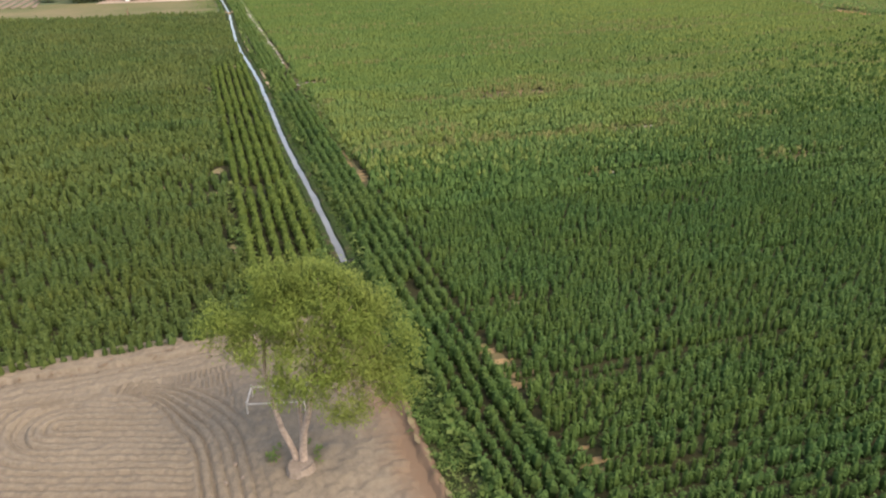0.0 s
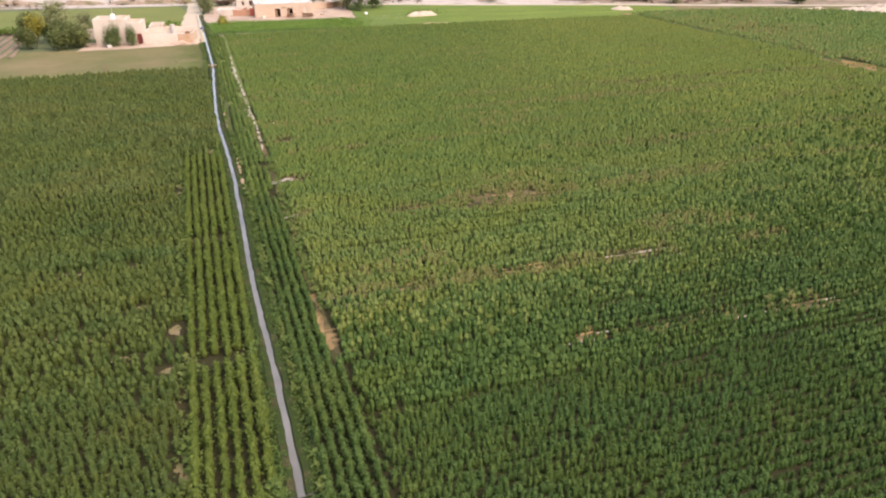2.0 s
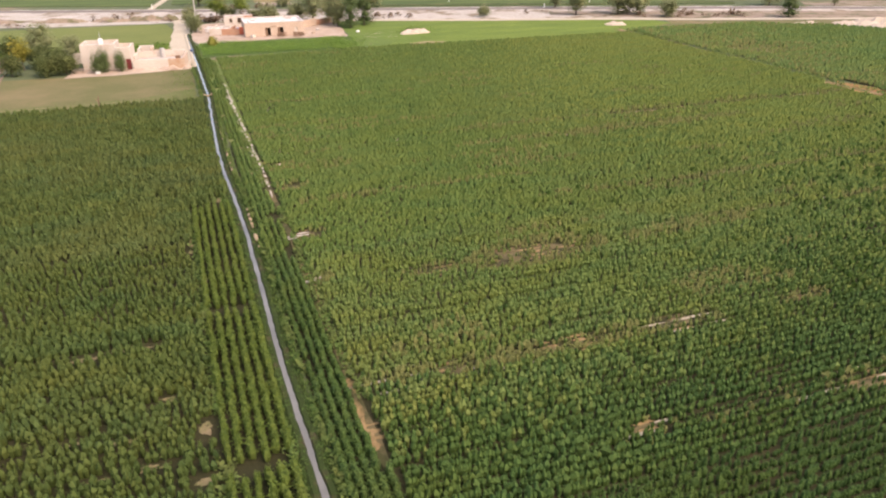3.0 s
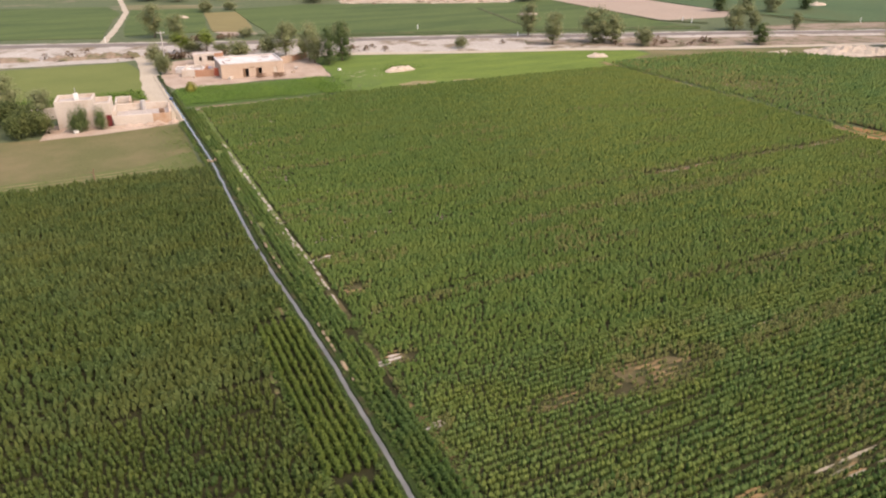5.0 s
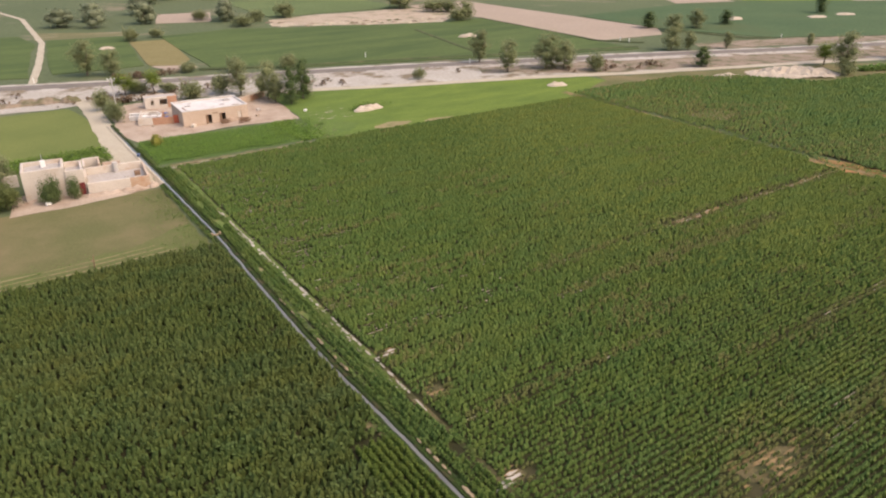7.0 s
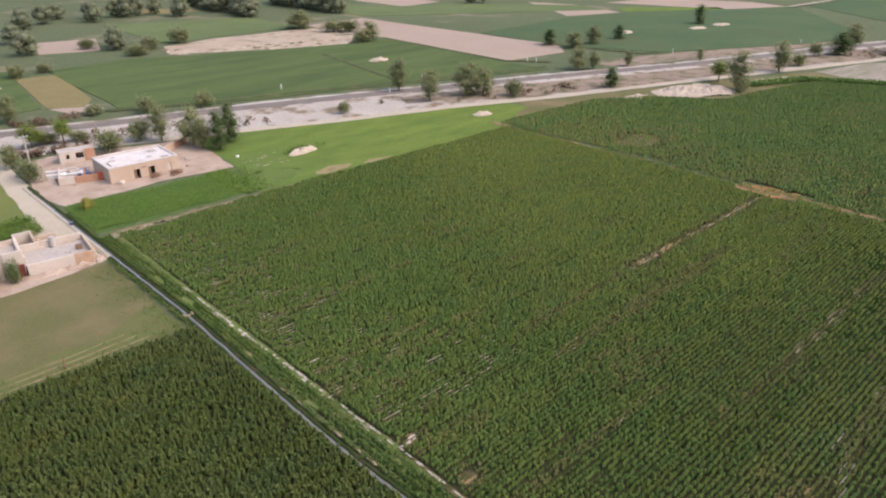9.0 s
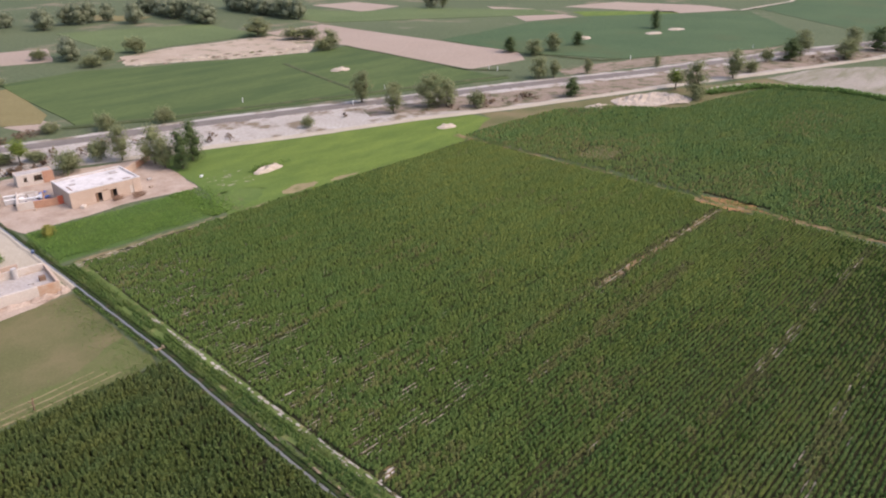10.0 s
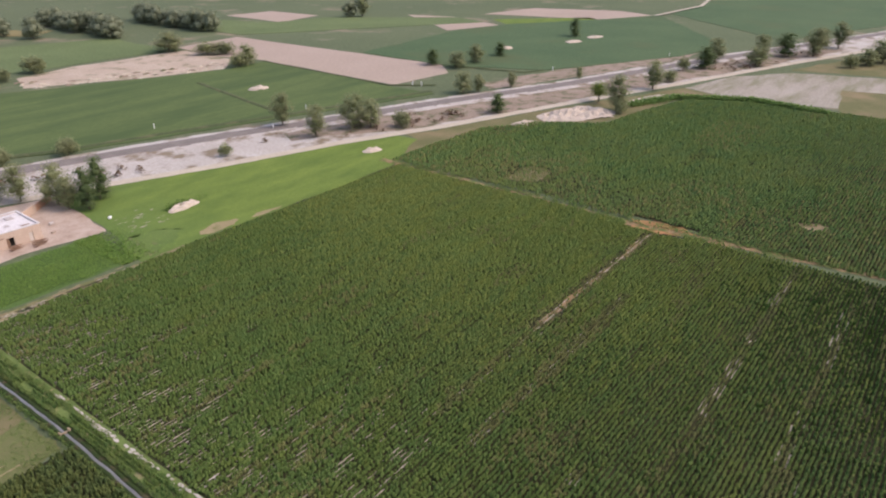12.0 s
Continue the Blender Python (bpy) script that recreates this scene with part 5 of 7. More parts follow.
spread_plants("wet_grass", T, rng.uniform(0.5, 1.2, n) * np.clip(1.3 - (T[:, 0] - 25) * 0.08, 0.3, 1), 7, 0.2, 0.34, 0.34, M_GRASSLEAF, "lush dark grass thinning out into the meadow", 66, low=0.05, category="grass")
n = 3000
u = rng.random(n)
R = np.stack([np.interp(u, [0, 0.3, 0.65, 1], [172, 190, 200, 196]), np.interp(u, [0, 0.3, 0.65, 1], [128, 121, 101, 80])], -1) + rng.normal(0, 0.9, (n, 2))
spread_plants("reeds", R, rng.uniform(0.6, 1.2, n), 9, 0.4, 1.1, 0.5, M_REED, "tall dark green reeds along a ditch", 54, category="reeds")
n = 1700
u = rng.random(n)
R = np.stack([np.interp(u, [0, 0.43, 1], [90.9, 90.6, 96.2]), np.interp(u, [0, 0.43, 1], [148, 91, 15])], -1) + rng.normal(0, 0.75, (n, 2)) * np.array([1, 3])
R = R[vnoise(R[:, 0] * 0.7, R[:, 1] * 0.2, 24) > 0.38 - 0.2 * (R[:, 1] < 90)]
n = len(R)
spread_plants("path_weeds", R, rng.uniform(0.5, 1.2, n), 6, 0.26, 0.5, 0.34, M_WEED, "tall weeds along the dry ditch", 55, category="weeds")
H = stand(-40, -4.3, 152.5, 161.5, 0.36, 0.34, True, rng)
k = H[:, 1] > np.interp(H[:, 0], [-40, -12, -4], [159.0, 153.5, 154.5])
spread_plants("green_hedge", H[k], 0.9 + 0.4 * vnoise(H[k, 0] * 0.2, H[k, 1] * 0.3, 3), 7, 0.28, 1.0, 0.25, M_SWARDLEAF, "tall green fodder belt behind the pale house", 56, category="fodder")
n = 260
D = np.stack([rng.uniform(-24, -1.5, n), 22.05 + rng.normal(0, 0.2, n)], -1)
spread_plants("bank_dry_weeds", D, rng.uniform(0.4, 1.0, n), 10, 0.07, 0.2, 0.16, M_DRYSCRUB, "dry brown weeds on the low bank by the crop", 68, low=0.05, base=0.16, category="weeds")
# the trodden corner by the ditch: dry stalks, green weeds, and grass in the dry ditch itself
D = np.stack([rng.uniform(-2.4, -0.1, 190), rng.uniform(18.2, 22.8, 190)], -1)
spread_plants("corner_stalks", D, rng.uniform(0.4, 1.1, 190), 9, 0.08, 0.22, 0.2, M_DRYSCRUB, "dry brown stalks on the trodden corner", 72, low=0.05, base=0.12, category="weeds")
D = np.stack([rng.uniform(-2.2, -0.1, 150), 22.9 - np.abs(rng.normal(0, 1.5, 150))], -1)
spread_plants("corner_weeds", D, rng.uniform(0.4, 1.1, 150), 10, 0.10, 0.26, 0.2, M_WEED, "green weeds on the trodden corner", 73, low=0.05, base=0.12, category="weeds")
D = np.stack([0.45 + rng.normal(0, 0.32, 620), rng.uniform(14, 27.2, 620)], -1)
spread_plants("ditch_grass", D, rng.uniform(0.5, 1.2, 620), 9, 0.10, 0.2, 0.18, M_ROWCROP, "dark green grass filling the dry ditch", 74, low=0.03, base=0.03, category="grass")
# dry scrub on the verges
n = 420
u = rng.random(n)
V = np.stack([-60 + u * 360, 0 * u], -1)
V[:, 1] = np.interp(V[:, 0], [-60, 0, 100, 200, 300], [210, 205, 176, 142, 106]) + rng.normal(0, 4.5, n)
V = V[vnoise(V[:, 0] * 0.06, V[:, 1] * 0.1, 9) > 0.5]
k = np.abs(V[:, 1] - np.interp(V[:, 0], [p[0] for p in ROAD], [p[1] for p in ROAD])) > 5.5
k &= np.abs(V[:, 1] - np.interp(V[:, 0], [p[0] for p in TRACK], [p[1] for p in TRACK])) > 2.6
k &= (V[:, 0] > 33) | (V[:, 1] > 198)
V = np.concatenate([V[k], np.stack([rng.uniform(9, 24, 46), rng.uniform(219.5, 226, 46)], -1), np.stack([rng.uniform(2, 17, 40), 196.5 + rng.normal(0, 0.9, 40)], -1)])
spread_plants("dry_scrub", V, rng.uniform(0.4, 1.5, len(V)), 26, 0.42, 0.8, 0.9, M_DRYSCRUB, "low brown dry scrub on the verge", 57, low=0.05, category="scrub")


# ---- trees ----
def crown_leaves(rng, blobs, clumps, per, spread, size, slim=0.33, inner=0.35):
    """Leaf quads in small clumps over and inside rounded masses; the outline stays uneven."""
    vol = np.array([b[3] * b[4] * b[5] for b in blobs]) ** 0.7
    pick = rng.choice(len(blobs), clumps, p=vol / vol.sum())
    B = np.array(blobs, float)[pick]
    d = rng.normal(0, 1, (clumps, 3))
    d /= np.linalg.norm(d, axis=1)[:, None]
    r = rng.uniform(inner, 1.12, clumps)[:, None] ** 0.8
    c = B[:, :3] + d * r * B[:, 3:]
    c = np.repeat(c, per, 0) + rng.normal(0, 1, (clumps * per, 3)) * spread
    n = len(c)
    out = rng.random(n) * math.tau
    el = np.radians(rng.uniform(-50, 50, n))
    u = np.stack([np.cos(out) * np.cos(el), np.sin(out) * np.cos(el), np.sin(el)], -1)
    w = np.stack([-np.sin(out), np.cos(out), rng.uniform(-0.6, 0.6, n)], -1)
    ln = (size * rng.uniform(0.6, 1.4, n))[:, None]
    return np.stack([c - u * ln * 0.5, c + w * ln * slim, c + u * ln * 0.5, c - w * ln * slim], 1)


def lumps(rng, blobs, k=0.5):
    """The closed leafy inside of a crown: dented rounded masses of quads."""
    out = []
    for x, y, z, a, b, h in blobs:
        g = np.ones((6, 9, 3))
        for i in range(6):
            for j in range(9):
                e, t = math.pi * (i / 5 - 0.5), math.tau * (j % 8) / 8
                g[i, j] = (math.cos(e) * math.cos(t), math.cos(e) * math.sin(t), math.sin(e))
        w = rng.uniform(0.8, 1.15, (6, 9, 1))
        w[:, 8], w[0], w[5] = w[:, 0], w[0, 0], w[5, 0]
        g = g * w * k * np.array([a, b, h]) + np.array([x, y, z])
        out.append(np.stack([g[:-1, :-1], g[:-1, 1:], g[1:, 1:], g[1:, :-1]], 2).reshape(-1, 4, 3))
    return np.concatenate(out)


def tree(name, place, trunks, blobs, clumps, per, spread, size, leaf, bark, label, seed, group="", category="tree", slim=0.33, solid=True):
    """A tree: trunks are lists of points with radii, limbs run from the trunks' ends into the leaf masses."""
    rng = np.random.default_rng(seed)
    t = thing(name, place, label, category, group)
    for pts, radii in trunks:
        part("trunk", tube(bmesh.new(), pts, radii, 8), bark, t)
    for k, b in enumerate(blobs):
        end = min((tr[0][-1] for tr in trunks), key=lambda q: (Vector(q) - Vector(b[:3])).length)
        e, c = Vector(end), Vector(b[:3])
        midp = e.lerp(c, 0.5) + Vector(rng.normal(0, 0.12, 3)) * (c - e).length
        r0 = [tr[1][-1] for tr in trunks if tr[0][-1] == end][0]
        part("limb", tube(bmesh.new(), [e, midp, c], [r0 * 0.75, r0 * 0.5, r0 * 0.15], 5), bark, t)
    k_in = 0.5 if solid is True else solid
    quads = crown_leaves(rng, blobs, clumps, per, spread, size, slim, 0.72 if solid else 0.35)
    crown = new("crown", quads_mesh("crown", np.concatenate([lumps(rng, blobs, k_in), quads]) if solid else quads, leaf))
    crown.parent = t
    return t


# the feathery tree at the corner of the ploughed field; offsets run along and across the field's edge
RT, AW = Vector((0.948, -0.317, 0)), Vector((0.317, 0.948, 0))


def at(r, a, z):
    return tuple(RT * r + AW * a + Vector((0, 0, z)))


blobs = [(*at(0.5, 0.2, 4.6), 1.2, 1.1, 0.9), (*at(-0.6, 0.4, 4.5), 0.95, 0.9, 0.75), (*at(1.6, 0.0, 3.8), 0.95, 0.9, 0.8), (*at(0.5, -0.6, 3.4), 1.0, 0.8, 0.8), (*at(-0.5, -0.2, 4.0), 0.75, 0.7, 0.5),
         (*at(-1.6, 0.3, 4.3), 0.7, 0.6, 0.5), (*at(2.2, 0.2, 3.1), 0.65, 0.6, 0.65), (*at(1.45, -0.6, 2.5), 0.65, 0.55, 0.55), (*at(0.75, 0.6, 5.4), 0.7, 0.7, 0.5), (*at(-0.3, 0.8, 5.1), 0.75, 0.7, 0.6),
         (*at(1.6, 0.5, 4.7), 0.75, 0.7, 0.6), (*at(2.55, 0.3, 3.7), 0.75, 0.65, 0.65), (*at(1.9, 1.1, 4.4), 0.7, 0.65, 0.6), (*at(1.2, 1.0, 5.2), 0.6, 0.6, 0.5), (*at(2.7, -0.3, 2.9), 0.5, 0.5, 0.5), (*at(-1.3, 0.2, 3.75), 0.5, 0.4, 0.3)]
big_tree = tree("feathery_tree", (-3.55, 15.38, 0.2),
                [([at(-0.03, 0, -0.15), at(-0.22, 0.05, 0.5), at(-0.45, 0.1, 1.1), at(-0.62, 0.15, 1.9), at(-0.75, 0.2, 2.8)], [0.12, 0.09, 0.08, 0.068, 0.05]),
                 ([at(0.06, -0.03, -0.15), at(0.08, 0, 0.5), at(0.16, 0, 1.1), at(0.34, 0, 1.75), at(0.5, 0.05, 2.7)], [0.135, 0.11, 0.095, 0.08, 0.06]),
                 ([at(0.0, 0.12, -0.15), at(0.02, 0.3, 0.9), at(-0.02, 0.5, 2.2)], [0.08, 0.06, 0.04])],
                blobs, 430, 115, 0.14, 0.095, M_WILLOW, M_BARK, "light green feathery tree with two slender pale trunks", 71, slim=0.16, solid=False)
bm = bmesh.new()
bmesh.ops.create_cone(bm, cap_ends=True, segments=14, radius1=0.44, radius2=0.34, depth=0.3)
for v in bm.verts:
    v.co += Vector(noise.noise_vector(v.co * 2.5)) * 0.07
    v.co.z += 0.2
    v.co += Vector((-3.6, 15.2, 0))
single("mud_collar", bm, M_MUD, "pale mud heap packed round the tree foot", "mud heap")
rng = np.random.default_rng(8)


def clod(place, s, seed):
    bm = bmesh.new()
    bmesh.ops.create_icosphere(bm, subdivisions=2, radius=s)
    for v in bm.verts:
        v.co += Vector(noise.noise_vector(v.co * 6 + Vector((seed * 3.1, 0, 0)))) * s * 0.6
        v.co.z = v.co.z * 0.7 + s * 0.35
        v.co += Vector(place)
    return single("clod", bm, M_MUD, "dry pale clod lying beside the tree", "clod", "clods round the tree")


for k in range(18):
    clod((-5.1 + rng.normal(0, 0.55) + 0.5 * (k % 3), 15.5 + rng.normal(0, 0.45), 0.07), rng.uniform(0.04, 0.09), k)
U = np.array([(-4.3, 15.75), (-4.2, 15.9), (-4.4, 15.9), (-3.1, 15.55), (-3.0, 15.7), (-3.05, 15.35), (-4.1, 16.2), (-3.3, 16.2)])
spread_plants("undergrowth", U, np.full(len(U), 1.0), 26, 0.09, 0.32, 0.2, M_WEED, "small dark weeds round the trunks", 58, low=0.05, base=0.05, category="weeds")


def rope_bed(place, turn, label, cover=None):
    t = thing("rope_bed", place, label, "bed", "rope beds", turn)
    for x in (-0.85, 0.85):
        for y in (-0.42, 0.42):
            part("leg", tube(bmesh.new(), [(x, y, 0), (x, y, 0.3), (x, y, 0.52)], [0.025, 0.03, 0.02], 6), M_BEDWOOD if cover is None else M_WOOD, t)
    for y in (-0.42, 0.42):
        part("side_rail", box(bmesh.new(), -0.85, 0.85, y - 0.025, y + 0.025, 0.40, 0.45, 0.012), M_BEDWOOD if cover is None else M_WOOD, t)
    for x in (-0.85, 0.85):
        part("end_rail", box(bmesh.new(), x - 0.025, x + 0.025, -0.39, 0.39, 0.40, 0.45, 0.012), M_BEDWOOD if cover is None else M_WOOD, t)
    if cover is not None:
        bm = bmesh.new()
        bmesh.ops.create_grid(bm, x_segments=10, y_segments=6, size=1)
        for v in bm.verts:
            v.co = Vector((v.co.x * 0.8, v.co.y * 0.38, 0.44 + 0.03 * noise.noise(v.co * 2 + Vector(place))))
        part("cover", bm, cover, t)
    return t


rope_bed((-3.85, 18.2, 0.14), -14, "pale bare bed frame standing behind the tree")

# trees along the road and round the houses
KINDS = {}


def grown(kind, place, h, w, turn, label, group):
    """One tree of a kind, h metres high and w wide; the first is built, the others are copies."""
    make = {
        "tall": lambda: tree("road_tree", (0, 0, 0), [([(0, 0, -0.1), (0.1, 0, 1.0), (0.0, 0.1, 2.2)], [0.22, 0.17, 0.12])],
                             [(0, 0, 6.4, 1.7, 1.7, 1.5), (-0.9, 0.3, 4.6, 1.8, 1.6, 1.5), (0.9, -0.3, 4.4, 1.7, 1.7, 1.5), (0.2, 0.5, 2.8, 1.5, 1.4, 1.1), (0.4, -0.6, 7.2, 1.0, 1.0, 0.9), (-0.5, -0.8, 2.8, 1.5, 1.4, 1.2), (0.3, 0.2, 1.5, 1.3, 1.3, 0.9)],
                             300, 11, 0.28, 0.27, M_OLIVE, M_DARKBARK, "x", 81),
        "wide": lambda: tree("round_tree", (0, 0, 0), [([(0, 0, -0.1), (0.1, 0, 0.8), (0.0, 0.1, 1.6)], [0.25, 0.2, 0.14])],
                             [(0, 0, 5.6, 2.4, 2.3, 2.0), (-2.0, 0.4, 3.8, 2.0, 1.9, 1.8), (2.0, -0.3, 3.5, 2.0, 1.9, 1.7), (0.2, 1.4, 3.2, 2.0, 1.7, 1.5), (0.2, -1.6, 2.2, 2.1, 1.7, 1.6), (-0.5, 0.6, 1.5, 2.2, 2.0, 1.1), (-1.0, -0.8, 6.5, 1.3, 1.2, 1.2), (1.2, 0.9, 6.2, 1.2, 1.2, 1.0)],
                             340, 11, 0.32, 0.3, M_OLIVE, M_DARKBARK, "x", 82),
        "dark": lambda: tree("dark_tree", (0, 0, 0), [([(0, 0, -0.1), (0.0, 0.1, 1.2), (0.1, 0.0, 2.4)], [0.25, 0.2, 0.14])],
                             [(0, 0, 6.8, 1.6, 1.6, 1.8), (-0.7, 0.3, 4.6, 1.7, 1.7, 1.8), (0.8, -0.2, 4.2, 1.7, 1.7, 1.8), (0.1, -0.4, 2.6, 1.7, 1.6, 1.4), (0.3, 0.3, 8.0, 0.9, 0.9, 0.9), (-0.5, 0.3, 1.3, 1.7, 1.6, 1.1), (0.8, 0.1, 1.4, 1.5, 1.5, 1.2), (-0.4, -0.5, 5.8, 1.4, 1.4, 1.3)],
                             310, 11, 0.27, 0.25, M_DARKLEAF, M_DARKBARK, "x", 83),
        "fresh": lambda: tree("green_tree", (0, 0, 0), [([(0, 0, -0.1), (0.05, 0, 0.8), (0.0, 0.05, 1.7)], [0.14, 0.11, 0.08])],
                              [(0, 0, 3.9, 1.2, 1.2, 1.0), (-0.9, 0.2, 3.1, 1.0, 1.0, 0.9), (0.9, -0.2, 2.9, 1.0, 1.0, 0.9), (0.1, -0.6, 2.4, 1.0, 0.9, 0.7)],
                              220, 12, 0.26, 0.2, M_FRESH, M_DARKBARK, "x", 84),
        "shrub": lambda: tree("bush", (0, 0, 0), [([(0, 0, -0.1), (0.1, 0, 0.4), (0.1, 0.1, 0.9)], [0.10, 0.08, 0.05])],
                              [(0, 0, 1.9, 1.3, 1.2, 1.0), (-0.9, 0.2, 1.3, 1.0, 1.0, 0.9), (0.9, -0.2, 1.2, 1.0, 1.0, 0.9), (0.2, 0.8, 1.3, 1.0, 0.8, 0.8)],
                              200, 11, 0.26, 0.24, M_SHRUBLEAF, M_DARKBARK, "x", 87, "", "bush"),
        "low": lambda: tree("low_tree", (0, 0, 0), [([(0, 0, -0.1), (0.1, 0, 0.4), (0.1, 0.1, 0.9)], [0.12, 0.10, 0.06])],
                            [(0, 0, 2.1, 1.4, 1.3, 1.1), (-0.8, 0.2, 1.2, 1.1, 1.1, 1.0), (0.8, -0.2, 1.2, 1.1, 1.1, 1.0), (0.2, 0.8, 1.3, 1.1, 0.9, 0.9), (0.1, -0.6, 1.2, 1.2, 0.9, 1.0)],
                            240, 11, 0.24, 0.22, M_DARKLEAF, M_DARKBARK, "x", 89),
        "bush": lambda: tree("bush", (0, 0, 0), [([(0, 0, -0.1), (0.1, 0, 0.4), (0.1, 0.1, 0.9)], [0.10, 0.08, 0.05])],
                             [(0, 0, 1.9, 1.3, 1.2, 1.0), (-0.9, 0.2, 1.3, 1.0, 1.0, 0.9), (0.9, -0.2, 1.2, 1.0, 1.0, 0.9), (0.2, 0.8, 1.3, 1.0, 0.8, 0.8)],
                             200, 11, 0.26, 0.26, M_OLIVE, M_DARKBARK, "x", 85, "", "bush"),
        "grove": lambda: tree("grove_tree", (0, 0, 0), [([(0, 0, -0.1), (0.1, 0, 0.8), (0.0, 0.1, 1.6)], [0.25, 0.2, 0.14])],
                              [(0, 0, 5.4, 2.6, 2.4, 2.2), (-2.2, 0.4, 3.8, 2.0, 1.9, 2.0), (2.1, -0.3, 3.5, 2.0, 1.9, 1.9), (0.2, 1.6, 3.0, 2.2, 1.7, 1.9), (0.2, -1.7, 2.2, 2.2, 1.7, 1.8), (-0.5, 0.4, 1.4, 2.6, 2.2, 1.2)],
                              120, 7, 0.4, 0.55, M_HAZEGROVE, M_DARKBARK, "x", 88, solid=0.72),
        "gold": lambda: tree("yellowing_tree", (0, 0, 0), [([(0, 0, -0.1), (0.05, 0, 0.8), (0.0, 0.05, 1.5)], [0.12, 0.10, 0.07])],
                             [(0, 0, 3.2, 1.2, 1.2, 1.2), (-0.7, 0.2, 2.4, 1.0, 1.0, 0.9), (0.7, -0.2, 2.2, 1.0, 1.0, 0.9)],
                             120, 8, 0.22, 0.34, M_GOLD, M_DARKBARK, "x", 86),
    }[kind]
    size = {"tall": (8.2, 5.2), "wide": (8.0, 8.0), "grove": (7.8, 8.4), "dark": (9.0, 5.0), "fresh": (5.0, 3.9), "bush": (3.0, 3.9), "low": (3.2, 3.9), "shrub": (3.0, 3.9), "gold": (4.5, 3.4)}[kind]
    m = on_plan(place, turn) @ Matrix.Diagonal((w / size[1], w / size[1], h / size[0], 1))
    if kind not in KINDS:
        KINDS[kind] = make()
        t = KINDS[kind]
        t.matrix_basis = m
        KINDS[kind + "_src"] = m
    else:
        src = KINDS[kind]
        keep_scale = src.scale.copy()
        src.scale = (1, 1, 1)
        t = copy_thing(src, m)
        src.scale = keep_scale
    return tagged(t, label, "bush" if kind in ("bush", "shrub") else "tree", group)


ROADSIDE = [("tall", 96.3, 191.7, 8.6, 5.6), ("tall", 94.6, 177.3, 7.9, 5.6), ("wide", 106.0, 175.5, 9.3, 8.0), ("wide", 109.5, 172.5, 7.6, 7.0), ("bush", 114.3, 166.3, 4.6, 4.6), ("dark", 142.1, 154.5, 5.6, 5.2),
            ("wide", 156.5, 176.5, 7.0, 7.0), ("tall", 160.5, 173.5, 5.5, 4.0), ("tall", 172.6, 168.9, 5.0, 3.4), ("fresh", 171.0, 137.6, 6.0, 6.0), ("tall", 164.5, 129.0, 10.3, 6.6), ("bush", 162.5, 126.5, 4.2, 4.0)]
ROADSIDE_FAR = [("tall", 198, 131.6, 9.0, 6.6), ("bush", 212, 131.5, 4.4, 4.5), ("tall", 198, 157.7, 4.0, 2.6), ("bush", 234, 135, 5.0, 4.0), ("dark", 243, 130, 8.0, 8.2), ("tall", 257, 131, 9.0, 7.5),
                ("wide", 259, 116.5, 7.5, 9.0), ("tall", 267, 117, 10.5, 7.0), ("dark", 287, 113, 9.5, 9.0), ("tall", 294, 104, 11.0, 8.0), ("tall", 306, 104, 9.5, 8.0), ("tall", 323, 100, 10.5, 8.0),
                ("wide", 285, 84, 6.5, 9.0), ("wide", 295, 80, 9.0, 11.0), ("bush", 276, 88, 5.0, 5.0)]
for n, (kind, x, y, h, w) in enumerate(ROADSIDE + ROADSIDE_FAR):
    w *= 1.15
    lab = {"tall": "tall grey-green tree with ragged crown by the road", "wide": "broad grey-green tree leafy almost to the ground", "bush": "grey-green roadside bush on sandy verge",
           "dark": "dense dark green tree beside the road", "fresh": "rounded fresh green tree beside the track"}[kind]
    grown(kind, (x, y, 0.05), h, w, n * 67 % 360, lab, "trees along the road")
HOMESTEAD = [("dark", 39.0, 178.6, 8.8, 5.4), ("dark", 35.0, 175.5, 8.2, 5.0), ("wide", 32.5, 182.0, 8.4, 7.5), ("tall", 29.0, 189.5, 7.6, 5.4), ("bush", 26.0, 193.0, 4.6, 5.2), ("tall", 32.6, 178.0, 6.2, 4.6), ("bush", 18.3, 190.3, 4.4, 6.4),
             ("fresh", 7.6, 203.0, 4.8, 5.2), ("fresh", 13.3, 201.2, 5.4, 5.0), ("bush", 10.6, 204.5, 2.6, 5.0), ("bush", 16.5, 202.0, 2.0, 4.5), ("bush", 0.8, 191.0, 4.6, 3.6), ("bush", 1.5, 180.0, 4.2, 3.6), ("bush", 1.4, 184.5, 3.4, 3.4)]
for n, (kind, x, y, h, w) in enumerate(HOMESTEAD):
    lab = {"dark": "dense dark green tree beside the mud house", "wide": "broad olive-green tree behind the yard", "tall": "tall olive tree behind the house", "bush": "bushy grey-green shrub near the yard", "fresh": "small bright green tree by the roadside"}[kind]
    grown(kind, (x, y, 0.05), h, w, n * 101 % 360, lab, "trees round the mud house")
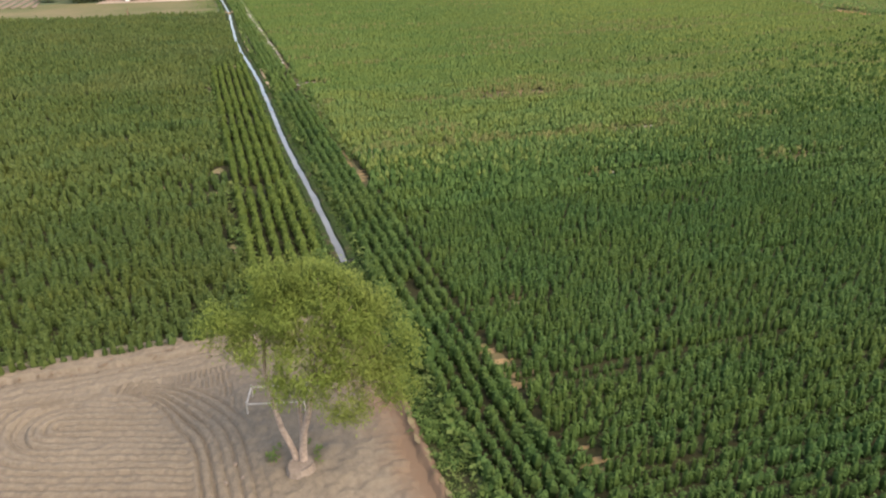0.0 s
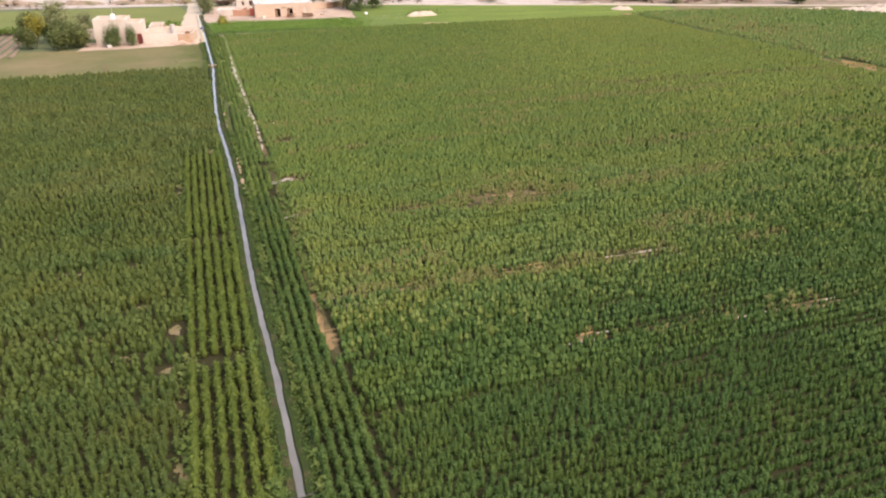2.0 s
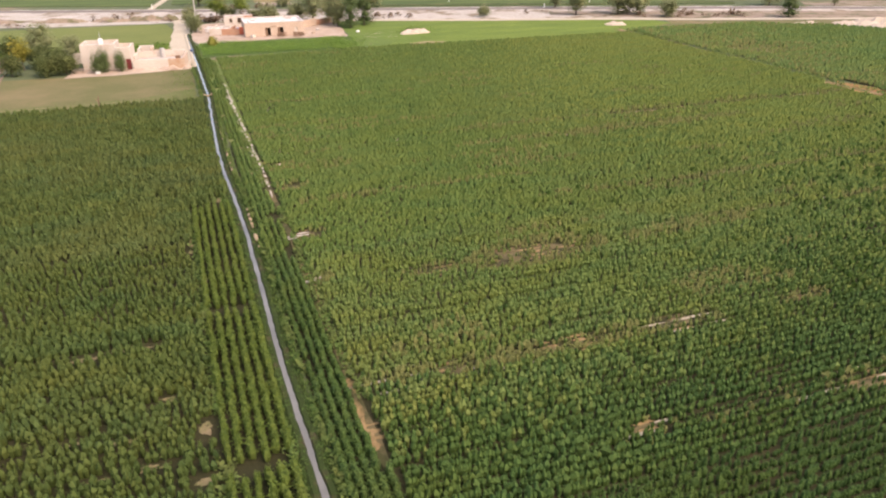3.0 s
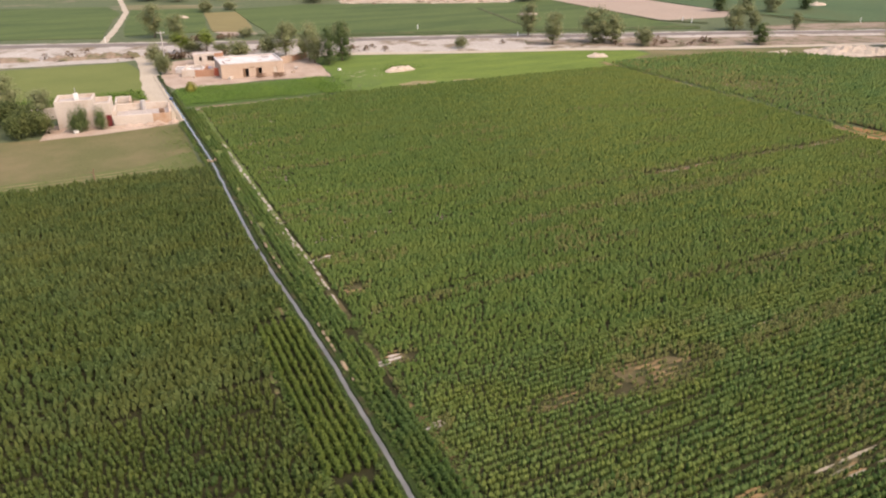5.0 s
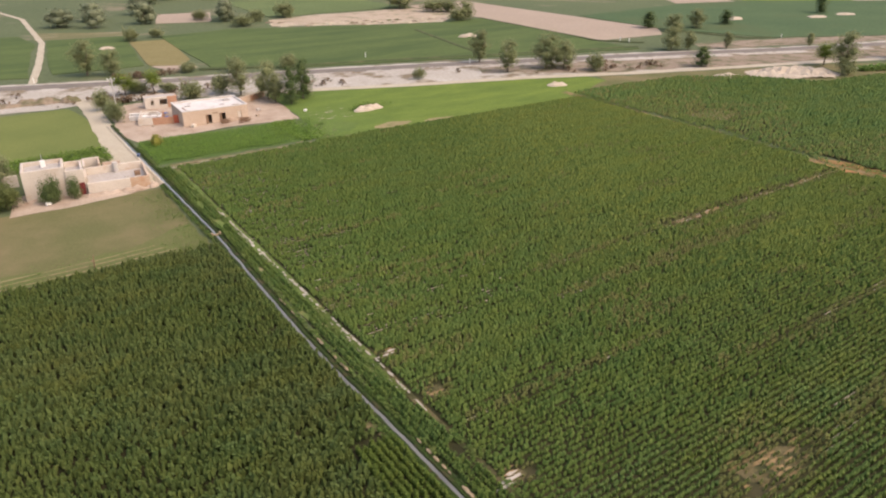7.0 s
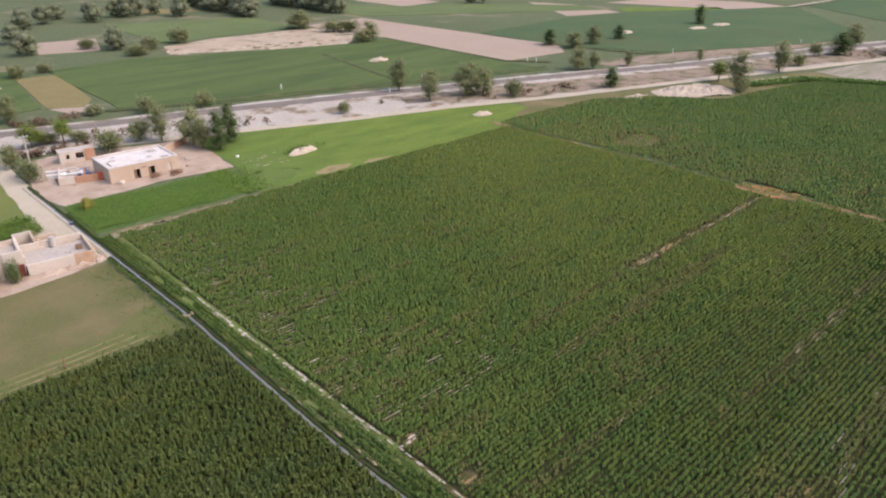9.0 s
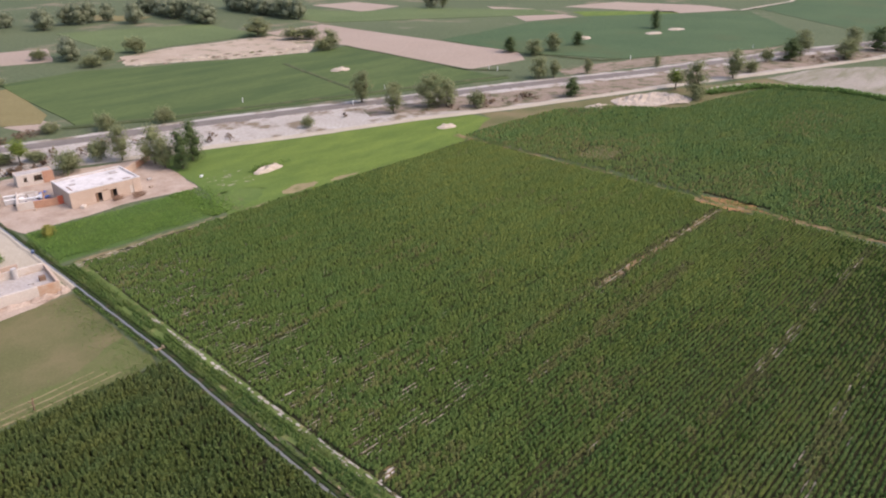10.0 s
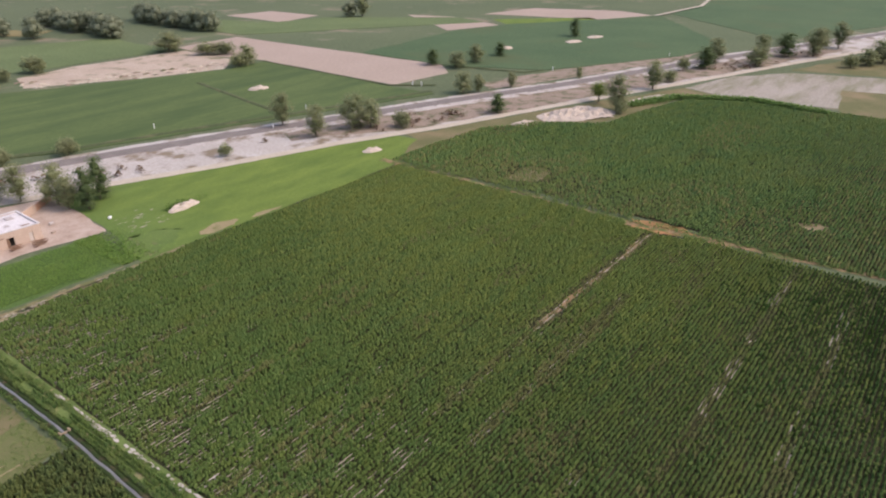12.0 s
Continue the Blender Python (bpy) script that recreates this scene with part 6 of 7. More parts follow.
PALE_HOUSE = [("low", -15.5, 139.4, 3.3, 2.3), ("low", -14.5, 139.7, 3.8, 2.1), ("low", -12.1, 139.7, 3.3, 2.0), ("shrub", -20.3, 140.6, 3.4, 4.4), ("shrub", -23.4, 139.6, 3.2, 4.2), ("shrub", -22.2, 143.6, 3.8, 5.2), ("wide", -20.2, 150.5, 4.8, 5.8),
              ("wide", -25.8, 157.0, 6.4, 6.0), ("gold", -27.3, 146.5, 5.2, 3.6), ("shrub", -28.4, 141.8, 3.4, 4.0), ("shrub", -24.8, 148.5, 3.6, 5.0), ("shrub", -30.5, 158.5, 4.0, 5.0), ("bush", -7.0, 153.2, 1.6, 2.6)]
for n, (kind, x, y, h, w) in enumerate(PALE_HOUSE):
    lab = {"low": "small round dark green tree before the pale house", "bush": "dense green shrub beside the pale house", "shrub": "dark olive shrub beside the pale house", "wide": "broad green tree behind the shrubs", "gold": "yellowing tree among the shrubs"}[kind]
    grown(kind, (x, y, 0.04), h, w, n * 77 % 360, lab, "trees round the pale house")
PAST_ROAD = [("tall", 4.6, 231.5, 8.6, 7.0), ("wide", 9.8, 228.5, 6.5, 6.6), ("bush", 36.6, 215.8, 4.0, 5.5), ("bush", 49.6, 211.5, 4.0, 5.5), ("bush", 70.9, 182.0, 3.0, 3.2), ("bush", 90.2, 314, 6.0, 9.0), ("bush", 27.0, 222.5, 2.4, 5.0),
             ("wide", 145, 315.5, 8.0, 15.0), ("bush", 150, 297, 5.0, 10.0), ("bush", 156, 293, 5.0, 9.0), ("wide", 146.5, 268, 7.5, 10.0), ("bush", 141, 266, 5.0, 7.0), ("bush", 35, 287, 3.0, 5.0), ("bush", 26, 284, 4.0, 6.0)]
PAST_FAR = [("grove", 69.5, 322, 8.0, 8.5), ("bush", 60, 323, 4.0, 6.0), ("bush", 76.5, 308, 4.5, 7.0), ("wide", 189, 202.5, 6.0, 9.0), ("dark", 188, 213, 6.0, 7.0), ("wide", 202, 203, 7.0, 8.0), ("dark", 219.5, 203.5, 5.5, 6.0),
            ("dark", 283.7, 204, 8.5, 7.0), ("grove", 273, 337, 9.0, 11.0), ("tall", 278, 332, 9.0, 8.0), ("grove", 318, 371, 9.0, 13.0), ("grove", 40, 324, 8.5, 11.0), ("grove", 12, 330, 7.0, 12.0), ("grove", 25, 342, 7.5, 13.0), ("grove", 67, 314, 9.0, 10.0), ("bush", 68, 298, 4.0, 8.0), ("grove", 22, 322, 7.0, 9.0), ("grove", 44, 355, 8.0, 11.0)]
for n, (kind, x, y, h, w) in enumerate(PAST_ROAD + PAST_FAR):
    lab = {"tall": "tall grey-green tree past the road", "bush": "grey-green bush at a field edge", "wide": "broad grey-green tree among far fields", "grove": "hazy grey-green tree among far fields", "dark": "dark green tree among far fields"}[kind]
    grown(kind, (x, y, 0.05), h, w, n * 131 % 360, lab, "trees past the road")
rng = np.random.default_rng(15)
for k in range(42):
    if k < 16:
        x, y = 153 + rng.normal(0, 2), 366 + k * 4.5
    elif k < 32:
        x, y = 191 + rng.normal(0, 2), 350 + (k - 16) * 4.5
    else:
        x, y = 62 + (k - 32) * 7.5 + rng.normal(0, 3), 404 + rng.normal(0, 9)
    grown("grove", (x, y, 0.03), rng.uniform(7.5, 11), rng.uniform(9, 13), k * 59 % 360, "hazy grey-green tree in a distant grove", "trees of the distant grove")


# ---- buildings ----
def wall_x(x0, x1, y0, y1, z0, z1, holes=()):
    """A wall along x with openings (xa, xb, za, zb) through it."""
    bm = bmesh.new()
    at_x = x0
    for xa, xb, za, zb in sorted(holes):
        box(bm, at_x, xa, y0, y1, z0, z1, 0.02)
        if za > z0 + 0.02:
            box(bm, xa, xb, y0, y1, z0, za, 0.0)
        if zb < z1 - 0.02:
            box(bm, xa, xb, y0, y1, zb, z1, 0.0)
        at_x = xb
    box(bm, at_x, x1, y0, y1, z0, z1, 0.02)
    return bm


def block(bm, *a):
    return box(bm, *a, 0.025)


# the mud house: a long room with a limewashed roof, a walled yard with clutter, a back shed
house = thing("mud_house", (10.9, 169.0, 0.07), "long tan mud house with whitewashed flat roof", "house", "", -1.5)
L, D, HH = 12.3, 8.8, 2.75
part("front_wall", wall_x(0, L, 0, 0.35, 0, HH, [(4.15, 5.3, 0, 1.75), (6.75, 7.95, 0, 1.75), (10.3, 10.95, 0.0, 1.7)]), M_MUDWALL, house)
part("back_wall", wall_x(0, L, D - 0.35, D, 0, HH), M_MUDWALL, house)
part("side_wall", block(bmesh.new(), 0, 0.35, 0.36, D - 0.36, 0, HH), M_MUDWALL, house)
part("side_wall", block(bmesh.new(), L - 0.35, L, 0.36, D - 0.36, 0, HH), M_PALEWALL, house)
part("floor", block(bmesh.new(), 0.36, L - 0.36, 0.36, D - 0.36, 0.0, 0.06), M_YARD, house)
roof = part("roof", block(bmesh.new(), 0.3, L - 0.3, 0.3, D - 0.3, HH - 0.28, HH - 0.08), M_ROOF, house, "whitewashed flat mud roof")
for a in ((-0.04, L + 0.04, -0.04, 0.30), (-0.04, L + 0.04, D - 0.30, D + 0.04)):
    part("parapet", block(bmesh.new(), *a, HH + 0.004, HH + 0.16), M_ROOF, house)
for a in ((-0.04, 0.30), (L - 0.30, L + 0.04)):
    part("parapet", block(bmesh.new(), a[0], a[1], 0.304, D - 0.304, HH + 0.004, HH + 0.16), M_ROOF, house)
part("lintel", block(bmesh.new(), 5.5, 6.5, -0.06, 0.0, 1.85, 2.0), M_WOOD, house)
for xa, xb, hgt in ((4.2, 4.7, 1.7), (6.8, 7.3, 1.7)):
    leaf_ = part("door", block(bmesh.new(), xa, xb, 0.2, 0.25, 0.02, hgt), M_WOOD, house, "half-open weathered wooden door leaf")
    part("door_frame", block(bmesh.new(), xa - 0.05, xa, 0.1, 0.3, 0.0, hgt + 0.04), M_WOOD, house)
part("door", block(bmesh.new(), 10.32, 10.93, 0.12, 0.18, 0.02, 1.68), M_PALEWALL, house, "pale blocked doorway")
part("roof_hatch", block(bmesh.new(), 1.6, 2.6, 4.2, 4.8, HH - 0.07, HH + 0.1), M_GREYROOF, house)
part("roof_bundle", block(bmesh.new(), 9.3, 10.6, 5.6, 6.9, HH - 0.07, HH + 0.08), M_GREYROOF, house)
part("roof_beam", block(bmesh.new(), 9.8, 11.2, 1.2, 1.4, HH - 0.07, HH + 0.03), M_WOOD, house)
part("roof_beam", block(bmesh.new(), 0.9, 1.1, 1.5, 4.0, HH - 0.07, HH + 0.03), M_WOOD, house)

yardwall = thing("yard_wall", (4.0, 174.6, 0.07), "low brick and mud wall round the yard", "wall", "", -17)
part("wall_panel", block(bmesh.new(), 0.0, 2.6, 0, 0.3, 0, 1.35), M_PALEWALL, yardwall, "pale plastered end")
part("wall_panel", block(bmesh.new(), 2.6, 6.3, 0.004, 0.296, 0, 1.3), M_PINKWALL, yardwall, "reddish brick stretch")
part("gate", block(bmesh.new(), 6.34, 7.2, 0.1, 0.16, 0.05, 1.6), M_REDPAINT, yardwall, "red painted gate")
part("gate_post", block(bmesh.new(), 7.24, 7.45, 0.0, 0.3, 0, 1.65), M_PINKWALL, yardwall)
part("side_panel", block(bmesh.new(), 0.0, 0.3, 0.304, 6.8, 0, 1.25), M_PALEWALL, yardwall)
part("inner_panel", block(bmesh.new(), 4.1, 4.35, 1.2, 6.2, 0, 1.2), M_PINKWALL, yardwall)
part("inner_panel", block(bmesh.new(), 0.6, 3.0, 6.5, 6.8, 0, 1.1), M_PALEWALL, yardwall)

shed = thing("brick_shed", (8.2, 187.2, 0.07), "small tan shed with a reddish end wall", "shed", "", -7)
part("front_wall", wall_x(0, 4.4, 0, 0.3, 0, 2.2, [(1.2, 1.75, 0.7, 1.6), (2.9, 4.3, 0.6, 1.75)]), M_PALEWALL, shed)
part("end_wall", wall_x(4.42, 6.3, -0.01, 0.3, 0, 2.2), M_PINKWALL, shed, "red plastered wall")
part("back_wall", wall_x(0, 6.3, 2.7, 3.0, 0, 2.2), M_MUDWALL, shed)
part("side_wall", block(bmesh.new(), 0, 0.3, 0.304, 2.696, 0, 2.2), M_PALEWALL, shed)
part("side_wall", block(bmesh.new(), 6.0, 6.3, 0.304, 2.696, 0, 2.2), M_MUDWALL, shed)
part("roof", block(bmesh.new(), 0.31, 5.99, 0.31, 2.69, 2.05, 2.17), M_GREYROOF, shed)
part("crossbar", block(bmesh.new(), 3.5, 3.6, 0.1, 0.2, 0.6, 1.75), M_WOOD, shed)

backwall = thing("back_wall", (23.8, 178.4, 0.07), "low crumbling brown mud wall behind the yard", "wall", "", 38)
part("wall_panel", block(bmesh.new(), 0, 6.0, 0, 0.4, 0, 1.5), M_MUDWALL, backwall)
part("wall_panel", block(bmesh.new(), 6.0, 11.6, 0.02, 0.38, 0, 1.2), M_PINKWALL, backwall)


def brush_heap(place, sx, sy, sz, label, seed):
    rng = np.random.default_rng(seed)
    t = thing("brush_heap", place, label, "brush heap", "brush heaps")
    for k in range(26):
        a = rng.uniform(-0.5, 0.5)
        z = rng.uniform(0.04, sz)
        c = Vector((rng.uniform(-0.2, 0.2) * sx, rng.uniform(-0.5, 0.5) * sy * (1 - z / sz * 0.6), z))
        d = Vector((math.cos(a), math.sin(a), rng.uniform(-0.1, 0.1))) * sx * 0.5
        d.z = max(d.z, -z + 0.03)
        part("branch", tube(bmesh.new(), [c - d, c + Vector(rng.normal(0, 0.05, 3)), c + d], [0.04, 0.05, 0.02], 5), M_WOOD, t)
    return t


brush_heap((21.7, 166.3, 0.07), 2.2, 0.9, 0.95, "stacked brown firewood branches before the house", 5)
brush_heap((18.3, 167.4, 0.07), 1.6, 1.0, 0.8, "brown branches heaped beside the doorway", 6)
for n, (x, y, turn, cover) in enumerate(((5.6, 177.2, 10, M_CLOTH), (6.4, 179.6, 80, M_WHITE), (7.8, 176.4, -20, M_BLUE), (9.4, 176.0, 15, M_CLOTH), (8.9, 178.6, 60, M_WHITE), (7.2, 181.6, 0, M_CLOTH), (10.1, 180.2, 35, M_BLUE))):
    rope_bed((x, y, 0.07), turn, {M_CLOTH: "wooden rope bed with a dark cloth in the yard", M_WHITE: "wooden rope bed with a white sheet", M_BLUE: "wooden rope bed with a blue cover"}[cover], cover)


def crate(place, s, material, label):
    bm = bmesh.new()
    box(bm, -s, s, -s * 0.7, s * 0.7, 0, s * 1.1, 0.05)
    ob = single("block", bm, material, label, "block", "blocks by the wall")
    ob.matrix_basis = on_plan(place, place[0] * 40 % 90)
    return ob


for n, (x, y, turn) in enumerate(((5.2, 176.0, 70), (5.9, 178.4, 75), (6.9, 175.6, -15), (8.4, 180.4, 5))):
    t = thing("feed_trough", (x, y, 0.07), "whitewashed mud feed trough in the yard", "trough", "feed troughs", turn)
    for y0, y1 in ((-0.45, -0.32), (0.32, 0.45)):
        part("side", block(bmesh.new(), -0.9, 0.9, y0, y1, 0, 0.7), M_ROOF, t)
    for x0, x1 in ((-0.9, -0.77), (0.77, 0.9)):
        part("end", block(bmesh.new(), x0, x1, -0.316, 0.316, 0, 0.7), M_ROOF, t)
    part("fodder", block(bmesh.new(), -0.76, 0.76, -0.316, 0.316, 0, 0.3), M_DARK, t)
crate((12.4, 168.0, 0.07), 0.5, M_PALEWALL, "pale plastered trough before the house wall")
crate((6.2, 172.9, 0.07), 0.3, M_YARD, "pale lump of clay by the wall")
crate((25.3, 169.5, 0.07), 0.35, M_YARD, "pale block lying in the yard")
crate((27.0, 173.5, 0.07), 0.4, M_GREYROOF, "grey block lying in the yard")
crate((34.8, 168.0, 0.05), 0.35, M_WHITE, "white sack lying in the grass")

# the pale house: tall block, lower wing, walled court with roof terraces
pale = thing("pale_house", (-17.9, 141.9, 0.05), "pale plastered village house with flat roofs", "house", "", -6)
part("front_wall", wall_x(0, 5.3, 0, 0.35, 0, 4.15, [(2.2, 3.1, 0, 2.0)]), M_PALEWALL, pale)
part("back_wall", wall_x(0, 5.3, 4.2, 4.55, 0, 4.25), M_PALEWALL, pale)
part("side_wall", block(bmesh.new(), 0, 0.35, 0.354, 4.196, 0, 4.2), M_PALEWALL, pale)
part("side_wall", block(bmesh.new(), 4.95, 5.3, 0.354, 4.196, 0, 4.2), M_PALEWALL, pale)
part("roof", block(bmesh.new(), 0.3, 5.0, 0.3, 4.25, 3.55, 3.75), M_GREYROOF, pale, "grey mud roof behind a parapet")
part("door", block(bmesh.new(), 2.25, 3.05, 0.15, 0.2, 0.02, 1.95), M_WOOD, pale)
wing = part("wing_wall", wall_x(5.31, 7.6, -0.25, 0.1, 0, 3.6), M_PALEWALL, pale)
part("wing_wall", block(bmesh.new(), 7.25, 7.6, 0.104, 4.6, 0, 3.6), M_PALEWALL, pale)
part("wing_wall", wall_x(5.31, 7.24, 4.25, 4.6, 0, 3.6), M_PALEWALL, pale)
part("wing_roof", block(bmesh.new(), 5.31, 7.24, 0.11, 4.24, 2.75, 2.9), M_GREYROOF, pale)
part("door", block(bmesh.new(), 6.75, 7.5, -0.31, -0.254, 0.02, 1.75), M_MAROON, pale, "dark maroon wooden door")
part("roof_tank", block(bmesh.new(), 2.5, 3.1, 2.6, 3.2, 3.76, 4.7), M_WHITE, pale, "white water box on the roof")
part("roof_box", block(bmesh.new(), 0.7, 1.5, 0.7, 1.3, 3.76, 3.95), M_CONCRETE, pale)
part("roof_post", tube(bmesh.new(), [(2.8, 2.9, 4.7), (2.8, 2.9, 5.2), (2.8, 2.9, 5.6)], [0.05, 0.05, 0.04], 6), M_STEEL, pale)

court = thing("courtyard", (-10.3, 140.2, 0.05), "low pale walled court with a reddish corner", "courtyard", "", -6)
part("front_wall", block(bmesh.new(), 0.0, 5.6, 0, 0.35, 0, 1.6), M_PALEWALL, court)
part("bench", block(bmesh.new(), 0.3, 5.3, 0.36, 0.9, 1.004, 1.3), M_ROOF, court, "whitewashed mud bench")
part("front_wall", block(bmesh.new(), 5.6, 8.2, 0.004, 0.346, 0, 1.55), M_REDWASH, court, "reddish washed-out wall end")
part("terrace", block(bmesh.new(), 0.0, 5.4, 0.354, 2.6, 0, 1.0), M_GREYROOF, court, "pale trodden terrace floor")
part("court_floor", block(bmesh.new(), 0.2, 7.9, 2.61, 6.6, 0, 0.85), M_GREYROOF, court)
part("court_floor", block(bmesh.new(), 5.41, 7.9, 0.354, 2.606, 0, 0.85), M_GREYROOF, court)
part("side_wall", block(bmesh.new(), 7.91, 8.24, 0.354, 6.9, 0, 1.65), M_MUDWALL, court)
part("side_wall", block(bmesh.new(), -0.2, 0.19, 2.61, 6.9, 0, 1.8), M_PALEWALL, court)
part("back_wall", block(bmesh.new(), 0.2, 7.9, 6.61, 6.95, 0, 1.9), M_PALEWALL, court)
part("oven", block(bmesh.new(), 6.5, 7.3, 3.1, 3.7, 0.86, 1.5), M_WOOD, court, "dark clay oven")
part("step", block(bmesh.new(), 5.0, 5.7, 2.62, 3.0, 0.86, 1.15), M_GREYROOF, court)
part("tank", tube(bmesh.new(), [(4.2, 6.2, 0.8), (4.2, 6.2, 1.6), (4.2, 6.2, 2.4)], [0.38, 0.40, 0.38], 14), M_CONCRETE, court, "upright grey water drum")
ruin = thing("roofless_room", (-9.6, 147.6, 0.05), "small roofless mud-walled room", "room", "", -6)
part("back_wall", block(bmesh.new(), 0, 2.4, 3.0, 3.3, 0, 2.3), M_PALEWALL, ruin)
part("side_wall", block(bmesh.new(), 0, 0.3, 0.0, 2.996, 0, 2.1), M_PALEWALL, ruin)
part("side_wall", block(bmesh.new(), 2.1, 2.4, 0.0, 2.996, 0, 2.2), M_MUDWALL, ruin)
part("low_wall", block(bmesh.new(), 2.7, 5.2, 1.6, 1.9, 0, 1.7), M_MUDWALL, ruin)
part("low_wall", block(bmesh.new(), 2.7, 3.0, 0.0, 1.596, 0, 1.5), M_MUDWALL, ruin)
farwall = thing("garden_wall", (-22.5, 149.0, 0.04), "short pale wall stretch beside the shrubs", "wall", "", 3)
part("wall_panel", block(bmesh.new(), 0, 4.4, 0, 0.35, 0, 1.8), M_PALEWALL, farwall)
crate((-15.6, 139.0, 0.06), 0.35, M_WHITE, "white sack under the small trees")

# ---- heaps, posts, poles ----


def heap(name, place, rx, ry, h, material, label, category, turn=0.0, seed=0, rough=0.25, group=""):
    bm = bmesh.new()
    bmesh.ops.create_grid(bm, x_segments=14 + int(rx * 1.8), y_segments=10 + int(ry * 1.8), size=1)
    for v in bm.verts:
        x, y = v.co.x, v.co.y
        r = math.hypot(x, y) + 0.22 * noise.noise(Vector((x * 1.6, y * 1.6, seed)))
        z = max(0.0, 1 - r * r) ** 0.8
        z *= 0.75 + rough * (1.6 * noise.noise(Vector((x * 2.3 + seed, y * 2.3, 2.0))) + 1.3 * noise.noise(Vector((x * rx * 0.7 + seed, y * ry * 0.7, 5.0))))
        v.co = Vector((x * rx, y * ry, z * h - 0.15 * (z < 0.02)))
    ob = single(name, bm, material, label, category, group)
    ob.matrix_basis = on_plan(place, turn)
    return ob


heap("sand_heap", (46.2, 162.2, 0.03), 3.5, 1.3, 1.15, M_SAND, "long pale sand heap in the meadow", "heap", 6, 3, 0.3)
heap("sand_heap", (94.2, 158.2, 0.03), 2.6, 1.5, 0.9, M_SAND, "small sand heap beside the path", "heap", -15, 5)
heap("sand_bank", (154.5, 135.5, 0.03), 13, 6.5, 1.3, M_SAND, "broad whitish sand bank at the field corner", "bank", -30, 9, 0.6)
heap("sand_heap", (136.5, 142.5, 0.03), 4.0, 2.2, 0.8, M_SAND, "low pale sand heap at the field edge", "heap", -20, 6)
heap("sand_bank", (184, 126.8, 0.03), 11, 2.5, 0.8, M_SAND, "low sand bank along the track", "bank", -18, 11, 0.3)
for n, (x, y, rx) in enumerate(((121, 231.2, 3.4), (234.7, 210.4, 3.6), (268.7, 196.5, 4.6), (286.7, 195, 4.6), (16.5, 270.7, 2.4))):
    heap("salt_heap", (x, y, 0.2), rx, rx * 0.55, 1.3 if n < 2 else 0.8, M_SAND, "whitish earth heap standing in a green field", "heap", -15, n + 20, 0.2, "heaps in far fields")
for n, (x, y, rx, ry, h) in enumerate(((-16.5, 205.5, 5.0, 1.8, 1.0), (-9.0, 205.0, 4.4, 1.9, 1.4), (-3.6, 203.6, 2.6, 1.6, 1.2), (-28, 208.5, 7.0, 2.0, 0.9), (-44, 213, 8.0, 2.2, 0.9))):
    heap("spoil_heap", (x, y, 0.03), rx, ry, h, M_SCRUBLAND, "brown spoil ridge along the verge", "heap", -12, n + 30, 0.4, "spoil heaps")
for n, (x, y, rx, ry, h) in enumerate(((-8.6, 139.3, 2.8, 0.9, 0.45), (-4.6, 138.9, 2.2, 0.8, 0.5), (-16.8, 141.2, 1.6, 0.7, 0.35), (-1.9, 139.6, 0.9, 1.3, 0.5))):
    heap("mud_bank", (x, y, 0.03), rx, ry, h, M_YARD, "slumped mud at the foot of the wall", "heap", -6, n + 70, 0.5, "mud banks at the pale house")
rng = np.random.default_rng(5)
for k in range(60):
    x, y = rng.uniform(78, 150), 0
    y = np.interp(x, [78, 106, 136, 150], [288, 277, 268, 283]) + abs(rng.normal(0, 1)) * 7
    heap("rubble_heap", (x, float(y), 0.08), rng.uniform(0.6, 1.9), rng.uniform(0.4, 0.9), rng.uniform(0.25, 0.6), M_TRACK if k % 3 else M_SCRUBLAND, "pale rubble heap on the waste strip", "heap", rng.uniform(-40, 40), k + 50, 0.4, "rubble heaps")


def marker(place, h, label="white painted marker post beside the road"):
    t = thing("marker_post", place, label, "post", "marker posts")
    part("post", block(bmesh.new(), -0.09, 0.09, -0.09, 0.09, 0, h), M_WHITE, t)
    part("cap", block(bmesh.new(), -0.12, 0.12, -0.12, 0.12, h + 0.002, h + 0.1), M_WHITE, t)
    return t


first = marker((74.0, 215.2, 0.2), 1.2)
for x, y, z in ((111.7, 199.3, 0.2), (92.6, 191.0, 0.2), (155.2, 195.8, 0.2), (156.3, 193.0, 0.2), (259.6, 149.6, 0.1), (-7.6, 228.0, 0.1), (205.5, 172.0, 0.1)):
    copy_thing(first, on_plan((x, y, z)))


def power_pole(place, h):
    t = thing("power_pole", place, "tall grey concrete power pole with a crossarm", "pole")
    part("shaft", tube(bmesh.new(), [(0, 0, -0.1), (0, 0, h * 0.5), (0, 0, h)], [0.17, 0.14, 0.10], 8), M_CONCRETE, t)
    arm = part("crossarm", block(bmesh.new(), -0.75, 0.75, -0.06, 0.06, h - 0.5, h - 0.38), M_STEEL, t)
    for x in (-0.65, 0.0, 0.65):
        part("insulator", tube(bmesh.new(), [(x, 0, h - 0.38), (x, 0, h - 0.3), (x, 0, h - 0.2)], [0.04, 0.07, 0.03], 8), M_WHITE, arm)
    return t


power_pole((1.9, 181.6, 0.06), 8.2)
stake = thing("wooden_stake", (-14.0, 115.0, 0.02), "short weathered stake at the field edge", "stake")
part("stick", tube(bmesh.new(), [(0, 0, -0.1), (0.05, 0, 0.8), (0.12, 0.05, 1.5)], [0.08, 0.07, 0.05], 7), M_WOOD, stake)
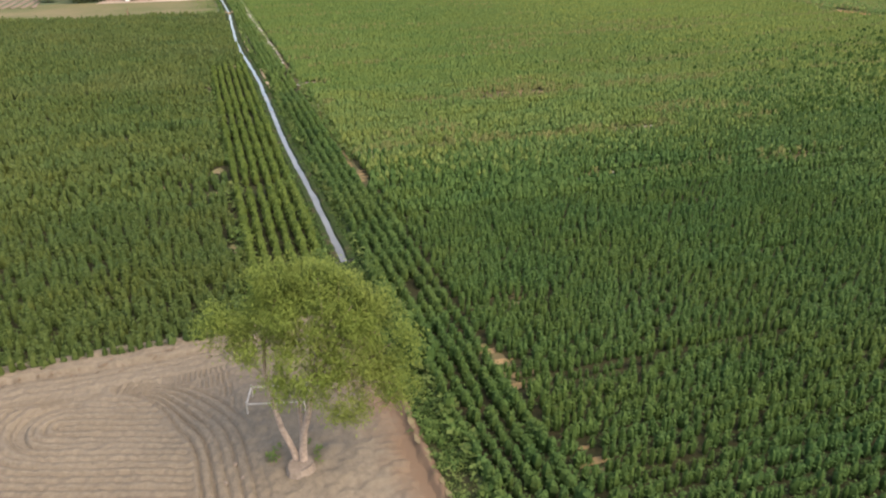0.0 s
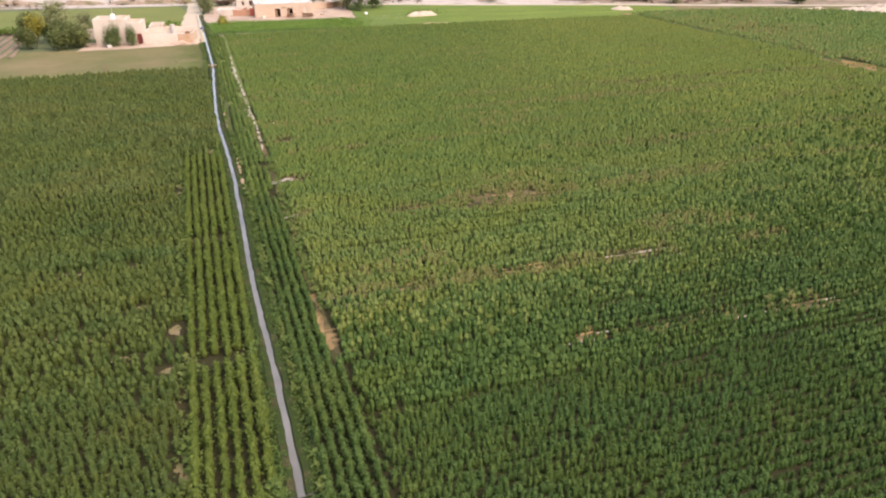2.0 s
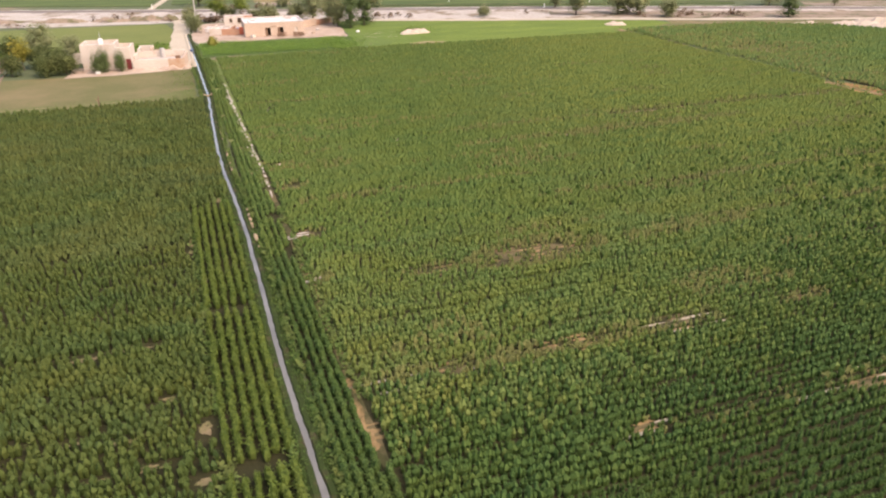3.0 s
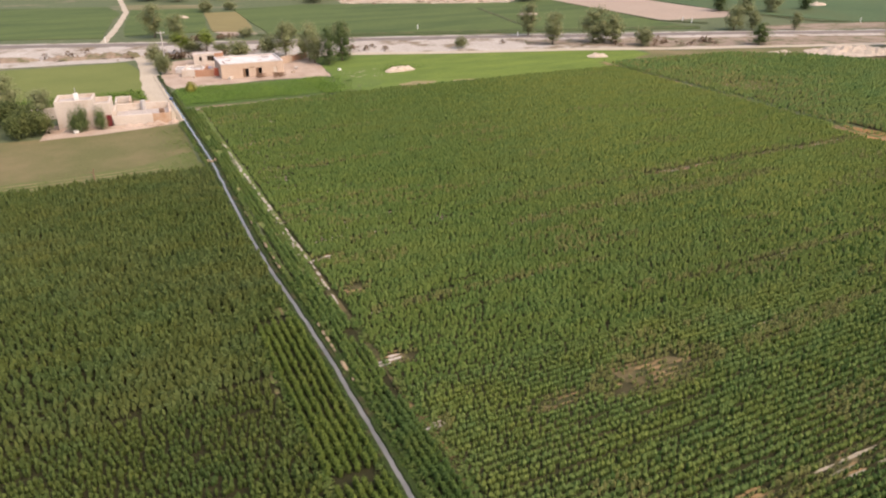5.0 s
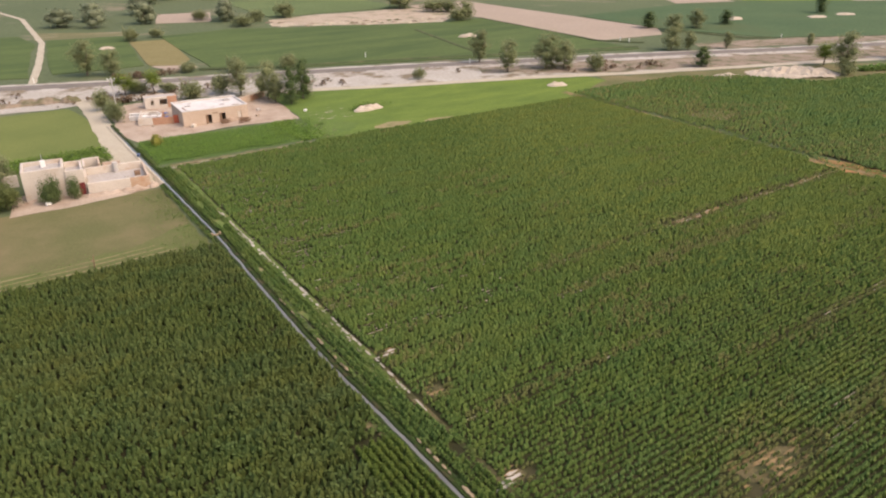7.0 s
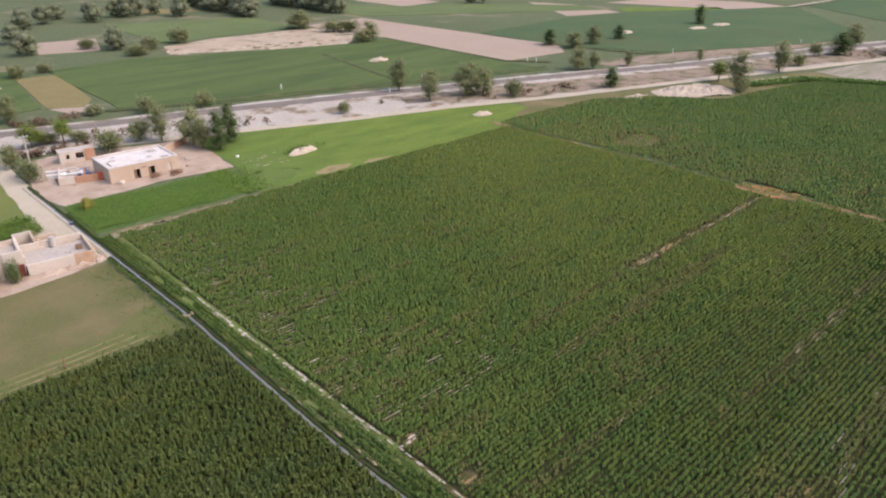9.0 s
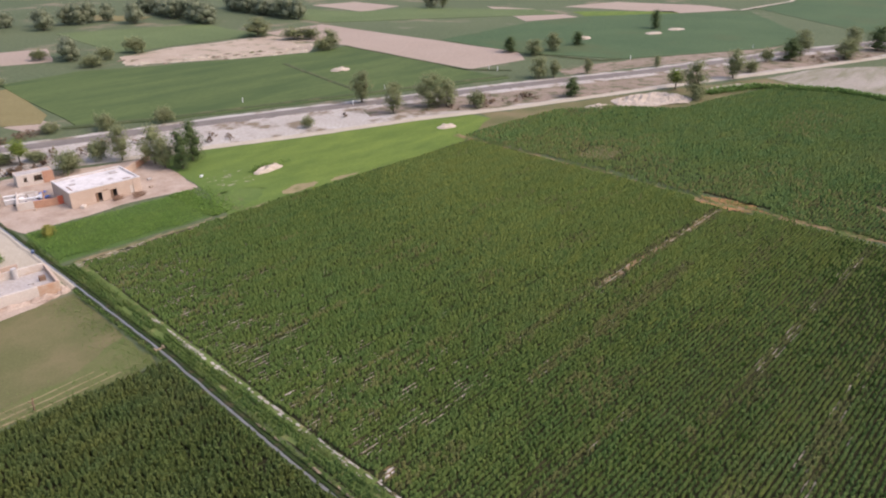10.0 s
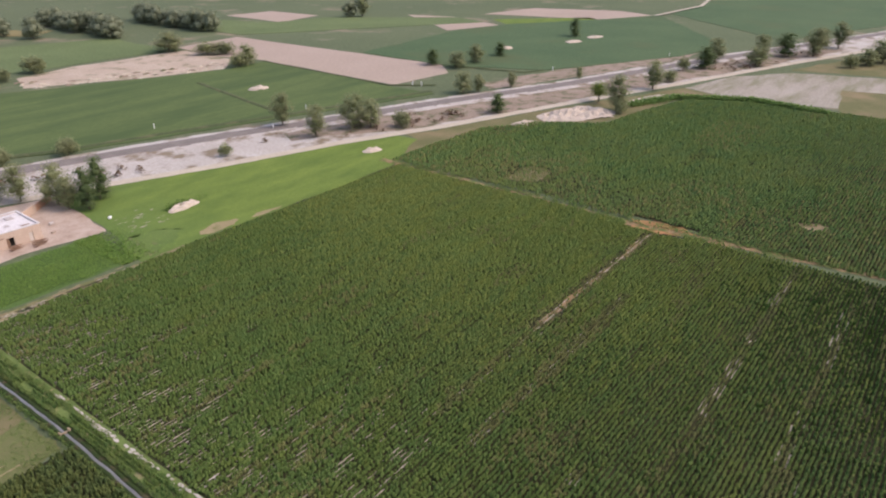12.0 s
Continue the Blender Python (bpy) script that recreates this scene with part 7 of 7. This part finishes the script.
part("stub", tube(bmesh.new(), [(0.05, 0, 0.8), (-0.2, 0.05, 1.05), (-0.35, 0.1, 1.2)], [0.05, 0.04, 0.02], 6), M_WOOD, stake)
pump = thing("blue_drum", (-0.45, 154.6, 0.14), "blue plastic drum lying in the channel", "drum", "", 70)
part("barrel", tube(bmesh.new(), [(-0.45, 0, 0.28), (-0.2, 0, 0.28), (0.2, 0, 0.28), (0.45, 0, 0.28)], [0.2, 0.23, 0.23, 0.2], 14), M_DULLBLUE, pump)
part("rim", tube(bmesh.new(), [(0.45, 0, 0.28), (0.47, 0, 0.28), (0.49, 0, 0.28)], [0.21, 0.21, 0.18], 14), M_DULLBLUE, pump)
gate = thing("sluice_gate", (0.05, 116.2, 0.1), "small earth-coloured sluice where the channel bends", "sluice")
for s in (-0.48, 0.48):
    part("cheek", block(bmesh.new(), s - 0.1, s + 0.1, -0.25, 0.25, -0.05, 0.36), M_DUG, gate)
part("sill", block(bmesh.new(), -0.36, 0.36, -0.08, 0.08, -0.05, 0.2), M_DUG, gate)


# a yellow-green bush in the fodder plot
bush_thing = thing("yellow_bush", (3.7, 159.6, 0.05), "yellow-green bush standing in the fodder plot", "bush")
_q = np.concatenate([core(np.random.default_rng(5), 6, 1.7, 0.9), shell(np.random.default_rng(6), 260, 1.9, 1.15, 0.24)])
bush_crown = new("crown", quads_mesh("crown", _q, M_YELLOWLEAF))
bush_crown.parent = bush_thing

M = np.stack([46.6 + np.random.default_rng(9).normal(0, 2.2, 90), 163.1 + np.random.default_rng(10).normal(0, 0.45, 90)], -1)
spread_plants("heap_grass", M, np.random.default_rng(11).uniform(0.6, 1.4, 90), 14, 0.22, 1.0, 0.35, M_SWARDLEAF, "tall grass growing behind the sand heap", 65, low=0.05, category="grass")


# low whitewashed pen walls and dark covers in the mud house's yard
for x, y, turn, n in ((4.9, 178.8, -17, 3.0), (6.8, 177.6, -17, 2.6), (8.9, 177.2, 73, 2.4), (5.6, 180.9, -17, 3.4)):
    pen = thing("pen_wall", (x, y, 0.07), "low whitewashed mud wall of an animal pen", "wall", "pen walls in the yard", turn)
    part("wall_panel", block(bmesh.new(), -n / 2, n / 2, -0.2, 0.2, 0, 0.8), M_ROOF, pen)
    part("coping", block(bmesh.new(), -n / 2 - 0.05, n / 2 + 0.05, -0.25, 0.25, 0.804, 0.9), M_WHITE, pen)
for x, y, turn, mat, lab in ((5.3, 177.6, 20, M_DARK, "dark tarpaulin spread in the yard"), (7.6, 178.8, -15, M_DARK, "dark tarpaulin spread in the yard"), (6.5, 182.2, 10, M_CLOTH, "dark cloth laid on the ground"), (9.6, 178.0, 40, M_BLUE, "blue sheet laid over straw")):
    bm = bmesh.new()
    bmesh.ops.create_grid(bm, x_segments=8, y_segments=6, size=1)
    for v in bm.verts:
        v.co = Vector((v.co.x * 0.95, v.co.y * 0.6, 0.15 + 0.22 * noise.noise(v.co * 1.7 + Vector((x, y, 0)))))
    ob = single("tarpaulin", bm, mat, lab, "tarpaulin", "covers in the yard")
    ob.matrix_basis = on_plan((x, y, 0.1), turn)
